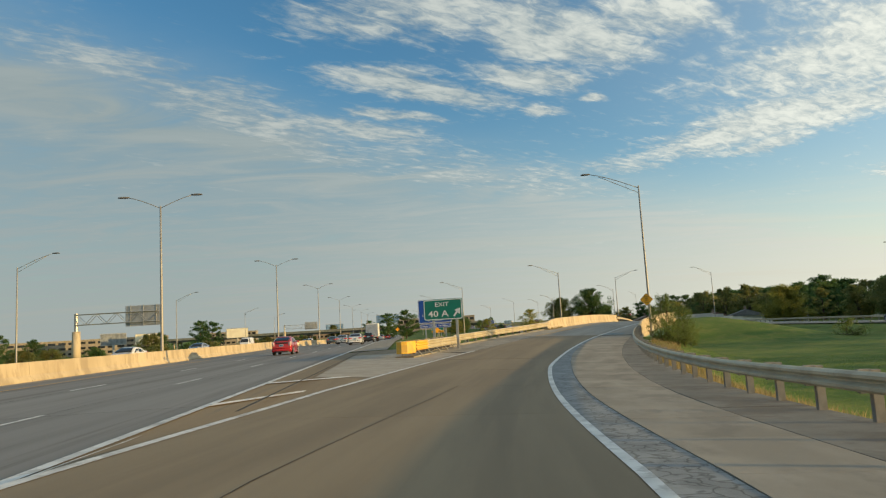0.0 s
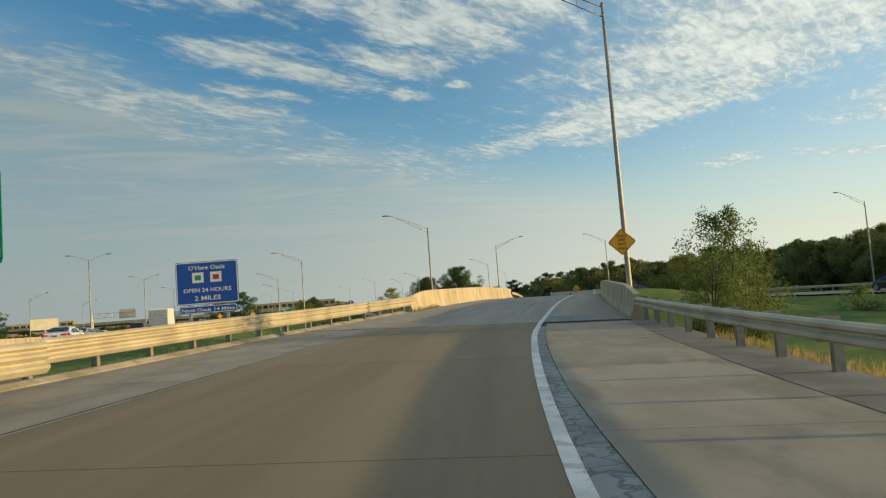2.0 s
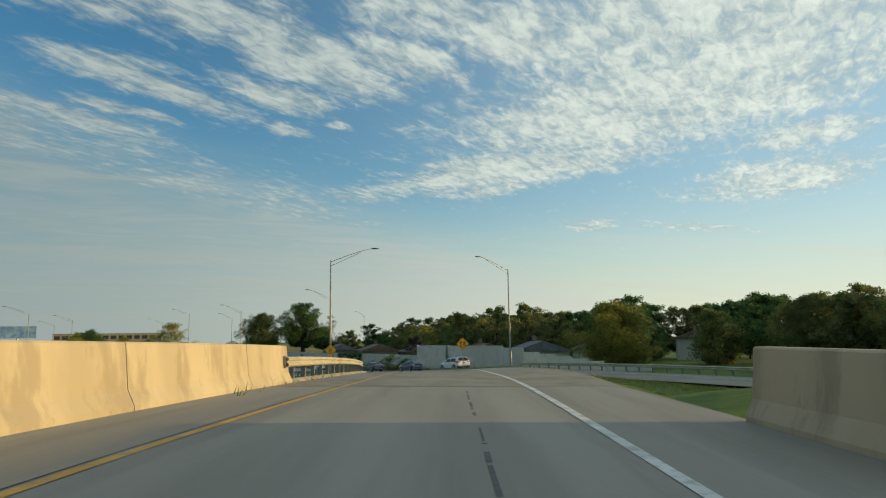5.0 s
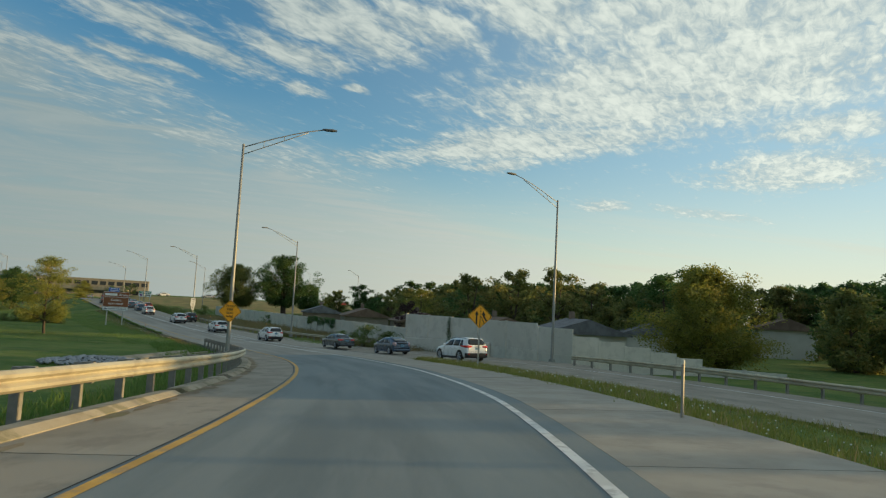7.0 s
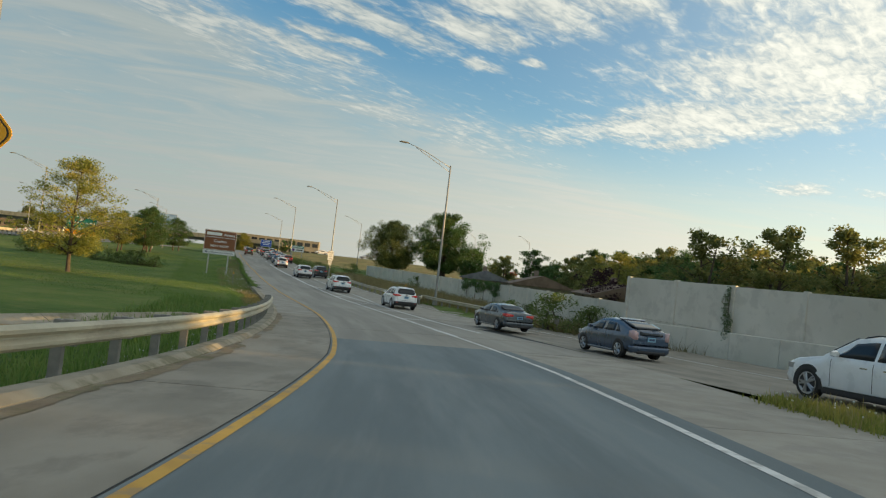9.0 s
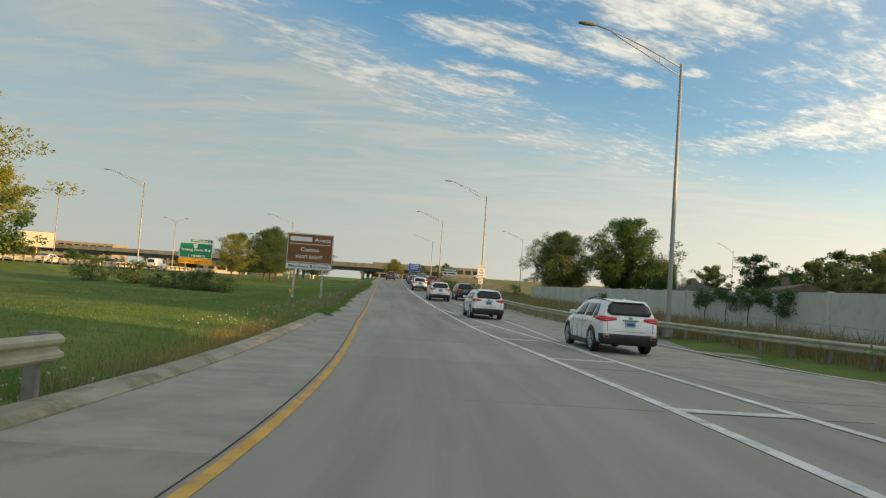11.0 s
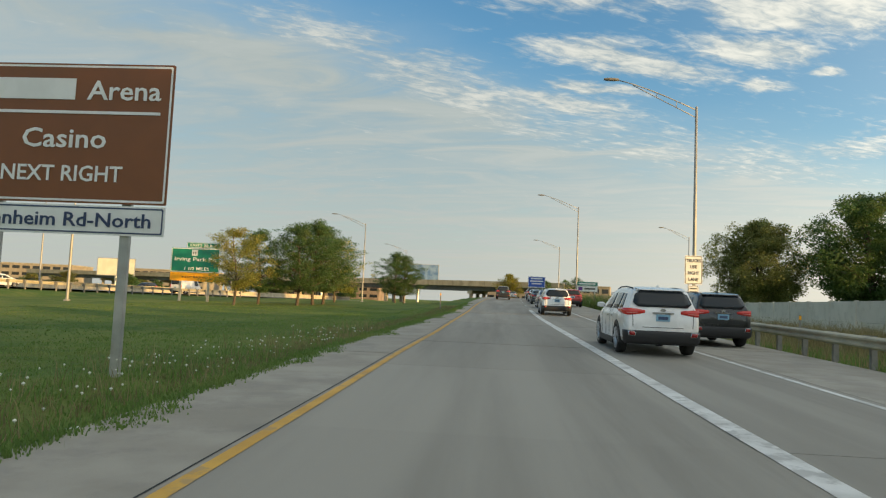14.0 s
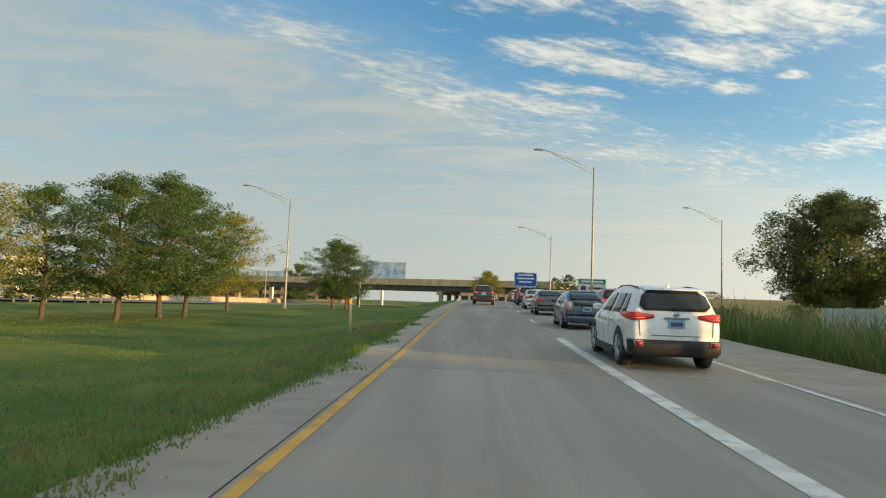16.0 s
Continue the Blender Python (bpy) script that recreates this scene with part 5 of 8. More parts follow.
# green guide sign beyond the meadow
sg = thing("guide_sign", pose(-4.3, 290.8, 0.3, 0, 0, 12), "green guide sign with an exit tab and yellow lower strip", "road sign")
panel(sg, 5.2, 2.9, 5.4, GREEN_SIGN, WHITE_SIGN)
lettering("Irving Park Rd", 0.55, 0, 3.95, -0.012, WHITE_SIGN, sg, 4.4)
lettering("1 1/2 MILES", 0.46, 0.2, 3.12, -0.012, WHITE_SIGN, sg, 2.6)
bar(sg, -0.1, 4.62, 0.62, 0.62, WHITE_SIGN, -0.008)
lettering("19", 0.36, -0.1, 4.76, -0.02, BLACK_SIGN, sg, 0.36)
panel(sg, 5.2, 2.0, 2.86, YELLOW_SIGN, None, name="lower_panel")
lettering("KEEP RIGHT", 0.3, 0, 2.3, -0.012, BLACK_SIGN, sg, 2.6)
panel(sg, 3.6, 5.45, 6.0, GREEN_SIGN, WHITE_SIGN, cx=0.8, name="exit_tab", line=0.04)
lettering("EXITS 38 B-A", 0.34, 0.8, 5.6, -0.012, WHITE_SIGN, sg, 2.9)
posts(sg, (-1.5, 1.5), 5.2, -1.0, size=0.12)

# lane sign on a lamp pole
sg = thing("lane_sign", pose(42.75, 272.15, 0.2, 0, 0, 14), "white lane-use sign with black lettering on a lamp pole", "road sign")
panel(sg, 1.0, 2.75, 4.4, WHITE_SIGN, BLACK_SIGN, r=0.06, line=0.025)
for text, z, w in (("TRUCKS", 4.02, 0.8), ("USE", 3.66, 0.4), ("RIGHT", 3.3, 0.64), ("LANE", 2.94, 0.56)):
    lettering(text, 0.26, 0, z, -0.012, BLACK_SIGN, sg, w)
panel(sg, 0.6, 2.0, 2.68, WHITE_SIGN, BLACK_SIGN, r=0.05, name="lower_panel", line=0.02)
for z in (2.46, 2.28, 2.12):
    bar(sg, 0, z, 0.4, 0.07, BLACK_SIGN, -0.006)

# far signs over the road ahead
sg = thing("direction_sign", pose(22.6, 350.0, 1.0, 0, 0, 13), "blue information sign on posts beside the far road", "road sign")
panel(sg, 3.0, 3.4, 5.3, BLUE_SIGN, WHITE_SIGN)
for z, w in ((4.85, 2.0), (4.4, 2.3), (3.95, 1.7)):
    bar(sg, 0, z, w, 0.2, WHITE_SIGN, -0.008)
posts(sg, (-1.0, 1.0), 5.2, -1.0)
sg = thing("direction_sign", pose(31.2, 352.0, 1.2, 0, 0, 13), "green and white direction sign beside the far road", "road sign")
panel(sg, 3.7, 3.85, 4.55, GREEN_SIGN, WHITE_SIGN, r=0.05, line=0.04)
bar(sg, 0, 4.08, 2.9, 0.24, WHITE_SIGN, -0.008)
panel(sg, 3.7, 2.8, 3.82, WHITE_SIGN, BLACK_SIGN, r=0.05, name="lower_panel", line=0.03)
bar(sg, -1.15, 3.02, 0.72, 0.6, plain("emblem_purple", (0.12, 0.03, 0.22), 0.5), -0.008)
bar(sg, 0.5, 3.2, 1.9, 0.26, BLACK_SIGN, -0.008)
posts(sg, (-1.4, 1.4), 4.4, -1.0)
for x, y in ((-2.0, 128.0), (-14, 190)):
    diamond("small yellow warning sign on a post beside the highway", Vector((x, y, land(x, y) + 2.9)), 0, 0.6, (), -3.0)


# ---------------------------------------------------------------- noise walls
def wall_run(name, label, a, b, z_low, z_top, panel_len=4.6, steps=None):
    """Concrete wall of posts and panels. steps: heights of the top along its length."""
    ob = tagged(new(name), label, "wall", kind="structure")
    a, b = Vector((*a, 0)), Vector((*b, 0))
    d = b - a
    k = max(1, int(round(d.length / panel_len)))
    yaw = math.degrees(math.atan2(d.y, d.x))
    step = d.length / k
    for i in range(k):
        p = a + d * (i / k)
        top = steps[min(int(i * len(steps) / k), len(steps) - 1)] if steps else z_top
        for z0, z1 in ((z_low, (z_low + top) / 2 - 0.008), ((z_low + top) / 2 + 0.008, top)):
            bm = bmesh.new()
            box(bm, 0.1, step - 0.1, -0.07, 0.07, z0, z1, 0.012)
            o = part("panel", bm, NOISEWALL, ob)
            o.matrix_basis = pose(p.x, p.y, 0, 0, 0, yaw)
        bm = bmesh.new()
        box(bm, -0.13, 0.13, -0.13, 0.13, z_low, top + 0.06, 0.02)
        o = part("wall_post", bm, NOISEWALL, ob)
        o.matrix_basis = pose(p.x, p.y, 0, 0, 0, yaw)
    return ob


wall_run("noise_wall_tall", "tall beige concrete noise wall with stepped top", (63.4, 196.2), (69.6, 171.4), -0.5, 4.2, 4.3, (4.35, 4.35, 4.3, 4.3, 4.3, 4.0))
wall_run("noise_wall_low", "low beige concrete noise wall stepping down beside the houses", (69.6, 171.4), (79.9, 167.5), -0.5, 2.9, 2.2, (3.4, 3.1, 2.75, 2.4, 2.05))
wall_run("noise_wall_foot", "last low length of the beige concrete wall", (79.9, 167.5), (83.5, 162.2), -0.5, 1.4, 3.2)
# a lower wall at the edge of the road in front of the tall one
low_front = tagged(new("retaining_wall"), "plain beige concrete retaining wall at the edge of the joining road", "wall", kind="structure")
for i in range(6):
    a, b = Vector((62.2, 199.0, 0)), Vector((66.75, 181.6, 0))
    p, q = a.lerp(b, i / 6 + 0.0007), a.lerp(b, (i + 1) / 6 - 0.0007)
    bm = bmesh.new()
    rows = []
    for v in (p, q):
        f = (199.0 - v.y) / 17.4
        top, off = 1.62 + 0.5 * f, (b - a).normalized()
        n = Vector((-off.y, off.x, 0))
        rows.append([Vector((v.x, v.y, 0)) + n * d + Vector((0, 0, h)) for d, h in ((-0.18, -0.6), (-0.14, top - 0.03), (-0.11, top), (0.13, top), (0.16, top - 0.03), (0.16, -0.6))])
    loft(bm, rows)
    part("wall_length", bm, NOISEWALL, low_front)
wall_run("noise_wall_far", "long low beige concrete wall in front of houses", (64.0, 196.6), (61.3, 225), -0.4, 2.7, 4.6)
wall_run("noise_wall_end", "long low beige concrete wall behind dry weeds", (61.3, 225), (50.5, 322), -0.4, 2.6, 4.6)


# ---------------------------------------------------------------- trees
def leaf_cloud(rng, centres, radii, per, size, squash=0.8):
    """Many small leaves gathered in flattened sprays; most lie nearly level."""
    blocks = []
    for c, r in zip(centres, radii):
        n = max(6, int(per * (r ** 2)))
        dirs = rng.normal(size=(n, 3))
        dirs /= np.linalg.norm(dirs, axis=1)[:, None]
        pos = c + dirs * (r * rng.uniform(0.2, 1.0, (n, 1)) ** 0.6) * np.array([1, 1, squash])
        ax = rng.normal(size=(n, 3)) * np.array([1, 1, 0.55])
        ax /= np.linalg.norm(ax, axis=1)[:, None]
        bx = np.cross(ax, rng.normal(size=(n, 3)) * np.array([0.7, 0.7, 1]))
        bx /= np.linalg.norm(bx, axis=1)[:, None]
        s = size * rng.uniform(0.6, 1.3, (n, 1))
        blocks.append(np.stack([pos - ax * s, pos - bx * s * 0.5, pos + ax * s, pos + bx * s * 0.5], 1).reshape(-1, 3))
    verts = np.concatenate(blocks).tolist()
    return verts, [(i, i + 1, i + 2, i + 3) for i in range(0, len(verts), 4)]


def tree_proto(seed, height, radius, trunk, leaf, label, limbs=20, sprays=7, per=26, size=0.2, trunks=1, low=0.22, name="tree", rise=0.55, squash=0.5, spray=(0.13, 0.24), wide_at=0.45):
    """A trunk or several, limbs that fork out to an uneven crown, and sprays of leaves along the limbs."""
    rng = np.random.default_rng(seed)
    ob = thing(name, pose(0, 0, -60), label, "tree", "trees beside the roads")
    centres, radii = [], []
    bm = bmesh.new()
    stems = []
    for q in range(trunks):
        spread = 0 if trunks == 1 else 1
        off = Vector((rng.uniform(-0.5, 0.5), rng.uniform(-0.5, 0.5), 0)) * spread
        lean = Vector((rng.uniform(-0.5, 0.5), rng.uniform(-0.5, 0.5), 0)) * (0.7 if trunks == 1 else radius * 0.7)
        bow = Vector((rng.uniform(-0.2, 0.2), rng.uniform(-0.2, 0.2), 0))
        stem = [off + lean * max(t, 0) ** 1.3 + bow * math.sin(t * 5) + Vector((0, 0, height * t)) for t in (-0.05, 0.0, 0.12, 0.25, 0.4, 0.55, 0.7, 0.85, 0.95)]
        tube(bm, stem, [trunk * k for k in (1.45, 1.2, 0.95, 0.85, 0.7, 0.52, 0.36, 0.2, 0.08)], 8)
        stems.append(stem)
    lobes = rng.uniform(0.66, 1.22, 9)
    for i in range(limbs):
        a = i * 2.39996 + rng.uniform(-0.5, 0.5)
        t = (i + rng.uniform(0, 1)) / limbs
        z = height * (low + (0.99 - low) * t)
        if t < wide_at:
            shape = 0.62 + 0.38 * math.sin(0.5 * math.pi * t / wide_at)
        else:
            shape = math.cos(0.5 * math.pi * ((t - wide_at) / (1 - wide_at)) ** 1.5) * 0.9 + 0.1
        rr = radius * shape * lobes[i % 9] * rng.uniform(0.8, 1.05)
        stem = stems[i % trunks]
        z0 = min(max(height * min(low, 0.3) * 0.8, z - rr * rise), height * 0.86)
        knots = (0.0, 0.12, 0.25, 0.4, 0.55, 0.7, 0.85, 0.95)
        k = max(j for j in range(7) if knots[j] <= z0 / height or j == 0)
        st = stem[k + 1].lerp(stem[k + 2], min(1, (z0 / height - knots[k]) / (knots[k + 1] - knots[k])))
        end = Vector((math.cos(a) * rr, math.sin(a) * rr, z)) + Vector((stem[4].x, stem[4].y, 0)) * 0.5
        path = [st]
        for u in (0.3, 0.6, 1.0):
            path.append(st.lerp(end, u) + Vector((rng.uniform(-0.1, 0.1), rng.uniform(-0.1, 0.1), 0.16 * math.sin(math.pi * u))) * rr * 0.4)
        g = trunk * (0.42 - 0.24 * t)
        tube(bm, path, [g, g * 0.7, g * 0.42, g * 0.15], 5)
        for j in range(sprays):
            u = 0.36 + 0.66 * (j + rng.uniform(0.1, 0.9)) / sprays
            c = st.lerp(end, u) + Vector((rng.normal(0, 0.16), rng.normal(0, 0.16), rng.normal(0.03, 0.08))) * rr * (0.5 + u * 0.6)
            c.z = min(max(c.z, height * low * 0.85), height)
            centres.append(np.array(c))
            radii.append(radius * rng.uniform(*spray))
            if j % 3 == 1:
                b0 = st.lerp(end, u * 0.75)
                tube(bm, [b0, b0.lerp(c, 0.55) + Vector((0, 0, 0.08)), c], [g * 0.35, g * 0.22, g * 0.06], 4)
    v, f = leaf_cloud(rng, centres, radii, per, size, squash)
    raw("crown", v, f, leaf, ob)
    part("trunk", bm, BARK, ob, smooth=True)
    return ob


ROUND = tree_proto(3, 9.0, 4.4, 0.16, LEAF, "broad leafy green locust tree with layered sprays", 32, 9, 165, 0.082, 1, 0.2, squash=0.42, spray=(0.11, 0.21), wide_at=0.38)
GOLD = tree_proto(8, 9.0, 4.4, 0.15, LEAF_GOLD, "green tree turning gold in evening light", 32, 9, 150, 0.082, 1, 0.2, squash=0.42, spray=(0.11, 0.21), wide_at=0.38)
AIRY = tree_proto(11, 8.0, 3.8, 0.13, LEAF_GOLD, "young honey-coloured locust tree with feathery leaves", 28, 8, 120, 0.08, 1, 0.26, squash=0.45, spray=(0.14, 0.25))
MULTI = tree_proto(14, 12.0, 6.2, 0.24, LEAF, "large spreading dark green tree with several bare stems", 46, 9, 135, 0.13, 4, 0.2, squash=0.7, spray=(0.12, 0.21), wide_at=0.45, rise=0.9)
SPREAD = tree_proto(21, 12.0, 6.0, 0.26, LEAF_OLIVE, "round-headed tree with olive and gold leaves", 44, 9, 125, 0.13, 3, 0.2, squash=0.75, spray=(0.14, 0.24), wide_at=0.45, rise=0.8)
WIDE = tree_proto(17, 10.0, 5.6, 0.28, LEAF_GOLD, "wide bushy tree with olive and gold leaves", 34, 9, 95, 0.12, 2, 0.05, squash=0.75, spray=(0.15, 0.27), wide_at=0.35)
FAR_ROUND = tree_proto(33, 9.0, 4.6, 0.20, LEAF, "broad leafy green tree with a rounded crown", 22, 7, 62, 0.20, 1, 0.12, squash=0.65, spray=(0.13, 0.25))
FAR_TALL = tree_proto(35, 14.0, 5.8, 0.30, LEAF, "tall dark green deciduous tree", 24, 7, 44, 0.26, 1, 0.12, squash=0.65, spray=(0.13, 0.25))
FAR_WIDE = tree_proto(37, 10.0, 5.8, 0.28, LEAF_OLIVE, "wide bushy tree with olive leaves", 24, 7, 42, 0.26, 2, 0.04, squash=0.75, spray=(0.13, 0.25), wide_at=0.35)
FAR_OLIVE = tree_proto(39, 13.0, 5.4, 0.28, LEAF_OLIVE, "tall tree with thin olive leaves", 22, 7, 42, 0.26, 2, 0.16, squash=0.6, spray=(0.12, 0.23))
PURPLE = tree_proto(19, 6.0, 3.0, 0.16, LEAF_PURPLE, "dark purple ornamental tree", 20, 6, 90, 0.15, 1, 0.15, squash=0.75)
BUSH = tree_proto(23, 3.4, 1.5, 0.035, LEAF_BUSH, "feathery olive bush growing by the barrier", 34, 8, 900, 0.045, 4, 0.06, "bush", 1.4, 0.95, (0.10, 0.2), 0.35)
SHRUB = tree_proto(29, 1.8, 1.7, 0.05, LEAF_BUSH, "low green shrub in the grass", 20, 6, 230, 0.07, 2, 0.02, "shrub", 0.8, 0.75, (0.12, 0.24), 0.35)

# a creeper on the tall wall
rng = np.random.default_rng(61)
cr = [np.array((65.3 + 0.25 * math.sin(z * 2.3) * 0.23 - 0.16, 187.9 + 0.25 * math.sin(z * 2.3), z)) for z in np.arange(1.6, 4.2, 0.16)]
v, f = leaf_cloud(rng, cr, [0.16 + 0.14 * rng.uniform() for _ in cr], 900, 0.05, 1.0)
vine = thing("creeper", pose(0, 0, 0), "green creeper climbing the concrete noise wall", "plant")
raw("leaves", v, f, LEAF, vine)
bm = bmesh.new()
tube(bm, [(65.28, 187.9, 0.3), (65.25, 187.95, 1.6), (65.2, 187.85, 2.8), (65.2, 187.95, 4.1)], [0.025, 0.02, 0.015, 0.008], 5)
part("stem", bm, BARK, vine)

# ivy that hangs over the long low wall
iv = []
for _ in range(190):
    y = rng.uniform(223.2, 236.6)
    drop = rng.uniform(0, 1) ** 1.4 * (1.0 + 0.35 * math.sin(y * 1.1))
    iv.append(np.array((61.3 - (y - 225) * 0.1113 - 0.2 + rng.uniform(-0.06, 0.16 if drop < 0.2 else 0.0), y, 2.72 - drop)))
v, f = leaf_cloud(rng, iv, [rng.uniform(0.2, 0.36) for _ in iv], 700, 0.055, 0.8)
ivy = thing("ivy", pose(0, 0, 0), "green ivy hanging over the low concrete wall", "plant")
raw("leaves", v, f, LEAF, ivy)
bm = bmesh.new()
for y in (225.0, 228.4, 231.5, 234.8):
    x = 61.3 - (y - 225) * 0.1113 - 0.13
    tube(bm, [(x, y, 0.2), (x - 0.02, y + 0.1, 1.1), (x, y - 0.05, 1.9), (x, y + 0.1, 2.6)], [0.03, 0.024, 0.018, 0.01], 5)
part("stems", bm, BARK, ivy)

random.seed(11)
stand = [   # prototype, east, north, scale
    (GOLD, 25.4, 209.2, 0.96), (ROUND, 16.5, 211.0, 0.5), (ROUND, 10.5, 214.0, 0.45), (AIRY, 12.0, 205.0, 0.8),
    (ROUND, 3.1, 291.1, 0.84), (ROUND, 6.6, 292.7, 0.93), (ROUND, 6.05, 297.2, 1.02), (ROUND, 5.9, 300.0, 0.98), (GOLD, 1.35, 312.7, 0.95),
    (AIRY, 4.5, 284.7, 0.9), (ROUND, 1.6, 335.2, 0.93), (ROUND, 2.5, 337.0, 0.88),
    (MULTI, 71.5, 340.0, 1.55), (MULTI, 82.0, 352.0, 0.85), (SPREAD, 58.0, 343.0, 1.24), (WIDE, 88.0, 350.0, 0.65),
    (WIDE, 9.9, 393.0, 0.62), (ROUND, 18.6, 394.0, 0.55), (ROUND, 23.0, 396.0, 0.5), (ROUND, 25.5, 397.5, 0.5),
    (WIDE, 85.2, 173.6, 0.98), (WIDE, 88.4, 176.0, 0.9), (SPREAD, 99.0, 150.0, 0.75), (SPREAD, 97.0, 136.0, 0.8), (SPREAD, 106.0, 140.0, 0.9),
    (FAR_OLIVE, 130.1, 209.8, 0.90), (FAR_OLIVE, 132.2, 207.7, 0.90), (FAR_OLIVE, 133.8, 206.0, 0.91),
    # three trees added on the sun's line, to shade the brown sign
    (FAR_OLIVE, 84.0, 224.2, 0.86), (FAR_OLIVE, 91.0, 222.2, 0.95), (FAR_OLIVE, 98.0, 220.2, 1.0),
    (PURPLE, 77.0, 235.0, 1.0), (GOLD, 84.0, 248.0, 1.0), (ROUND, 90.0, 240.0, 1.1),
]
for proto, x, y, k in stand:
    copy_thing(proto, pose(x, y, land(x, y) - 0.05, 0, 0, random.uniform(0, 360)) @ Matrix.Diagonal((k, k, k, 1)))
# the wooded edge behind the walls and houses
edge = [(112, -20), (108, 30), (104, 62), (108, 100), (110, 125), (112, 160), (108, 190), (104, 205), (101, 222), (96, 245), (92, 262), (88, 285), (86, 305), (84, 325)]
for (xa, ya), (xb, yb) in zip(edge, edge[1:]):
    n = max(2, int(math.hypot(xb - xa, yb - ya) / 5.5))
    for i in range(n):
        for row in range(3 if ya > 230 else 2):
            t = (i + random.uniform(0.1, 0.9)) / n
            x = xa + (xb - xa) * t + random.uniform(-2, 3) + row * 9
            y = ya + (yb - ya) * t + random.uniform(-3, 3)
            if abs((x - 84.0) * 0.72 - (y - 160.0) * 0.694) < 4.5:      # the gap in the trees before the house
                continue
            k = (random.uniform(0.62, 0.92) + 0.1 * row) * (0.74 if y < 112 else 1.0 if y < 212 else 0.84)
            copy_thing(random.choice((FAR_TALL, FAR_OLIVE, FAR_OLIVE, FAR_ROUND, FAR_WIDE)), pose(x, y, land(x, y) - 0.1, 0, 0, random.uniform(0, 360)) @ Matrix.Diagonal((k, k, k * random.uniform(0.9, 1.1), 1)))
# taller tree belt added behind the wooded edge, to shade sign, meadow and road
for i in range(54):
    x, y, k = 127 + random.uniform(-3, 4), 185 + 2.8 * i + random.uniform(-1, 1), random.uniform(0.84, 0.94)
    x += 13 if y < 214 else 0
    copy_thing(FAR_TALL, pose(x, y, land(x, y) - 0.1, 0, 0, random.uniform(0, 360)) @ Matrix.Diagonal((k, k, k, 1)))
# bushy trees in front of the houses beyond the joining road
for x, y, k in ((97, 143, 0.85), (95, 133, 0.75), (92, 125, 0.8), (90, 116, 0.7), (96, 110, 0.85), (100, 128, 0.9), (103, 150, 0.95), (91, 104, 0.7), (104, 172, 0.85)):
    copy_thing(FAR_WIDE, pose(x, y, land(x, y) - 0.1, 0, 0, random.uniform(0, 360)) @ Matrix.Diagonal((k, k, k, 1)))
# scrub along the far side of the highway
for i in range(46):
    q = main(40 + 8.5 * i + random.uniform(-3, 3), -46 - random.uniform(0, 14) - (8 if i % 3 else 0))
    k = random.uniform(0.28, 0.5)
    copy_thing(random.choice((FAR_WIDE, FAR_ROUND)), pose(q.x, q.y, land(q.x, q.y) - 0.1, 0, 0, random.uniform(0, 360)) @ Matrix.Diagonal((k * 1.5, k * 1.5, k, 1)))
# trees between the ramp and the highway, far ahead
for x, y, k in ((-22, 250, .7), (-16, 262, .8), (-95, 120, .8), (-100, 150, .9), (-92, 210, .8), (-110, 260, 1), (-104, 300, .9), (-120, 330, 1.0), (-70, 420, .9), (-50, 432, .8), (-110, 180, .8), (-108, 90, .7), (-112, 60, .8)):
    copy_thing(random.choice((FAR_ROUND, FAR_TALL, FAR_WIDE)), pose(x, y, land(x, y) - 0.1, 0, 0, random.uniform(0, 360)) @ Matrix.Diagonal((k, k, k, 1)))
for x, y, k in ((17.7, 55.8, 1.0), (19.4, 57.2, 0.85), (20.6, 58.8, 0.8)):
    copy_thing(BUSH, pose(x, y, land(x, y) - 0.05, 0, 0, random.uniform(0, 360)) @ Matrix.Diagonal((k * 0.9, k * 0.9, k * 1.2, 1)))
for x, y, k in ((14.5, 245.4, 0.7), (16.3, 245.0, 0.85), (18.0, 244.2, 0.8), (19.6, 243.4, 1.0), (21.2, 242.4, 1.05), (22.6, 241.6, 0.8), (9.5, 250.0, 1.3), (5.0, 250.0, 1.4), (62.0, 197.0, 1.2), (60.4, 200.0, 1.5), (57.0, 262.0, 1.1), (46.6, 315.6, 1.4), (60.0, 208.0, 0.8), (51.3, 86.6, 1.25), (58.0, 204.0, 1.0), (40.0, 300.0, 1.2), (22, 150, 1.0), (18, 140, 1.1)):
    copy_thing(SHRUB, pose(x, y, land(x, y) - 0.05, 0, 0, random.uniform(0, 360)) @ Matrix.Diagonal((k, k, k, 1)))
for proto in (ROUND, GOLD, AIRY, MULTI, SPREAD, WIDE, FAR_ROUND, FAR_TALL, FAR_WIDE, FAR_OLIVE, PURPLE, BUSH, SHRUB):
    for o in (*proto.children_recursive, proto):
        bpy.data.objects.remove(o)


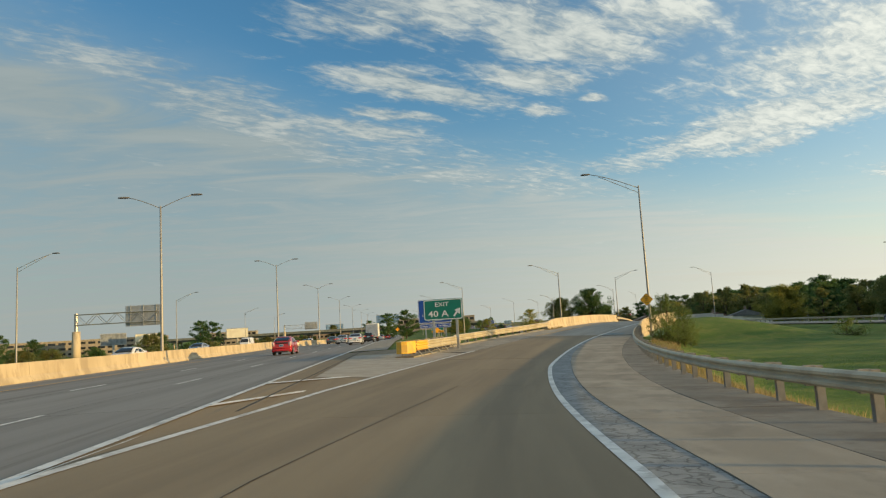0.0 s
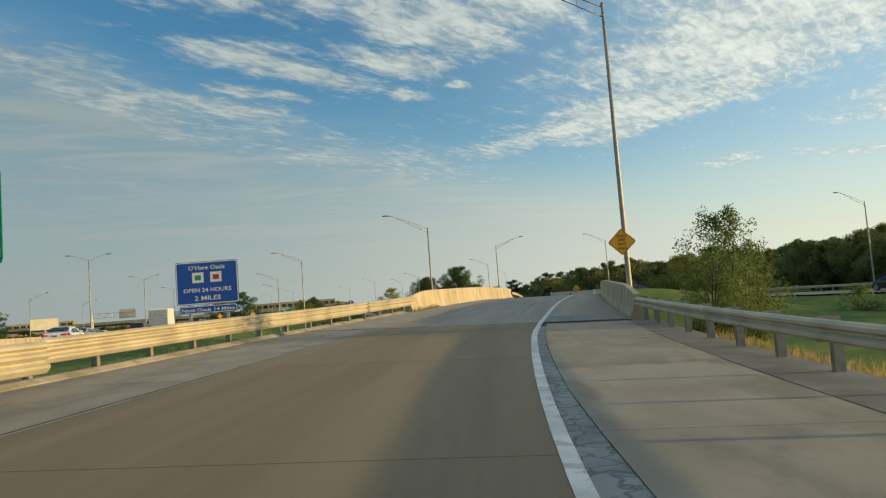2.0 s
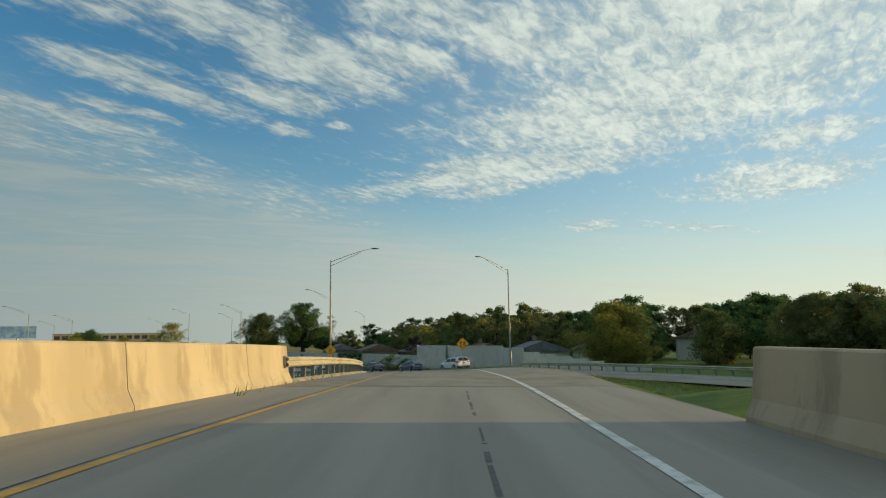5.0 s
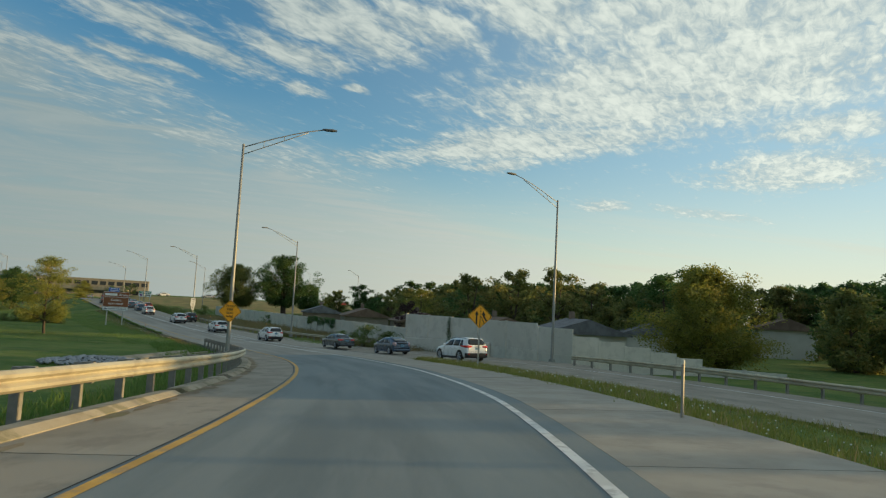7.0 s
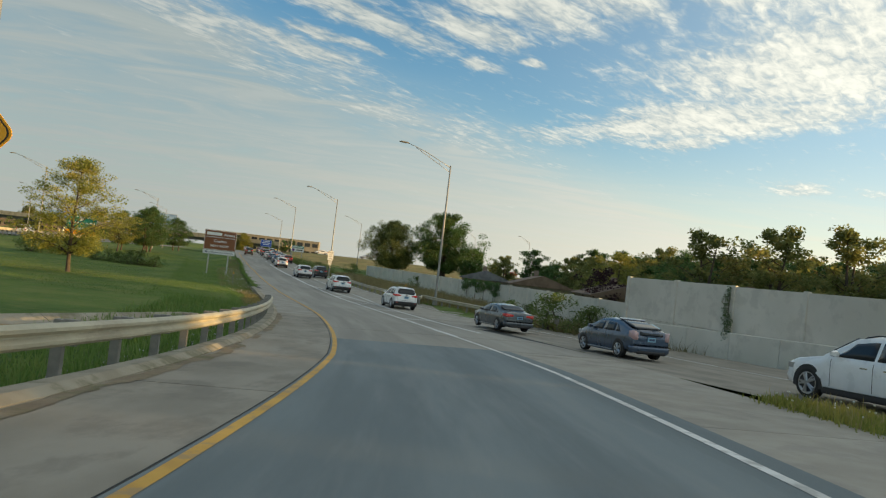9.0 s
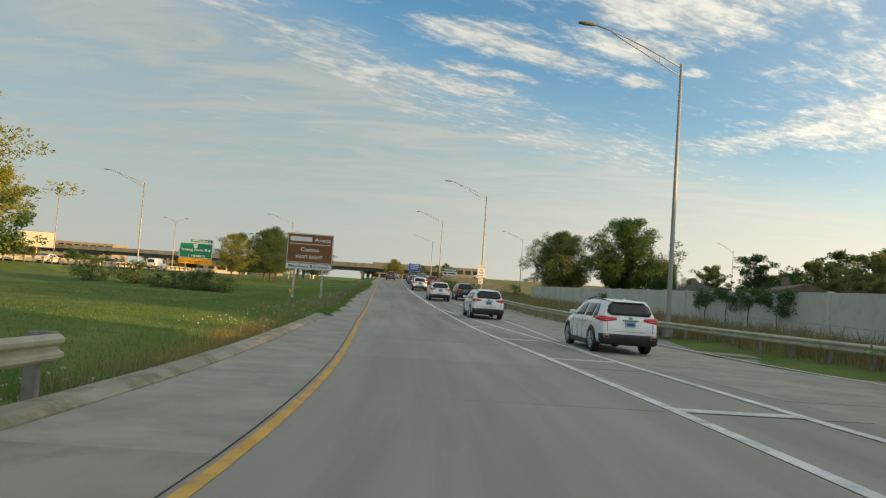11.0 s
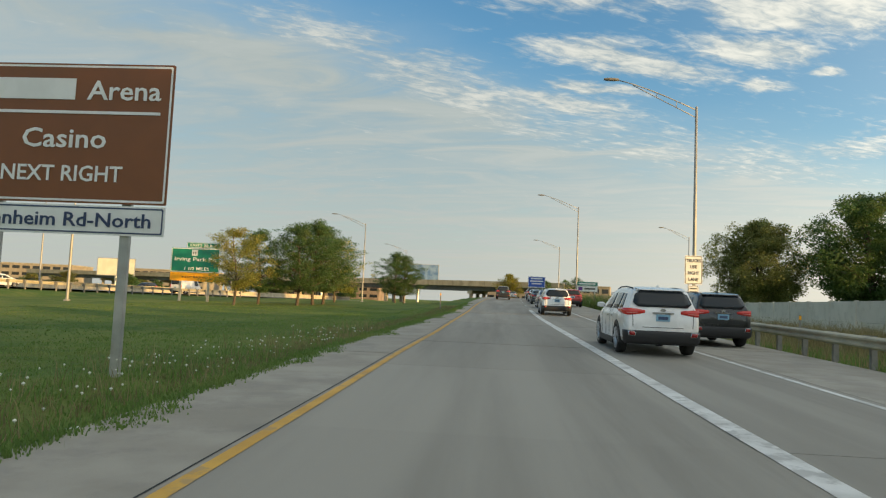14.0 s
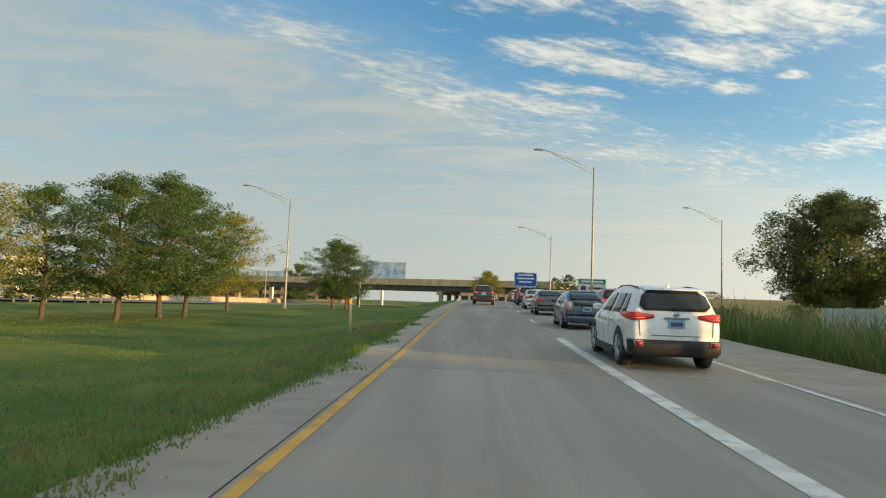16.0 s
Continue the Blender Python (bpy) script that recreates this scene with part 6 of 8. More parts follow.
# ---------------------------------------------------------------- grass, weeds and stones
def blades(name, label, spots, material, height, width=0.02, tufts=5, spread=0.12):
    """Upright tapering blades in tufts."""
    rng = np.random.default_rng(len(spots))
    q = np.repeat(np.array(spots, float), tufts, axis=0)
    n = len(q)
    a, h = rng.uniform(0, 2 * math.pi, n), height * q[:, 3] * rng.uniform(0.5, 1.25, n)
    foot = q[:, :3] + np.stack([rng.normal(0, spread, n), rng.normal(0, spread, n), np.full(n, -0.012)], 1)
    lean = np.stack([rng.normal(0, 0.3, n) * h, rng.normal(0, 0.3, n) * h, np.zeros(n)], 1)
    c = np.stack([np.cos(a), np.sin(a), np.zeros(n)], 1) * width
    up = np.stack([np.zeros(n), np.zeros(n), h], 1)
    mid = foot + lean * 0.4 + up * 0.6
    verts = np.stack([foot - c, foot + c, mid + c * 0.7, mid - c * 0.7, foot + lean + up], 1).reshape(-1, 3).tolist()
    faces = [f for b in range(0, 5 * n, 5) for f in ((b, b + 1, b + 2, b + 3), (b + 3, b + 2, b + 4))]
    ob = raw(name, verts, faces, material)
    return tagged(ob, label, "grass", kind="stuff")


def behind_rail(spots):
    """Keeps what grows on the far side of the long guard rail."""
    ys, xs = [p.y for p in rail_side], [p.x for p in rail_side]
    return [q for q in spots if q[0] > np.interp(q[1], ys, xs) + 0.3]


def scatter(count, s_a, s_b, n_a, n_b, k=(0.6, 1.2)):
    rng = np.random.default_rng(int(s_a * 7 + count))
    S, U = rng.uniform(s_a, s_b, count), rng.uniform(0, 1, count)
    out = []
    xy = []
    for s, u in zip(S, U):
        a = n_a if isinstance(n_a, (int, float)) else lerp_table(n_a, s)
        b = n_b if isinstance(n_b, (int, float)) else lerp_table(n_b, s)
        p = road(s, a + (b - a) * u)
        xy.append((p.x, p.y))
    xy = np.array(xy)
    z = sheet_height(xy[:, 0], xy[:, 1])
    return [(x, y, h, rng.uniform(*k)) for (x, y), h in zip(xy, z)]


blades("verge_grass", "uneven green grass and weeds along the road verge", scatter(17000, 203, 296, -11.5, shifted(LEFT_EDGE, -0.15)), BLADES, 0.06, 0.012, 5, 0.22)
blades("verge_weeds", "dry seeding grass along the kerb", scatter(2600, 203, 300, shifted(LEFT_EDGE, -1.9), shifted(LEFT_EDGE, -0.25)), DRY, 0.15, 0.008, 4, 0.1)
blades("verge_weeds", "tall dry seed heads along the kerb", scatter(420, 203, 221, shifted(LEFT_EDGE, -1.7), shifted(LEFT_EDGE, -0.5)), DRY, 0.42, 0.006, 4, 0.15)
blades("verge_weeds", "thin tall dry stalks in the grass beside the shoulder", scatter(520, 221, 268, shifted(LEFT_EDGE, -3.2), shifted(LEFT_EDGE, -0.4)), DRY, 0.42, 0.006, 4, 0.15)
# a sun patch on the kerb, given by the gold blade colour
blades("verge_weeds", "dry grass along the kerb, coloured gold as if sunlit", scatter(1300, 208, 218, shifted(LEFT_EDGE, -1.5), shifted(LEFT_EDGE, -0.25)), SUN_GOLD, 0.26, 0.006, 5, 0.12)
blades("verge_weeds", "tall green weeds at the edge of the shoulder", scatter(1600, 208, 256, shifted(LEFT_EDGE, -2.6), shifted(LEFT_EDGE, -0.5)), BLADES, 0.17, 0.010)
blades("meadow_grass", "long grass of the meadow between the roads", scatter(10000, 203, 310, -30, -11), BLADES, 0.055, 0.026, 4, 0.35)
blades("bank_grass", "long grass and weeds growing behind the guard rail", scatter(3500, 108, 205, -9.5, -4.9), BLADES, 0.4, 0.02)
blades("bank_grass", "sunlit dry grass behind the guard rail of the ramp", scatter(2600, -5, 62, 5.5, 7.4), DRY, 0.3, 0.014)
rng = np.random.default_rng(77)
spots = []
for i in range(8, 52):
    for _ in range(150):
        k, f, g = rng.integers(0, 4), rng.uniform(), rng.uniform()
        q = [Vector(STRIP_VERTS[5 * (i + di) + k + dk]) for di in (0, 1) for dk in (0, 1)]
        c = q[0].lerp(q[1], f).lerp(q[2].lerp(q[3], f), g)
        spots.append((c.x, c.y, c.z, rng.uniform(0.5, 1.3)))
blades("median_grass", "narrow strip of grass and yellow weeds between the roads", spots, YELLOW_BLADES, 0.17, 0.014, 6, 0.2)
blades("median_weeds", "dry yellow weeds between the two roads", spots[::9], DRY, 0.3, 0.010)
mfl = [s for s in spots[3::14]]
blades("wall_weeds", "brown dry weeds in front of the low wall", behind_rail(scatter(8500, 195, 300, 12.0, 20.0)), DRY, 0.85, 0.016, 5, 0.2)
blades("verge_grass", "green weeds behind the long guard rail", behind_rail(scatter(3500, 200, 300, 9.3, 13.5)), BLADES, 0.26, 0.012)
blades("verge_weeds", "dry brown weeds behind the long guard rail", behind_rail(scatter(2600, 200, 300, 9.5, 13.5)), DRY, 0.5, 0.010)
blades("mound_grass", "rough sunlit grass on the mound by the bridge", scatter(9000, 4, 66, 7.0, 30), BLADES, 0.06, 0.02, 5, 0.35)
blades("reeds", "tall green reeds with brown heads beside the shoulder", scatter(2600, 284, 322, 9.6, 13.5), BLADES, 1.5, 0.022, 5, 0.25)
blades("reed_heads", "dry brown heads above the green reeds", scatter(700, 284, 322, 9.8, 13.5), DRY, 1.8, 0.02, 4, 0.25)
rng = np.random.default_rng(58)
ragged = []
for s in rng.uniform(229, 302, 6500):
    reach = 0.12 + 0.3 * max(0.0, math.sin(s * 0.9) + math.sin(s * 2.3 + 1) * 0.7 + math.sin(s * 6.1) * 0.4)
    n = lerp_table(LEFT_EDGE, s) + rng.uniform(-0.4, 1) * reach
    q = road(s, n)
    ragged.append((q.x, q.y, q.z, rng.uniform(0.6, 1.2)))
blades("edge_grass", "grass creeping over the edge of the shoulder", ragged, BLADES, 0.07, 0.012, 4, 0.08)
blades("gore_weeds", "scruffy weeds under the guard rail at the gore", scatter(1500, 53, 76, -11.0, shifted(LEFT_EDGE, -0.2)), BLADES, 0.4, 0.018)
blades("joint_weeds", "weeds growing at the foot of the bridge barrier", [(*road(s, lerp_table(LB, s) + 0.12)[:], random.uniform(0.5, 1.3)) for s in [74 + 0.05 * i for i in range(120)] if math.sin(s * 5) > -0.2], DRY, 0.22, 0.012)

rng = np.random.default_rng(5)
fl = scatter(380, 212, 262, shifted(LEFT_EDGE, -2.6), shifted(LEFT_EDGE, -0.5)) + [(x, y, z - 0.1, k) for x, y, z, k in mfl]
verts, faces = [], []
for x, y, z, k in fl:
    h = 0.16 + 0.22 * k * rng.uniform(0.4, 1)
    r = 0.022 * k
    b = len(verts)
    verts += [(x + r * math.cos(q), y + r * math.sin(q), z + h) for q in np.linspace(0, 2 * math.pi, 5, endpoint=False)]
    verts += [(x, y, z + h + r * 0.8), (x, y, z + h - r * 1.2)]
    faces += [(b + q, b + (q + 1) % 5, b + 5) for q in range(5)] + [(b + (q + 1) % 5, b + q, b + 6) for q in range(5)]
tagged(raw("wild_flowers", verts, faces, FLOWER), "small white wild flowers among the verge weeds", "flowers", kind="stuff")


def stones(name, label, spots, size, material):
    rng = np.random.default_rng(len(spots) + 3)
    verts, faces = [], []
    ico = [(0, 0, 1), (0.9, 0, 0.3), (0.28, 0.85, 0.3), (-0.72, 0.53, 0.3), (-0.72, -0.53, 0.3), (0.28, -0.85, 0.3), (0, 0, -0.6)]
    tri = [(0, 1, 2), (0, 2, 3), (0, 3, 4), (0, 4, 5), (0, 5, 1), (6, 2, 1), (6, 3, 2), (6, 4, 3), (6, 5, 4), (6, 1, 5)]
    for x, y, z, k in spots:
        b, s, a = len(verts), size * k * rng.uniform(0.4, 1.3), rng.uniform(0, 6.28)
        for px, py, pz in ico:
            j = rng.uniform(0.75, 1.25)
            verts.append((x + s * j * (px * math.cos(a) - py * math.sin(a)), y + s * j * (px * math.sin(a) + py * math.cos(a)), z + s * 0.7 * j * pz))
        faces += [(b + p, b + q, b + r) for p, q, r in tri]
    return tagged(raw(name, verts, faces, material), label, "stones", kind="stuff")


def lump(name, label, category, x, y, size, flat, seed, material):
    """An uneven rounded body lying on the ground."""
    rng = np.random.default_rng(seed)
    ob = thing(name, pose(x, y, float(sheet_height(np.array([x]), np.array([y]))[0]), 0, 0, rng.uniform(0, 360)), label, category)
    bm = bmesh.new()
    bmesh.ops.create_icosphere(bm, subdivisions=3, radius=1.0)
    d = rng.normal(size=(7, 3))
    for v in bm.verts:
        c = np.array(v.co)
        k = 1 + 0.09 * sum(math.sin(3.1 * float(c @ q)) for q in d) / 1.6
        v.co = Vector((c[0] * size * 1.25 * k, c[1] * size * 0.8 * k, max(c[2] * size * flat * k, -0.03) + 0.02))
    part("body", bm, material, ob, smooth=True)


lump("plastic_bag", "crumpled white plastic bag lying in the verge grass", "litter", 33.9, 236.8, 0.13, 0.75, 5, FLOWER)
lump("rock", "pale grey stone at the edge of the shoulder", "rock", 32.0, 248.9, 0.10, 0.6, 8, GRAVEL)
lump("rock", "pale grey stone at the edge of the shoulder", "rock", 32.5, 247.6, 0.07, 0.6, 9, GRAVEL)
post_z = land(47.4, 133.4) - 0.1
marker = thing("marker_post", pose(47.4, 133.4, post_z, 0, 0, 24), "slim weathered marker post with a pale cap in the grass strip", "post")
bm = bmesh.new()
box(bm, -0.03, 0.03, -0.025, 0.025, 0, 4.3 - post_z, 0.008)
part("shaft", bm, POLE, marker)
bm = bmesh.new()
box(bm, -0.038, 0.038, -0.032, 0.032, 4.301 - post_z, 4.39 - post_z, 0.012)
part("cap", bm, FLOWER, marker, "pale reflective cap")
stones("gravel_bed", "pale gravel and stones under the guard rail", scatter(1500, -5, 60, 4.9, 6.6), 0.06, GRAVEL)
rng = np.random.default_rng(91)
heap = []
for _ in range(520):
    a, q = rng.uniform(0, 2 * math.pi), rng.uniform(0, 1) ** 0.5
    x, y = 33.6 + 2.6 * q * math.cos(a) + 1.0 * q * math.sin(a), 171.2 + 3.2 * q * math.sin(a)
    heap.append((x, y, land(x, y) + 0.10 + 0.28 * (1 - q), rng.uniform(0.6, 1.2)))
stones("riprap", "heap of grey broken rock at the mouth of the drainage channel", heap, 0.20, RIPRAP)
channel = tagged(new("drainage_channel"), "shallow grey concrete drainage channel in the grass", "drain", kind="structure")
a, b = Vector((35.6, 172.6, 0)), Vector((40.4, 183.0, 0))
d = (b - a).normalized()
n = Vector((d.y, -d.x, 0))
for i in range(7):
    rows = []
    for t in (i / 7 + 0.001, (i + 1) / 7 - 0.001):
        c = a.lerp(b, t)
        z = land(c.x, c.y)
        rows.append([Vector((c.x, c.y, z)) + n * o + Vector((0, 0, h)) for o, h in ((-1.0, -0.2), (-1.0, 0.30), (-0.86, 0.31), (-0.4, 0.10), (0.4, 0.10), (0.86, 0.31), (1.0, 0.30), (1.0, -0.2))])
    bm = bmesh.new()
    loft(bm, rows)
    part("channel_length", bm, KERB, channel)
stones("gravel_edge", "loose gravel along the shoulder edge", scatter(1300, 195, 290, shifted(LEFT_EDGE, -0.5), shifted(LEFT_EDGE, 0.5)), 0.03, GRAVEL)
stones("gravel_bed", "pale gravel around the end of the guard rail", scatter(700, 160, 206, -6.2, -4.5), 0.07, GRAVEL)

# broken kerbs along the left edge
kerbs = tagged(new("kerb"), "low broken concrete kerb along the shoulder", "kerb", kind="structure")
for a, b in ((45, 60), (60, 74), (114, 130), (130, 145), (145.6, 152), (153, 159), (160, 171), (171, 186), (186, 200), (200, 213), (213, 227.6)):
    bm = bmesh.new()
    rows = []
    n = max(2, int((b - a) / 2))
    for i in range(n + 1):
        s = a + (b - a) * i / n
        e = lerp_table(LEFT_EDGE, s)
        rows.append([road(s, e + q, h) for q, h in ((-0.42, -0.2), (-0.42, 0.08), (-0.1, 0.10), (0.06, 0.02), (0.08, -0.2))])
    loft(bm, rows)
    part("kerb_length", bm, KERB, kerbs)
p = road(227.9, -4.0)
ob = thing("drain_inlet", pose(p.x, p.y, p.z, 0, 0, heading(228)), "dark iron drain inlet at the end of the kerb", "drain")
bm = bmesh.new()
loft(bm, [[(x, -0.22, -0.02), (x, 0.2, -0.02), (x, 0.16, 0.07 - 0.12 * abs(x)), (x, -0.12, 0.09 - 0.12 * abs(x))] for x in (-0.32, -0.15, 0.1, 0.3)])
part("hood", bm, JOINT, ob)
for i in range(5):
    bm = bmesh.new()
    box(bm, -0.4, 0.4, -0.75 + i * 0.09, -0.71 + i * 0.09, -0.02, 0.03)
    part("grate_bar", bm, POST, ob)

# slender marker posts in the verge
for s, n in ((230.0, -6.1), (238, 13.0), (266, 11.8), (292, -4.2)):
    p = road(s, n)
    ob = thing("marker_post", pose(p.x, p.y, land(p.x, p.y) - 0.1, 2, 0, heading(s)), "thin weathered marker post in the grass", "post")
    bm = bmesh.new()
    box(bm, -0.04, 0.04, -0.012, 0.012, 0, 1.4, 0.004)
    part("stake", bm, POST, ob)
    bm = bmesh.new()
    box(bm, -0.045, 0.045, -0.018, -0.013, 1.22, 1.37)
    part("reflector", bm, YELLOW_SIGN, ob)

# dirt that has gathered on the shoulder
rng = np.random.default_rng(31)
verts, faces = [], []
for i in range(150):
    s = rng.uniform(131, 199)
    w = rng.uniform(0.08, 0.36)
    e = lerp_table(LEFT_EDGE, s) + rng.uniform(0.05, 0.3)
    c, ln = len(verts), rng.uniform(0.3, 1.3)
    n = 12
    for k in range(n):
        a, j = 2 * math.pi * k / n, rng.uniform(0.55, 1.1)
        q = road(s + ln * j * math.sin(a), e + w * 0.5 * j * math.cos(a), 0.0068 + 0.00001 * (i % 50))
        verts.append(tuple(q))
    faces.append(tuple(range(c, c + n)))
tagged(raw("shoulder_dirt", verts, faces, DIRT), "patches of brown dirt gathered along the shoulder", "dirt", kind="stuff")


# ---------------------------------------------------------------- cars
TYRE = surface("tyre_rubber", (0.012, 0.012, 0.012), (0.03, 0.03, 0.03), 0.85, 6, 60, 0.2, coord="obj")
RIM = surface("wheel_rim_alloy", (0.35, 0.35, 0.36), (0.55, 0.55, 0.56), 0.35, 4, 30, 0.03, 0.85, coord="obj")
GLASS = glass("tinted_car_glass")
RED_LAMP = plain("tail_lamp_red", (0.48, 0.022, 0.014), 0.18, emit=0.06, coat=0.6)
DARK_TRIM = plain("dark_plastic_trim", (0.02, 0.02, 0.022), 0.55)
PLATE = plain("number_plate", (0.25, 0.45, 0.60), 0.4)
PLATE_INK = plain("number_plate_ink", (0.05, 0.08, 0.16), 0.5)
LAMP_CLEAR = plain("tail_lamp_pink_lens", (0.62, 0.18, 0.16), 0.15, coat=0.6)
LAMP_PALE = plain("tail_lamp_pale_lens", (0.55, 0.36, 0.36), 0.12, coat=0.8)
RED_DARK = plain("reflector_red", (0.30, 0.012, 0.012), 0.25)
CHROME = plain("chrome_trim", (0.55, 0.55, 0.56), 0.2, 0.9)


# profiles along the car from its tail, in metres: how high its top stands; then where the side windows lie
CAR_TOPS = {
    "suv": [(0, 0.86), (0.015, 1.0), (0.045, 1.12), (0.10, 1.235), (0.33, 1.60), (0.41, 1.665), (0.62, 1.70), (1.3, 1.73), (2.2, 1.715), (2.7, 1.64), (3.52, 1.12), (3.8, 1.075), (4.3, 1.0), (4.66, 0.88), (4.82, 0.72), (4.89, 0.56)],
    "hatch": [(0, 0.78), (0.02, 0.96), (0.05, 1.06), (0.12, 1.12), (0.30, 1.18), (0.8, 1.33), (1.4, 1.45), (2.0, 1.49), (2.5, 1.45), (3.55, 0.98), (3.9, 0.90), (4.2, 0.80), (4.38, 0.66), (4.46, 0.50)],
    "sedan": [(0, 0.76), (0.02, 0.92), (0.06, 1.0), (0.14, 1.045), (0.72, 1.09), (1.0, 1.20), (1.45, 1.39), (2.05, 1.46), (2.6, 1.435), (3.0, 1.33), (3.75, 0.98), (4.3, 0.90), (4.62, 0.78), (4.78, 0.64), (4.85, 0.50)],
    "van": [(0, 0.9), (0.01, 1.5), (0.04, 2.1), (0.10, 2.24), (0.4, 2.3), (2.2, 2.31), (4.1, 2.26), (4.45, 2.05), (5.0, 1.36), (5.3, 1.18), (5.5, 0.85), (5.6, 0.6)],
}
CAR_BELT = {"suv": 1.09, "hatch": 0.95, "sedan": 0.93, "van": 1.22}
CAR_PLAN = [(0, 0.84), (0.006, 0.885), (0.018, 0.925), (0.04, 0.95), (0.09, 0.975), (0.17, 0.995), (0.3, 1.0), (0.7, 1.0), (0.82, 0.985), (0.9, 0.94), (0.95, 0.87), (0.985, 0.76), (1.0, 0.62)]
CAR_SIDE_GLASS = {   # low rear, low front, top rear, top front
    "suv": [(0.62, 1.06, 0.80, 1.06), (1.14, 1.98, 1.14, 1.96), (2.06, 3.28, 2.06, 2.66)],
    "hatch": [(0.86, 1.22, 1.16, 1.26), (1.30, 2.08, 1.34, 2.06), (2.16, 3.24, 2.16, 2.52)],
    "sedan": [(1.02, 1.26, 1.22, 1.32), (1.34, 2.16, 1.40, 2.14), (2.24, 3.36, 2.24, 2.74)],
    "van": [(3.55, 4.72, 3.55, 4.36)],
}


def car_proto(label, L, W, H, paint, style, category="car"):
    """A car with its nose along +y: one moulded shell, windows set on it, wheels, lamps, bumpers, trim and plate."""
    ob = thing({"suv": "suv", "hatch": "hatchback", "sedan": "sedan", "van": "van"}[style], pose(0, 0, -80), label, category, "cars on the roads")
    hw, y0, tops = W / 2, -L / 2, CAR_TOPS[style]
    kl, kh = L / tops[-1][0], H / max(z for _, z in tops)
    tops = [(d * kl, z * kh) for d, z in tops]
    belt = CAR_BELT[style] * kh
    tumble = 0.2 if style == "van" else 0.40

    def top(d):
        return lerp_table(tops, d)

    def wide(d):
        return hw * lerp_table(CAR_PLAN, d / L)

    def rear_at(z):
        """How far in front of the tail the rear slope stands at height z."""
        for (da, za), (db, zb) in zip(tops, tops[1:]):
            if za <= z <= zb:
                return da + (db - da) * (z - za) / (zb - za)
        return 0.0

    def nose_at(z):
        """How far from the tail the windscreen stands at height z."""
        for (da, za), (db, zb) in zip(tops[::-1], tops[-2::-1]):
            if za <= z <= zb:
                return da + (db - da) * (z - za) / (zb - za)
        return L

    def flank(d, z):
        """Half width of the shell at d from the tail and height z."""
        shoulder = min(belt, top(d) - 0.10)
        w = wide(d)
        return w * 0.945 - tumble * (z - shoulder) if z > shoulder else w * 0.99

    marks_d = sorted({round(d, 3) for d, _ in tops} | {round(f * L, 3) for f, _ in CAR_PLAN} | {round(L * i / 26, 3) for i in range(27)})
    rows = []
    for d in marks_d:
        w, zt = wide(d), top(d)
        zb = 0.24 + 0.20 * max(0, 1 - d / (0.16 * L)) + 0.10 * max(0, (d / L - 0.84) / 0.16)
        zs = min(belt, zt - 0.10)
        r = min(0.15, (zt - zs) * 0.5)
        xs = flank(d, zt - r)
        half = [(0, zb), (w * 0.80, zb), (w * 0.95, zb + 0.04), (w * 0.992, zb + 0.16), (w, zb * 0.45 + zs * 0.55), (w * 0.995, zs - 0.14), (w * 0.975, zs - 0.05), (w * 0.952, zs - 0.005),
                (flank(d, zs + (zt - zs - r) * 0.5 + 0.001), zs + (zt - zs - r) * 0.5), (xs, zt - r), (xs - 0.3 * r, zt - 0.32 * r), (xs - r, zt - 0.02), (xs * 0.5, zt + 0.012), (0, zt + 0.02)]
        rows.append([(x, y0 + d, z) for x, z in half] + [(-x, y0 + d, z) for x, z in half[-2:0:-1]])
    bm = bmesh.new()
    loft(bm, rows)
    part("body", bm, paint, ob, smooth=True)

    def patch(name, grid, material, parent=ob, lab="", depth=0.012, push=(0, 0, 0)):
        """A thin shell over a grid of points, thickened inwards along push."""
        bm = bmesh.new()
        v = [[bm.verts.new(p) for p in row] for row in grid]
        u = [[bm.verts.new(Vector(p) + Vector(push) * depth) for p in row] for row in grid]
        nr, nc = len(grid), len(grid[0])
        for i in range(nr - 1):
            for j in range(nc - 1):
                bm.faces.new((v[i][j], v[i][j + 1], v[i + 1][j + 1], v[i + 1][j]))
        rim = [(0, j) for j in range(nc)] + [(i, nc - 1) for i in range(1, nr)] + [(nr - 1, j) for j in range(nc - 2, -1, -1)] + [(i, 0) for i in range(nr - 2, 0, -1)]
        for (i, j), (k, m) in zip(rim, rim[1:] + rim[:1]):
            bm.faces.new((v[i][j], u[i][j], u[k][m], v[k][m]))
        bmesh.ops.recalc_face_normals(bm, faces=bm.faces)
        return part(name, bm, material, parent, lab, smooth=True)

    # windows
    roof_z = top(L * 0.42)
    for sx in (-1, 1):
        for lo_r, lo_f, hi_r, hi_f in CAR_SIDE_GLASS[style]:
            grid = []
            for i in range(4):
                q = i / 3
                line = []
                for j in range(6):
                    d = ((lo_r + (hi_r - lo_r) * q) * (5 - j) + (lo_f + (hi_f - lo_f) * q) * j) / 5 * kl
                    z = (belt + 0.035) * (1 - q) + (min(roof_z, top(d)) - 0.16) * q
                    line.append((sx * (flank(d, z) + 0.006), y0 + d, z))
                grid.append(line)
            patch("side_window", grid, GLASS, push=(-sx, 0, 0))
    z_lo, z_hi = {"suv": (1.19, 1.60), "hatch": (1.135, 1.42), "sedan": (1.115, 1.375), "van": (1.35, 2.0)}[style]
    grid = []
    for i in range(5):
        z = (z_lo + (z_hi - z_lo) * i / 4) * kh
        d = rear_at(z)
        x = flank(d + 0.05, z) - 0.065
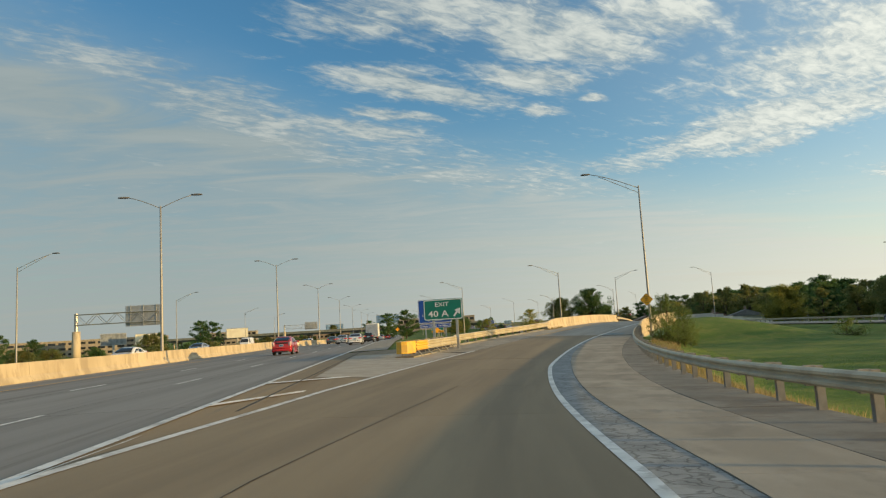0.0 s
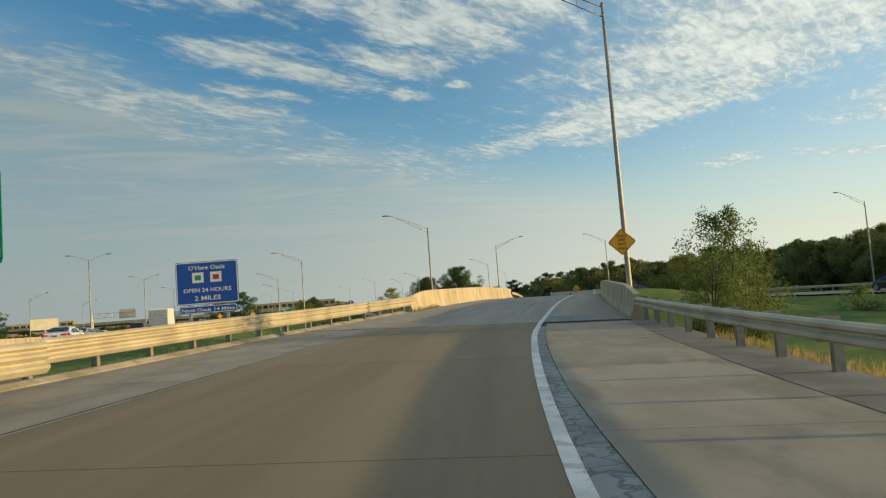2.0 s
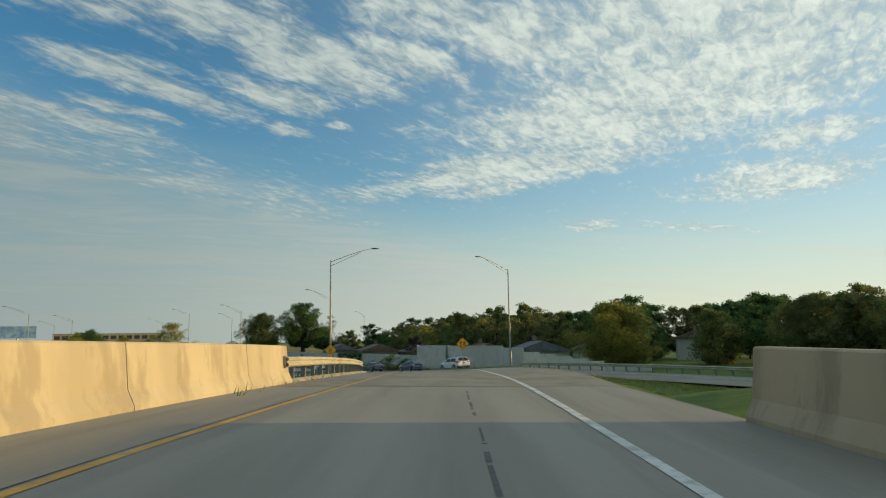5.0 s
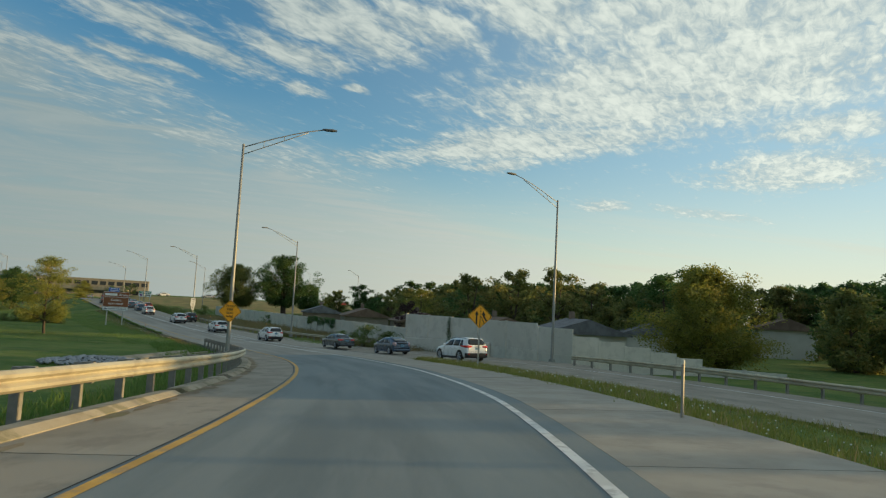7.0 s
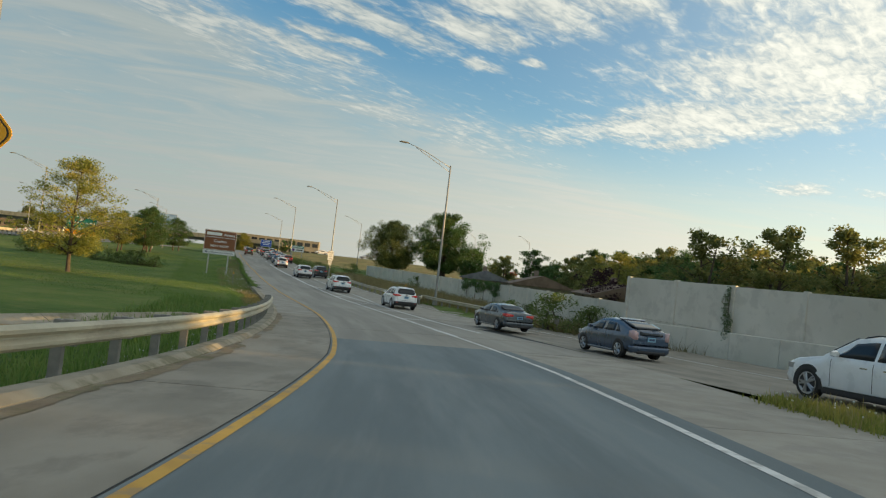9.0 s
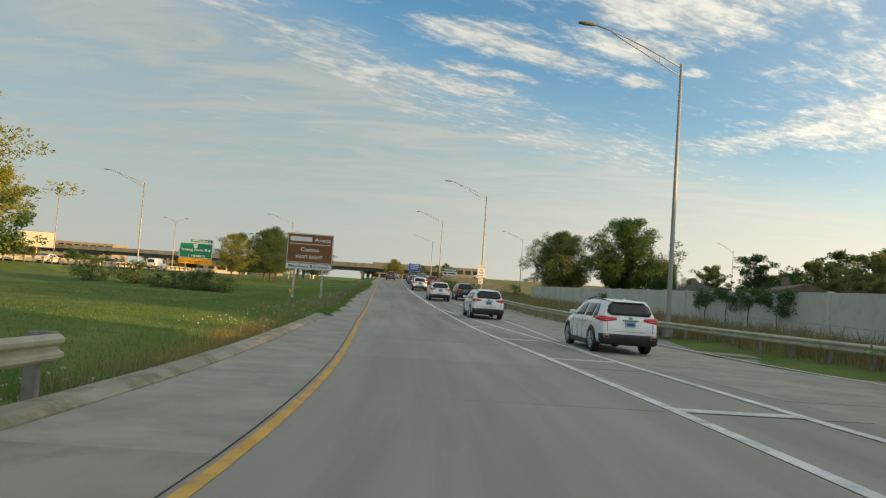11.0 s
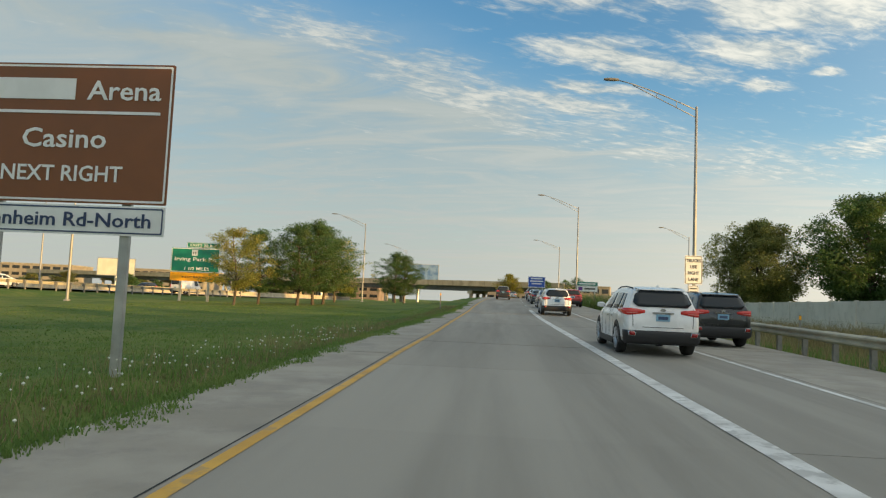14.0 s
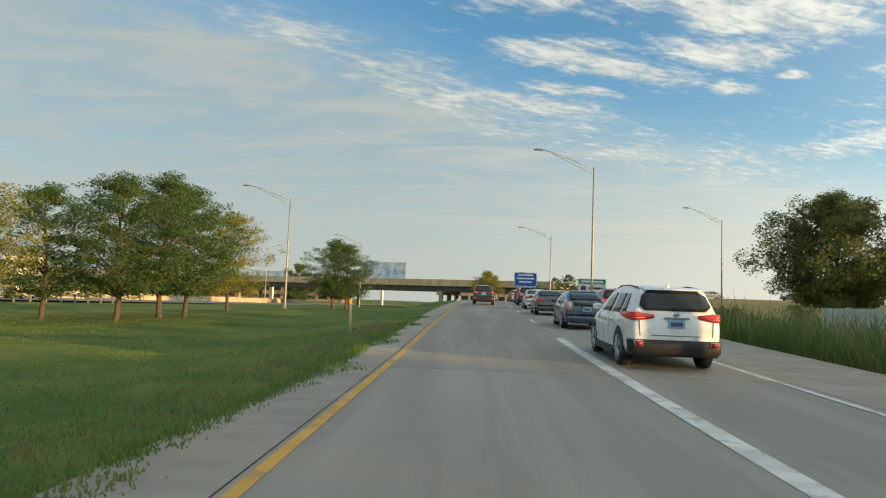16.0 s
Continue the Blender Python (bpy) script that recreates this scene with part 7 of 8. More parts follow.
        grid.append([(x * j / 4 * (1 - 0.012 * j * j * (1 if i in (0, 4) else 0)), y0 + d - 0.016, z + 0.034) for j in range(-4, 5)])
    patch("rear_window", grid, GLASS, push=(0, 1, 0), depth=0.02)
    grid = []
    w_lo, w_hi = (1.0 if style in ("hatch", "sedan") else 1.15 if style == "suv" else 1.4), {"suv": 1.60, "hatch": 1.42, "sedan": 1.38, "van": 2.02}[style]
    for i in range(4):
        z = (w_lo + (w_hi - w_lo) * i / 3) * kh
        d = nose_at(z)
        x = flank(d - 0.05, z) - 0.10
        grid.append([(x * j / 3, y0 + d + 0.02, z + 0.03) for j in range(-3, 4)])
    patch("windscreen", grid, GLASS, push=(0, -1, 0), depth=0.02)
    # wheels in dark arches, laid on the closed shell for the wells' shade
    r = {"suv": 0.385, "van": 0.36}.get(style, 0.325)
    n = 24
    for f in (0.20, 0.795):
        for sx in (-1, 1):
            yc, ww = y0 + f * L, wide(f * L)
            bm = bmesh.new()
            arch = [(math.cos(math.pi * (k / 12 * 1.16 - 0.08)), math.sin(math.pi * (k / 12 * 1.16 - 0.08))) for k in range(13)]
            loft(bm, [[(sx * (ww + o), yc + c * q, r * 1.02 + s_ * q) for c, s_ in arch] for o, q in ((-0.12, r * 1.2), (0.002, r * 1.2), (0.006, r * 1.15))])
            part("wheel_arch", bm, DARK_TRIM, ob)
            bm = bmesh.new()
            prof = [(0.03, r * 0.70), (0.012, r * 0.74), (0.004, r * 0.90), (0.02, r * 0.98), (0.06, r), (0.20, r), (0.235, r * 0.95), (0.24, r * 0.6)]
            loft(bm, [[(sx * (ww + 0.016 - a), yc + q * math.cos(2 * math.pi * k / n), r + q * math.sin(2 * math.pi * k / n)) for k in range(n)] for a, q in prof])
            tyre = part("tyre", bm, TYRE, ob, smooth=True)
            bm = bmesh.new()
            loft(bm, [[(sx * (ww + 0.012 - a), yc + q * math.cos(2 * math.pi * k / n), r + q * math.sin(2 * math.pi * k / n)) for k in range(n)] for a, q in ((0.05, r * 0.50), (0.004, r * 0.66), (0.0, r * 0.72), (0.02, r * 0.73))], caps=False)
            for k in range(5):
                for da in (-0.16, 0.16):
                    an = 2 * math.pi * k / 5 + da
                    tube(bm, [(sx * (ww + 0.012), yc + r * 0.12 * math.cos(an), r + r * 0.12 * math.sin(an)), (sx * (ww + 0.008), yc + r * 0.67 * math.cos(an), r + r * 0.67 * math.sin(an))], [0.034, 0.026], 5)
            tube(bm, [(sx * (ww - 0.02), yc, r), (sx * (ww + 0.02), yc, r)], [0.07, 0.06], 10)
            part("rim", bm, RIM, tyre)
    # sills, seams, handles, mirrors
    for sx in (-1, 1):
        bm = bmesh.new()
        sill = 0.36 if style == "suv" else 0.29
        loft(bm, [[(sx * (wide(f * L) + o), y0 + f * L, z) for o, z in ((-0.14, 0.2), (0.004, 0.2), (0.02, 0.25), (0.012, sill), (-0.1, sill))] for f in (0.29, 0.4, 0.55, 0.7)])
        part("side_skirt", bm, DARK_TRIM if style in ("suv", "van") else paint, ob)
        for f in (0.30, 0.415, 0.655):
            bm = bmesh.new()
            x = wide(f * L)
            loft(bm, [[(sx * (x * k + 0.003), y0 + f * L + o, z) for o in (0, 0.012)] + [(sx * (x * k - 0.02), y0 + f * L + o, z) for o in (0.012, 0)] for k, z in ((0.994, 0.40), (1.0, belt * 0.62), (0.994, belt - 0.12), (0.97, belt - 0.03))])
            part("door_seam", bm, DARK_TRIM, ob)
        for f in (0.32, 0.445):
            bm = bmesh.new()
            x = wide(f * L)
            box(bm, sx * x - 0.014, sx * x + 0.014, y0 + f * L, y0 + f * L + 0.2, belt - 0.17, belt - 0.14, 0.006)
            part("door_handle", bm, CHROME if style == "suv" else paint, ob)
        bm = bmesh.new()
        dm = {"suv": 3.02, "hatch": 2.95, "sedan": 3.05, "van": 4.4}[style] * kl
        x = wide(dm) * 0.95
        loft(bm, [[(sx * (x + o), y0 + dm + e * k, belt + 0.10 + h * k) for e, h in ((-0.07, -0.06), (-0.07, 0.05), (0.0, 0.085), (0.07, 0.03), (0.06, -0.05))] for o, k in ((0.0, 0.4), (0.05, 0.9), (0.16, 1.0), (0.23, 0.7))])
        part("wing_mirror", bm, paint, ob)
        bm = bmesh.new()
        path = [(0.70, 0.99), (0.84, 0.955), (0.93, 0.91)]
        loft(bm, [[(sx * (hw * a), y0 + f * L, z * kh) for z in (0.70, 0.84)] + [(sx * (hw * a - 0.06), y0 + f * L - 0.05, z * kh) for z in (0.84, 0.70)] for a, f in path])
        part("headlight", bm, RIM, ob)
    # tail: lamps that wrap the corner, bumper, hatch trim, plate
    lamp = {"suv": [(0.44, 1.105, 0.035), (0.62, 1.10, 0.065), (0.80, 1.095, 0.085), (0.90, 1.095, 0.085), (0.962, 1.105, 0.07), (0.985, 1.12, 0.025)],
            "hatch": [(0.66, 0.90, 0.13), (0.78, 0.92, 0.17), (0.88, 0.94, 0.17), (0.945, 0.97, 0.11)],
            "sedan": [(0.42, 0.885, 0.05), (0.66, 0.885, 0.07), (0.82, 0.885, 0.085), (0.90, 0.89, 0.085), (0.955, 0.90, 0.06)],
            "van": [(0.78, 1.15, 0.22), (0.86, 1.15, 0.24), (0.92, 1.15, 0.22)]}[style]

    def corner(a, z):
        """How far in front of the tail the shell is a half widths out, at height z."""
        d = rear_at(z) if z < tops[4][1] else 0.0
        for (fa, wa), (fb, wb) in zip(CAR_PLAN, CAR_PLAN[1:]):
            if wa <= a * 1.005 <= wb:
                return max(d, (fa + (fb - fa) * (a * 1.005 - wa) / (wb - wa)) * L)
        return d if a <= CAR_PLAN[0][1] else 0.17 * L

    for sx in (-1, 1):
        grid = []
        for k in (-1, 0, 1):
            grid.append([(sx * (hw * a + 0.012), y0 + corner(a, z * kh) - 0.022, (z + h * k) * kh) for a, z, h in lamp])
        patch("tail_lamp", grid, LAMP_PALE if style == "hatch" else RED_LAMP, push=(0, 1, 0), depth=0.09)
        if style in ("suv", "sedan"):
            grid = [[(sx * (hw * a + 0.014), y0 + corner(a, z * kh) - 0.027, (z + h * k - 0.2 * h) * kh) for a, z, h in lamp[1:4]] for k in (-0.32, 0.0)]
            patch("lamp_band", grid, LAMP_CLEAR, push=(0, 1, 0), depth=0.01)
        if style in ("suv", "van"):
            grid = [[(sx * hw * (a + 0.03 * q), y0 + corner(a, 0.6) - 0.052, z) for a in (0.68, 0.78, 0.86)] for q, z in ((0, 0.50), (1, 0.62))]
            trim = patch("fog_surround", grid, CHROME, push=(0, 1, 0), depth=0.03)
            grid = [[(sx * hw * (a + 0.024 * q), y0 + corner(a, 0.6) - 0.060, z) for a in (0.70, 0.78, 0.84)] for q, z in ((0, 0.515), (1, 0.605))]
            patch("reflector", grid, RED_DARK, push=(0, 1, 0), depth=0.02, parent=trim)
    arc = [(-0.985, 0.17), (-0.955, 0.075), (-0.90, 0.025), (-0.80, 0.0), (-0.4, -0.012), (0, -0.016), (0.4, -0.012), (0.80, 0.0), (0.90, 0.025), (0.955, 0.075), (0.985, 0.17)]
    hi = {"suv": 0.635, "van": 0.62}.get(style, 0.52)
    lo = 0.30 if style == "suv" else 0.26
    grid = [[(hw * a * k, y0 + d * L / 4.9 - e, z) for a, d in arc] for z, k, e in ((lo, 0.93, -0.03), (lo + 0.08, 0.985, 0.03), (hi - 0.06, 1.0, 0.035), (hi, 0.995, 0.02))]
    patch("bumper", grid, DARK_TRIM if style in ("suv", "van") else paint, push=(0, 1, 0), depth=0.06)
    if style in ("hatch", "sedan"):
        grid = [[(hw * a * 0.7, y0 - 0.045, z) for a in (-1, -0.5, 0, 0.5, 1)] for z in (lo - 0.02, lo + 0.1)]
        patch("diffuser", grid, DARK_TRIM, push=(0, 1, 0), depth=0.05)
    if style == "suv":
        for z0, z1 in ((0.715, 0.728),):
            grid = [[(hw * a * 0.93, y0 - 0.006 + max(0, abs(a) - 0.86) * 0.5, z) for a in (-0.95, -0.5, 0, 0.5, 0.95)] for z in (z0, z1)]
            patch("hatch_seam", grid, DARK_TRIM, push=(0, 1, 0), depth=0.02)
        for sx in (-1, 1):
            grid = [[(sx * (hw * 0.745 + q + 0.05 * (z - 0.72)), y0 + rear_at(max(z, 0.87)) - 0.008, z) for q in (0, 0.012)] for z in (0.72, 0.85, 1.0, 1.1, 1.2)]
            patch("hatch_seam", grid, DARK_TRIM, push=(0, 1, 0), depth=0.02)
    pz = {"suv": 0.96, "hatch": 0.80, "sedan": 0.78, "van": 0.95}[style] * kh
    py = y0 + rear_at(pz) - 0.02
    bm = bmesh.new()
    box(bm, -0.17, 0.17, py - 0.014, py + 0.02, pz - 0.085, pz + 0.085, 0.004)
    pl = part("number_plate", bm, PLATE, ob)
    bm = bmesh.new()
    box(bm, -0.12, 0.12, py - 0.018, py - 0.0135, pz - 0.045, pz + 0.035)
    part("bar", bm, PLATE_INK, pl)
    bm = bmesh.new()
    box(bm, -0.26, 0.26, py - 0.03, py + 0.03, pz + 0.105, pz + 0.135, 0.008)
    part("tail_trim", bm, paint if style != "suv" else CHROME, ob)
    if style == "suv":
        bm = bmesh.new()
        box(bm, -0.07, 0.07, py - 0.012, py + 0.03, pz + 0.155, pz + 0.22, 0.02)
        part("emblem", bm, CHROME, ob)
    if style in ("suv", "hatch"):
        d = rear_at(z_hi * kh) + 0.02
        bm = bmesh.new()
        x = flank(d + 0.1, z_hi * kh) - 0.09
        loft(bm, [[(a * x, y0 + d + e - (0.09 if style == "suv" else 0.0) * (1 - 0.25 * a * a), z_hi * kh + z) for e, z in ((0.0, 0.045), (0.02, 0.07), (0.26, 0.105), (0.26, 0.07), (0.05, 0.03))] for a in (-1, -0.6, 0, 0.6, 1)])
        part("spoiler", bm, paint, ob, smooth=False)
        bm = bmesh.new()
        d = rear_at(z_lo * kh)
        tube(bm, [(0, y0 + d - 0.04, z_lo * kh + 0.05), (0.34, y0 + d - 0.01, z_lo * kh + 0.10)], 0.012, 5)
        part("rear_wiper", bm, DARK_TRIM, ob)
    if style == "hatch":
        grid = [[(hw * a, y0 + rear_at(z * kh) - 0.012, z * kh) for a in (-0.58, -0.3, 0, 0.3, 0.58)] for z in (0.93, 1.0, 1.075)]
        patch("lower_rear_window", grid, GLASS, push=(0, 1, 0), depth=0.02)
    if style == "suv":
        for sx in (-1, 1):
            bm = bmesh.new()
            pts = [(d, flank(d, top(d)) - 0.03, top(d) + z) for d, z in ((0.55, -0.05), (0.68, -0.01), (1.4, 0.0), (2.2, 0.0), (2.48, -0.015), (2.6, -0.06))]
            tube(bm, [(sx * x, y0 + d, z) for d, x, z in pts], 0.018, 6)
            part("roof_rail", bm, DARK_TRIM, ob)
        bm = bmesh.new()
        loft(bm, [[(x, y0 + 0.62 + e, top(0.62) + z) for x, e, z in ((-w, 0.0, h0), (w, 0.0, h0), (w, l, h0), (-w, l, h0))] for w, l, h0 in ((0.035, 0.16, 0.0), (0.012, 0.05, 0.075))])
        part("antenna_fin", bm, paint, ob)
    return ob


def paint(name, c, metal=0.3, rough=0.28):
    return plain(name, c, rough, metal, coat=0.8)


WHITE_SUV = car_proto("white sport utility vehicle with red tail lamps and tinted windows", 4.89, 1.93, 1.73, paint("white_car_paint", (0.85, 0.85, 0.85), 0.0), "suv")
BLUE_HATCH = car_proto("dark blue liftback car with high tail lamps", 4.46, 1.75, 1.49, paint("blue_car_paint", (0.055, 0.085, 0.14)), "hatch")
GREY_SEDAN = car_proto("slate grey sedan in the queue", 4.85, 1.84, 1.46, paint("slate_car_paint", (0.07, 0.085, 0.10)), "sedan")
BLACK_SUV = car_proto("black sport utility vehicle with alloy wheels", 4.6, 1.86, 1.70, paint("black_car_paint", (0.016, 0.017, 0.019)), "suv")
RED_SUV = car_proto("dark red sport utility vehicle", 4.5, 1.84, 1.66, paint("red_car_paint", (0.30, 0.018, 0.022)), "suv")
RED_HATCH = car_proto("bright red compact hatchback on the highway", 4.15, 1.75, 1.55, paint("scarlet_car_paint", (0.46, 0.012, 0.016)), "hatch")
SILVER = car_proto("silver sedan with dark windows", 4.8, 1.82, 1.46, paint("silver_car_paint", (0.42, 0.43, 0.44), 0.6), "sedan")
WHITE_CAR = car_proto("white sedan with dark windows", 4.7, 1.80, 1.45, paint("plain_white_paint", (0.70, 0.70, 0.70), 0.0), "sedan")
VAN = car_proto("plain white delivery van", 5.6, 2.0, 2.3, paint("white_van_paint", (0.68, 0.68, 0.67), 0.0), "van", "van")


def on_road(proto, s, n, extra=0.0):
    p = road(s, n, 0.012)
    q = road(s + 1, n) - road(s - 1, n)
    slope = math.degrees(math.atan2(q.z, math.hypot(q.x, q.y)))
    copy_thing(proto, pose(p.x, p.y, p.z, slope, 0, heading(s) + extra))


def on_main(proto, u, w, back=False):
    p = main(u, w, 0.012)
    copy_thing(proto, pose(p.x, p.y, p.z, 0, 0, 3.5 + (180 if back else 0)))


def on_side(proto, y, n):
    i = min(range(len(SIDE_DENSE)), key=lambda j: abs(SIDE_DENSE[j].y - y))
    p, d = side(i, n, 0.01), SIDE_DENSE[min(i + 1, len(SIDE_DENSE) - 1)] - SIDE_DENSE[i - 1]
    copy_thing(proto, pose(p.x, p.y, p.z, math.degrees(math.atan2(d.z, math.hypot(d.x, d.y))), 0, math.degrees(math.atan2(-d.x, d.y))))


on_road(WHITE_SUV, 285.4, 4.1)
on_road(BLUE_HATCH, 298.0, 4.4)
on_road(BLACK_SUV, 263.0, 7.2)
on_road(WHITE_SUV, 258.6, 4.25)
on_road(WHITE_SUV, 235.8, 4.9)
on_road(WHITE_SUV, 217.5, 6.6)
on_road(GREY_SEDAN, 311.0, 4.4)
for k, (proto, s, n) in enumerate(((RED_SUV, 306, 7.2), (WHITE_CAR, 322, 4.4), (WHITE_CAR, 318, 7.4), (BLACK_SUV, 333, 4.4), (SILVER, 330, 7.4), (RED_SUV, 344, 4.5), (GREY_SEDAN, 342, 7.4), (BLACK_SUV, 330, 0.4), (WHITE_CAR, 356, 4.4), (RED_SUV, 368, 4.4), (WHITE_SUV, 362, 7.4), (BLACK_SUV, 380, 4.4), (SILVER, 386, 0.6))):
    on_road(proto, s, n)
on_main(RED_HATCH, 60.5, -5.9)
on_main(WHITE_CAR, 92.0, -2.0)
for proto, u, w in ((SILVER, 112, -5.6), (BLACK_SUV, 122, -1.9), (GREY_SEDAN, 132, -9.4), (WHITE_CAR, 150, -5.6), (BLACK_SUV, 166, -9.4), (SILVER, 182, -1.9), (GREY_SEDAN, 205, -5.6), (WHITE_SUV, 226, -9.4), (RED_SUV, 250, -1.9), (SILVER, 262, -9.4), (WHITE_CAR, 290, -5.6), (VAN, 320, -1.9)):
    on_main(proto, u, w)
for proto, u, w in ((WHITE_CAR, 62, -20.0), (SILVER, 96, -24.0), (VAN, 140, -27.5), (GREY_SEDAN, 170, -20.0), (WHITE_SUV, 205, -24.0), (RED_SUV, 240, -20), (VAN, 275, -24), (WHITE_CAR, 300, -27.5), (BLACK_SUV, 335, -20)):
    on_main(proto, u, w, True)
on_side(BLACK_SUV, 96, 0.6)
on_side(WHITE_SUV, 169.5, -0.6)
on_side(BLUE_HATCH, 182.0, -0.5)
on_side(GREY_SEDAN, 195.0, -0.4)
# cars on the far bank
for proto, x, y in ((WHITE_CAR, 36, 400.7), (SILVER, 52, 397.2), (GREY_SEDAN, 66, 394.1), (WHITE_SUV, 84, 390.1), (RED_SUV, 102, 386.2)):
    copy_thing(proto, pose(x, y, land(x, y) + 0.13, 0, 0, 102))
for proto in (WHITE_SUV, BLUE_HATCH, GREY_SEDAN, BLACK_SUV, RED_SUV, RED_HATCH, SILVER, WHITE_CAR, VAN):
    for o in (*proto.children_recursive, proto):
        bpy.data.objects.remove(o)


# ---------------------------------------------------------------- box truck on the highway
def box_truck(u, w):
    p = main(u, w, 0.01)
    ob = thing("box_truck", pose(p.x, p.y, p.z, 0, 0, 3.5), "white box truck seen from behind on the highway", "truck")
    white = plain("truck_box_white", (0.70, 0.70, 0.68), 0.5)
    bm = bmesh.new()
    box(bm, -1.25, 1.25, -3.6, 2.4, 1.0, 3.6, 0.04)
    part("cargo_box", bm, white, ob)
    bm = bmesh.new()
    box(bm, -1.12, 1.12, -3.66, -3.6, 1.1, 3.45, 0.02)
    part("roller_door", bm, RIM, ob)
    bm = bmesh.new()
    box(bm, -1.05, 1.05, 2.5, 4.4, 0.6, 2.5, 0.15)
    part("cab", bm, white, ob)
    bm = bmesh.new()
    box(bm, -1.1, 1.1, -3.6, 3.0, 0.65, 0.98, 0.02)
    part("chassis", bm, DARK_TRIM, ob)
    for y in (-2.3, 3.2):
        for sx in (-1, 1):
            bm = bmesh.new()
            loft(bm, [[(sx * x, y + 0.48 * math.cos(k * 0.4488), 0.48 + 0.48 * math.sin(k * 0.4488)) for k in range(14)] for x in (0.7, 1.12)])
            part("tyre", bm, TYRE, ob)
    for sx in (-1, 1):
        bm = bmesh.new()
        box(bm, sx * 1.0 - 0.1, sx * 1.0 + 0.1, -3.68, -3.6, 0.75, 0.9, 0.01)
        part("tail_lamp", bm, RED_LAMP, ob)


box_truck(140, -2.0)


# ---------------------------------------------------------------- overpass, gantry, billboards and buildings
def overpass():
    ob = tagged(new("overpass"), "long concrete highway overpass on round piers", "bridge", kind="structure")
    a, b = Vector((-190, 447, 0)), Vector((24, 401, 0))
    d = (b - a).normalized()
    r = Vector((d.y, -d.x, 0))
    def pt(t, q, z):
        p = a.lerp(b, t) + r * q
        return (p.x, p.y, z)
    for nm, z0, z1, q0, q1, mt in (("deck", 5.4, 5.9, -6, 6, BARRIER), ("parapet", 5.9, 6.8, 5.6, 6.0, BARRIER), ("parapet", 5.9, 6.8, -6.0, -5.6, BARRIER)):
        bm = bmesh.new()
        loft(bm, [[pt(t, q0, z0), pt(t, q1, z0), pt(t, q1, z1), pt(t, q0, z1)] for t in (0, 0.25, 0.5, 0.75, 1)])
        part(nm, bm, mt, ob)
    beam = surface("bridge_girder_dark", (0.10, 0.10, 0.09), (0.17, 0.165, 0.15), 0.8, 1, 20, 0.1)
    for q in (-4.5, -1.5, 1.5, 4.6):
        bm = bmesh.new()
        loft(bm, [[pt(t, q - 0.2, 4.3), pt(t, q + 0.2, 4.3), pt(t, q + 0.2, 5.4), pt(t, q - 0.2, 5.4)] for t in (0, 0.5, 1)])
        part("girder", bm, beam, ob)
    for t in (0.06, 0.2, 0.34, 0.48, 0.62, 0.76, 0.88, 0.97):
        bm = bmesh.new()
        loft(bm, [[pt(t, -5, z), pt(t + 0.006, -5, z), pt(t + 0.006, 5, z), pt(t, 5, z)] for z in (3.5, 4.3)])
        part("pier_cap", bm, BARRIER, ob)
        for q in (-4, 0, 4):
            bm = bmesh.new()
            p = pt(t + 0.003, q, -1.5)
            tube(bm, [p, (p[0], p[1], 3.6)], 0.5, 12)
            part("pier", bm, BARRIER, ob, smooth=True)


overpass()


def gantry(x, y, z, reach, turn):
    ob = thing("sign_gantry", pose(x, y, z, 0, 0, turn), "steel lattice sign gantry on a concrete column", "gantry")
    bm = bmesh.new()
    tube(bm, [(0, 0, -1), (0, 0, 4.6)], [0.7, 0.6], 12)
    part("column", bm, BARRIER, ob, smooth=True)
    bm = bmesh.new()
    tube(bm, [(0, 0, 4.4), (0, 0, 7.4)], 0.3, 10)
    part("upright", bm, GALV, ob)
    bm = bmesh.new()
    for yy in (-0.5, 0.5):
        for zz in (5.6, 7.2):
            tube(bm, [(0, yy, zz), (reach, yy, zz)], 0.08, 6)
        k = int(reach / 1.4)
        for i in range(k):
            x0, x1 = reach * i / k, reach * (i + 1) / k
            tube(bm, [(x0, yy, 5.6 if i % 2 else 7.2), (x1, yy, 7.2 if i % 2 else 5.6)], 0.05, 5)
    part("truss", bm, GALV, ob)
    bm = bmesh.new()
    box(bm, reach - 5.2, reach + 0.4, 0.6, 0.7, 5.0, 8.2, 0.03)
    pn = part("sign_panel", bm, SIGN_BACK, ob)
    for xx in (reach - 4.4, reach - 2.4, reach - 0.4):
        bm = bmesh.new()
        box(bm, xx - 0.05, xx + 0.05, 0.5, 0.6, 4.9, 8.3)
        part("stiffener", bm, GALV, pn)


gantry(-58, 106, 3.0, 12.5, 3)
gantry(-72, 300, 2.0, 14, 10)


def billboard(x, y, z, w, h, lift, turn, face, label):
    ob = thing("billboard", pose(x, y, z, 0, 0, turn), label, "billboard")
    bm = bmesh.new()
    box(bm, -w / 2, w / 2, 0, 0.4, lift, lift + h, 0.05)
    part("board", bm, SIGN_BACK, ob)
    bm = bmesh.new()
    box(bm, -w / 2 + 0.2, w / 2 - 0.2, -0.05, 0.0, lift + 0.2, lift + h - 0.2)
    part("poster", bm, face, ob)
    bm = bmesh.new()
    tube(bm, [(0, 0.5, -1), (0, 0.5, lift + 0.3)], 0.5, 10)
    part("column", bm, GALV, ob)


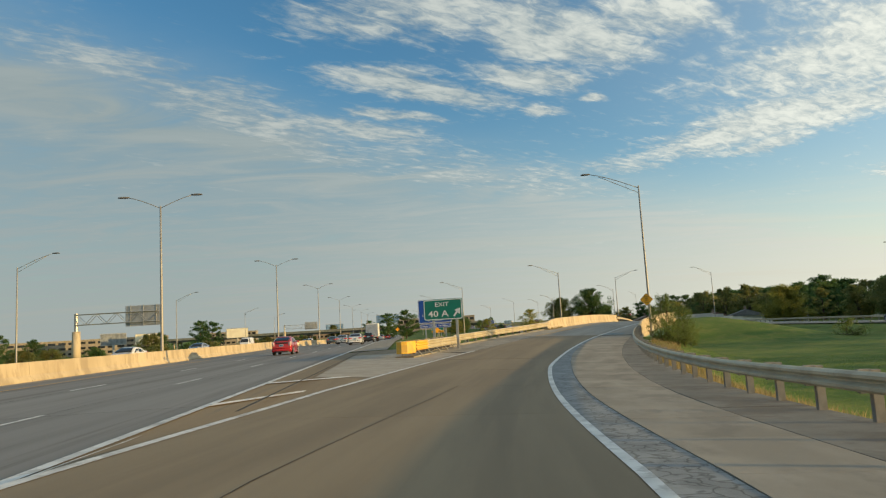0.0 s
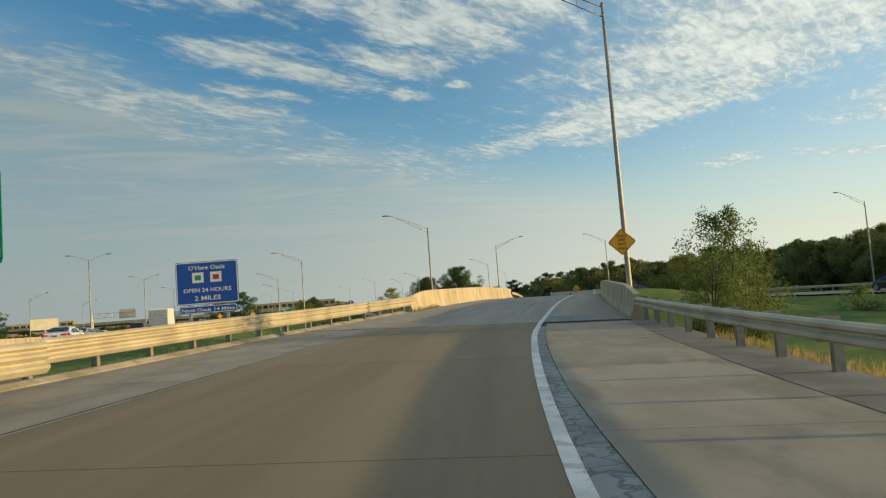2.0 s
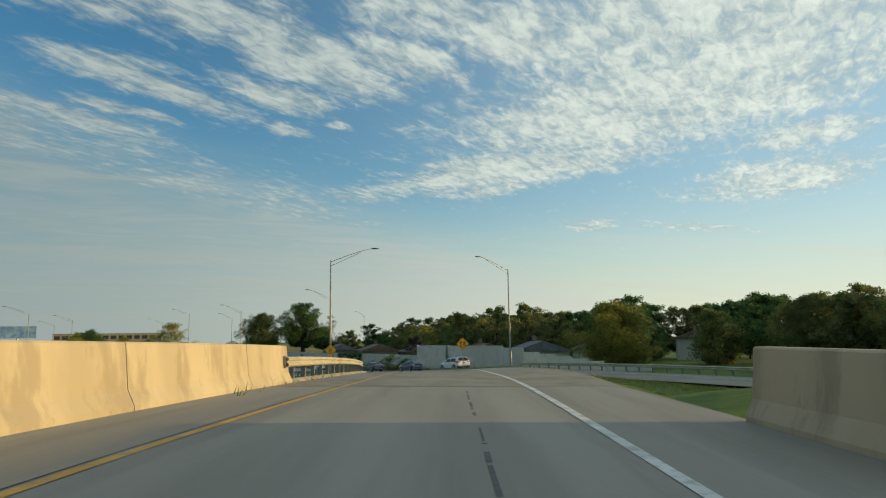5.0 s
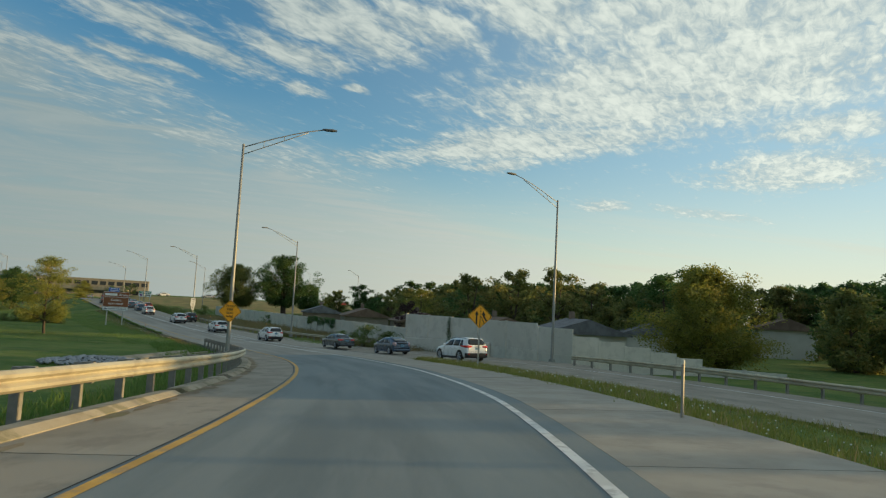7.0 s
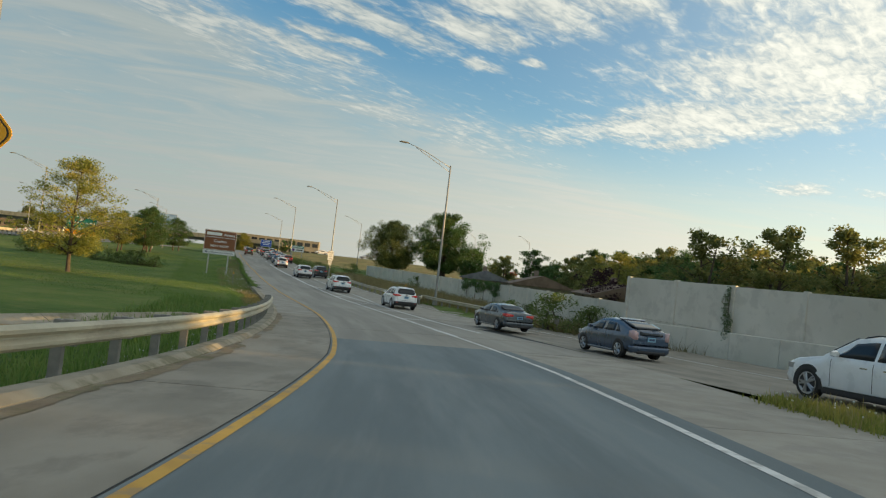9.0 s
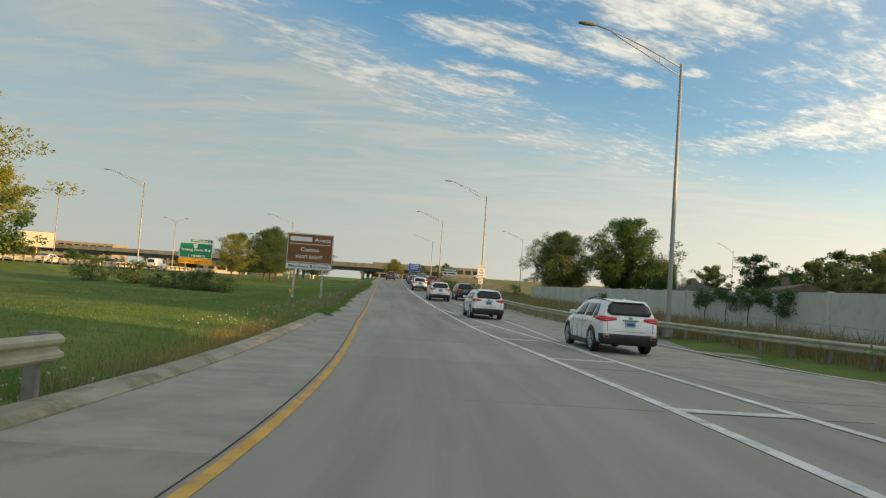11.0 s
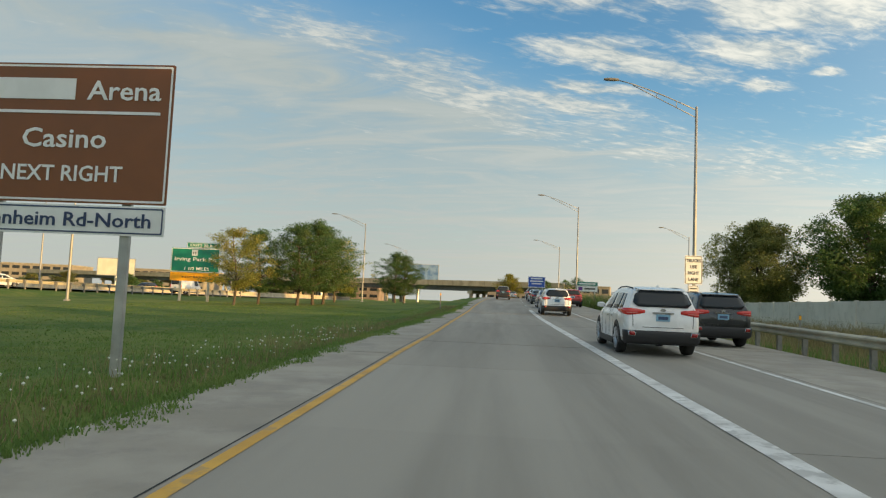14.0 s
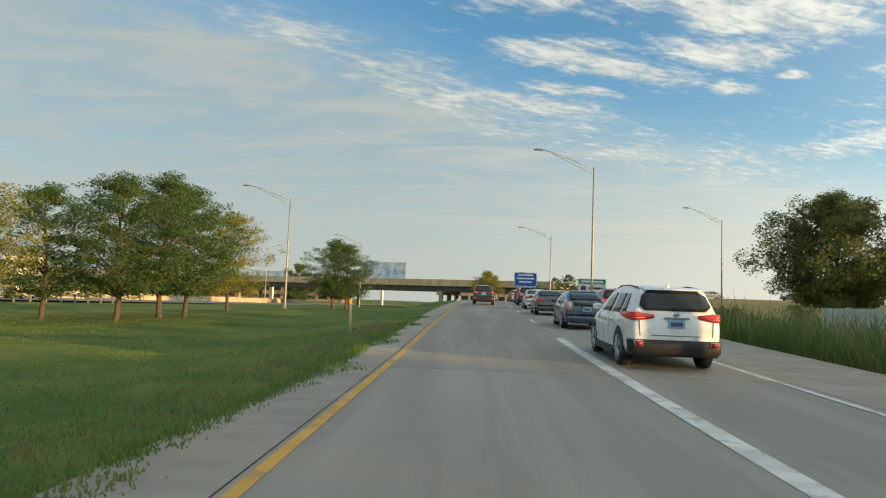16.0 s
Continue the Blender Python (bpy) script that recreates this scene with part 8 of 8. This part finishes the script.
GREY_POSTER = surface("grey_poster", (0.10, 0.12, 0.15), (0.30, 0.32, 0.34), 0.5, 0.5, 8, 0.0, coord="obj")
PALE_POSTER = surface("pale_poster", (0.62, 0.58, 0.45), (0.78, 0.74, 0.6), 0.5, 0.3, 8, 0.0, coord="obj")
BLUE_POSTER = surface("blue_poster", (0.05, 0.14, 0.34), (0.30, 0.42, 0.55), 0.5, 0.4, 6, 0.0, coord="obj")
billboard(-156, 317, 0, 11, 5.5, 5.0, 25, GREY_POSTER, "dark billboard on a steel column in the distance")
billboard(-138, 314, 0, 12, 5.0, 4.5, 20, PALE_POSTER, "bright pale billboard glowing in low sun")
billboard(-42, 480, 0, 16, 6, 9.0, 5, BLUE_POSTER, "blue billboard beyond the overpass")
billboard(-78, 470, 0, 12, 5, 5.5, 8, BLUE_POSTER, "small blue billboard beside the overpass")
billboard(-130, 420, 0, 13, 6, 5.0, 15, PALE_POSTER, "pale billboard among trees")


def building(x, y, w, d, h, turn, wall, storeys, bays, label):
    z = land(x, y)
    ob = thing("building", pose(x, y, z, 0, 0, turn), label, "building")
    bm = bmesh.new()
    box(bm, -w / 2, w / 2, 0, d, -2, h, 0.05)
    part("wall", bm, wall, ob)
    bm = bmesh.new()
    box(bm, -w / 2 - 0.15, w / 2 + 0.15, -0.15, d + 0.15, h, h + 0.5, 0.05)
    part("parapet", bm, KERB, ob)
    for i in range(storeys):
        for j in range(bays):
            bm = bmesh.new()
            cx, cz = -w / 2 + (j + 0.5) * w / bays, (i + 0.35) * h / storeys
            box(bm, cx - w / bays * 0.36, cx + w / bays * 0.36, -0.06, 0.02, cz, cz + h / storeys * 0.45)
            part("window", bm, GLASS, ob)


TAN_WALL = surface("tan_building_wall", (0.22, 0.19, 0.15), (0.32, 0.28, 0.22), 0.85, 0.3, 10, 0.1, coord="obj")
WHITE_WALL = surface("white_building_wall", (0.46, 0.43, 0.37), (0.60, 0.57, 0.50), 0.8, 0.3, 10, 0.1, coord="obj")
BRICK_WALL = surface("brown_building_wall", (0.16, 0.12, 0.09), (0.26, 0.20, 0.15), 0.85, 0.4, 12, 0.1, coord="obj")
for x, y, w, d, h, turn, wall, st, bays, label in (
        (-185, 330, 60, 20, 7.5, 25, TAN_WALL, 3, 14, "long tan office block far across the highway"),
        (-150, 470, 34, 20, 8.5, 12, TAN_WALL, 3, 10, "tan industrial block catching the low sun"),
        (-215, 455, 50, 20, 8.5, 20, TAN_WALL, 3, 12, "grey office building on the skyline"),
        (-105, 520, 60, 20, 6, 8, BRICK_WALL, 2, 12, "low brown commercial building on the skyline"),
        (-10, 620, 70, 20, 11, 0, TAN_WALL, 2, 14, "pale low warehouse behind the overpass"),
        (-250, 260, 50, 20, 6.5, 40, TAN_WALL, 3, 12, "tan building beyond the trees")):
    building(x, y, w, d, h, turn, wall, st, bays, label)


def house(x, y, turn, w, d, h, wall, roof, label):
    z = land(x, y) - 0.2
    ob = thing("house", pose(x, y, z, 0, 0, turn), label, "house")
    bm = bmesh.new()
    box(bm, -w / 2, w / 2, -d / 2, d / 2, 0, h)
    part("wall", bm, wall, ob)
    bm = bmesh.new()
    e, rh = 0.5, 1.7
    loft(bm, [[(-w / 2 - e, y_, z_) for y_, z_ in ((-d / 2 - e, h - 0.1), (d / 2 + e, h - 0.1), (d / 2 + e, h + 0.05), (0, h + rh), (-d / 2 - e, h + 0.05))],
              [(w / 2 + e, y_, z_) for y_, z_ in ((-d / 2 - e, h - 0.1), (d / 2 + e, h - 0.1), (d / 2 + e, h + 0.05), (0, h + rh), (-d / 2 - e, h + 0.05))]])
    rf = part("roof", bm, roof, ob)
    bm = bmesh.new()
    box(bm, w * 0.2, w * 0.2 + 0.7, -0.3, 0.4, h + 0.6, h + rh + 0.9, 0.03)
    part("chimney", bm, BRICK_WALL, rf)
    for j in range(4):
        cx = -w / 2 + (j + 0.5) * w / 4
        bm = bmesh.new()
        box(bm, cx - 0.62, cx + 0.62, -d / 2 - 0.05, -d / 2 + 0.02, h - 1.7, h - 0.6, 0.01)
        wn = part("window", bm, WHITE_WALL, ob)
        bm = bmesh.new()
        box(bm, cx - 0.53, cx + 0.53, -d / 2 - 0.07, -d / 2 - 0.052, h - 1.62, h - 0.68)
        part("pane", bm, GLASS, wn)


ROOF_GREY = surface("grey_shingle_roof", (0.10, 0.10, 0.11), (0.20, 0.20, 0.21), 0.9, 1, 20, 0.3, coord="obj")
ROOF_BROWN = surface("brown_shingle_roof", (0.11, 0.075, 0.055), (0.20, 0.14, 0.10), 0.9, 1, 20, 0.3, coord="obj")
for x, y, turn, w, d, h, wall, roof, label in (
        (127, 201, 50, 9, 8, 4.6, WHITE_WALL, ROOF_BROWN, "two-storey house with pale upper wall and brown roof"),
        (86, 196, 68, 14, 9, 3.0, WHITE_WALL, ROOF_GREY, "white bungalow with grey shingle roof"),
        (84, 214, 74, 14, 9, 2.8, BRICK_WALL, ROOF_BROWN, "brick bungalow with brown roof behind the wall"),
        (81, 240, 80, 14, 9, 2.8, BRICK_WALL, ROOF_BROWN, "brick house roof showing over the wall"),
        (77, 264, 80, 14, 9, 2.8, TAN_WALL, ROOF_BROWN, "tan house with brown hipped roof behind the wall"),
        (73, 288, 80, 14, 9, 2.8, BRICK_WALL, ROOF_GREY, "brick house with grey roof behind the wall"),
        (122, 96, 75, 16, 9, 3.4, WHITE_WALL, ROOF_GREY, "pale house among trees beyond the joining road"),
        (103, 203, 60, 9, 8, 3.0, WHITE_WALL, ROOF_GREY, "white bungalow with a grey roof above the low wall")):
    house(x, y, turn, w, d, h, wall, roof, label)
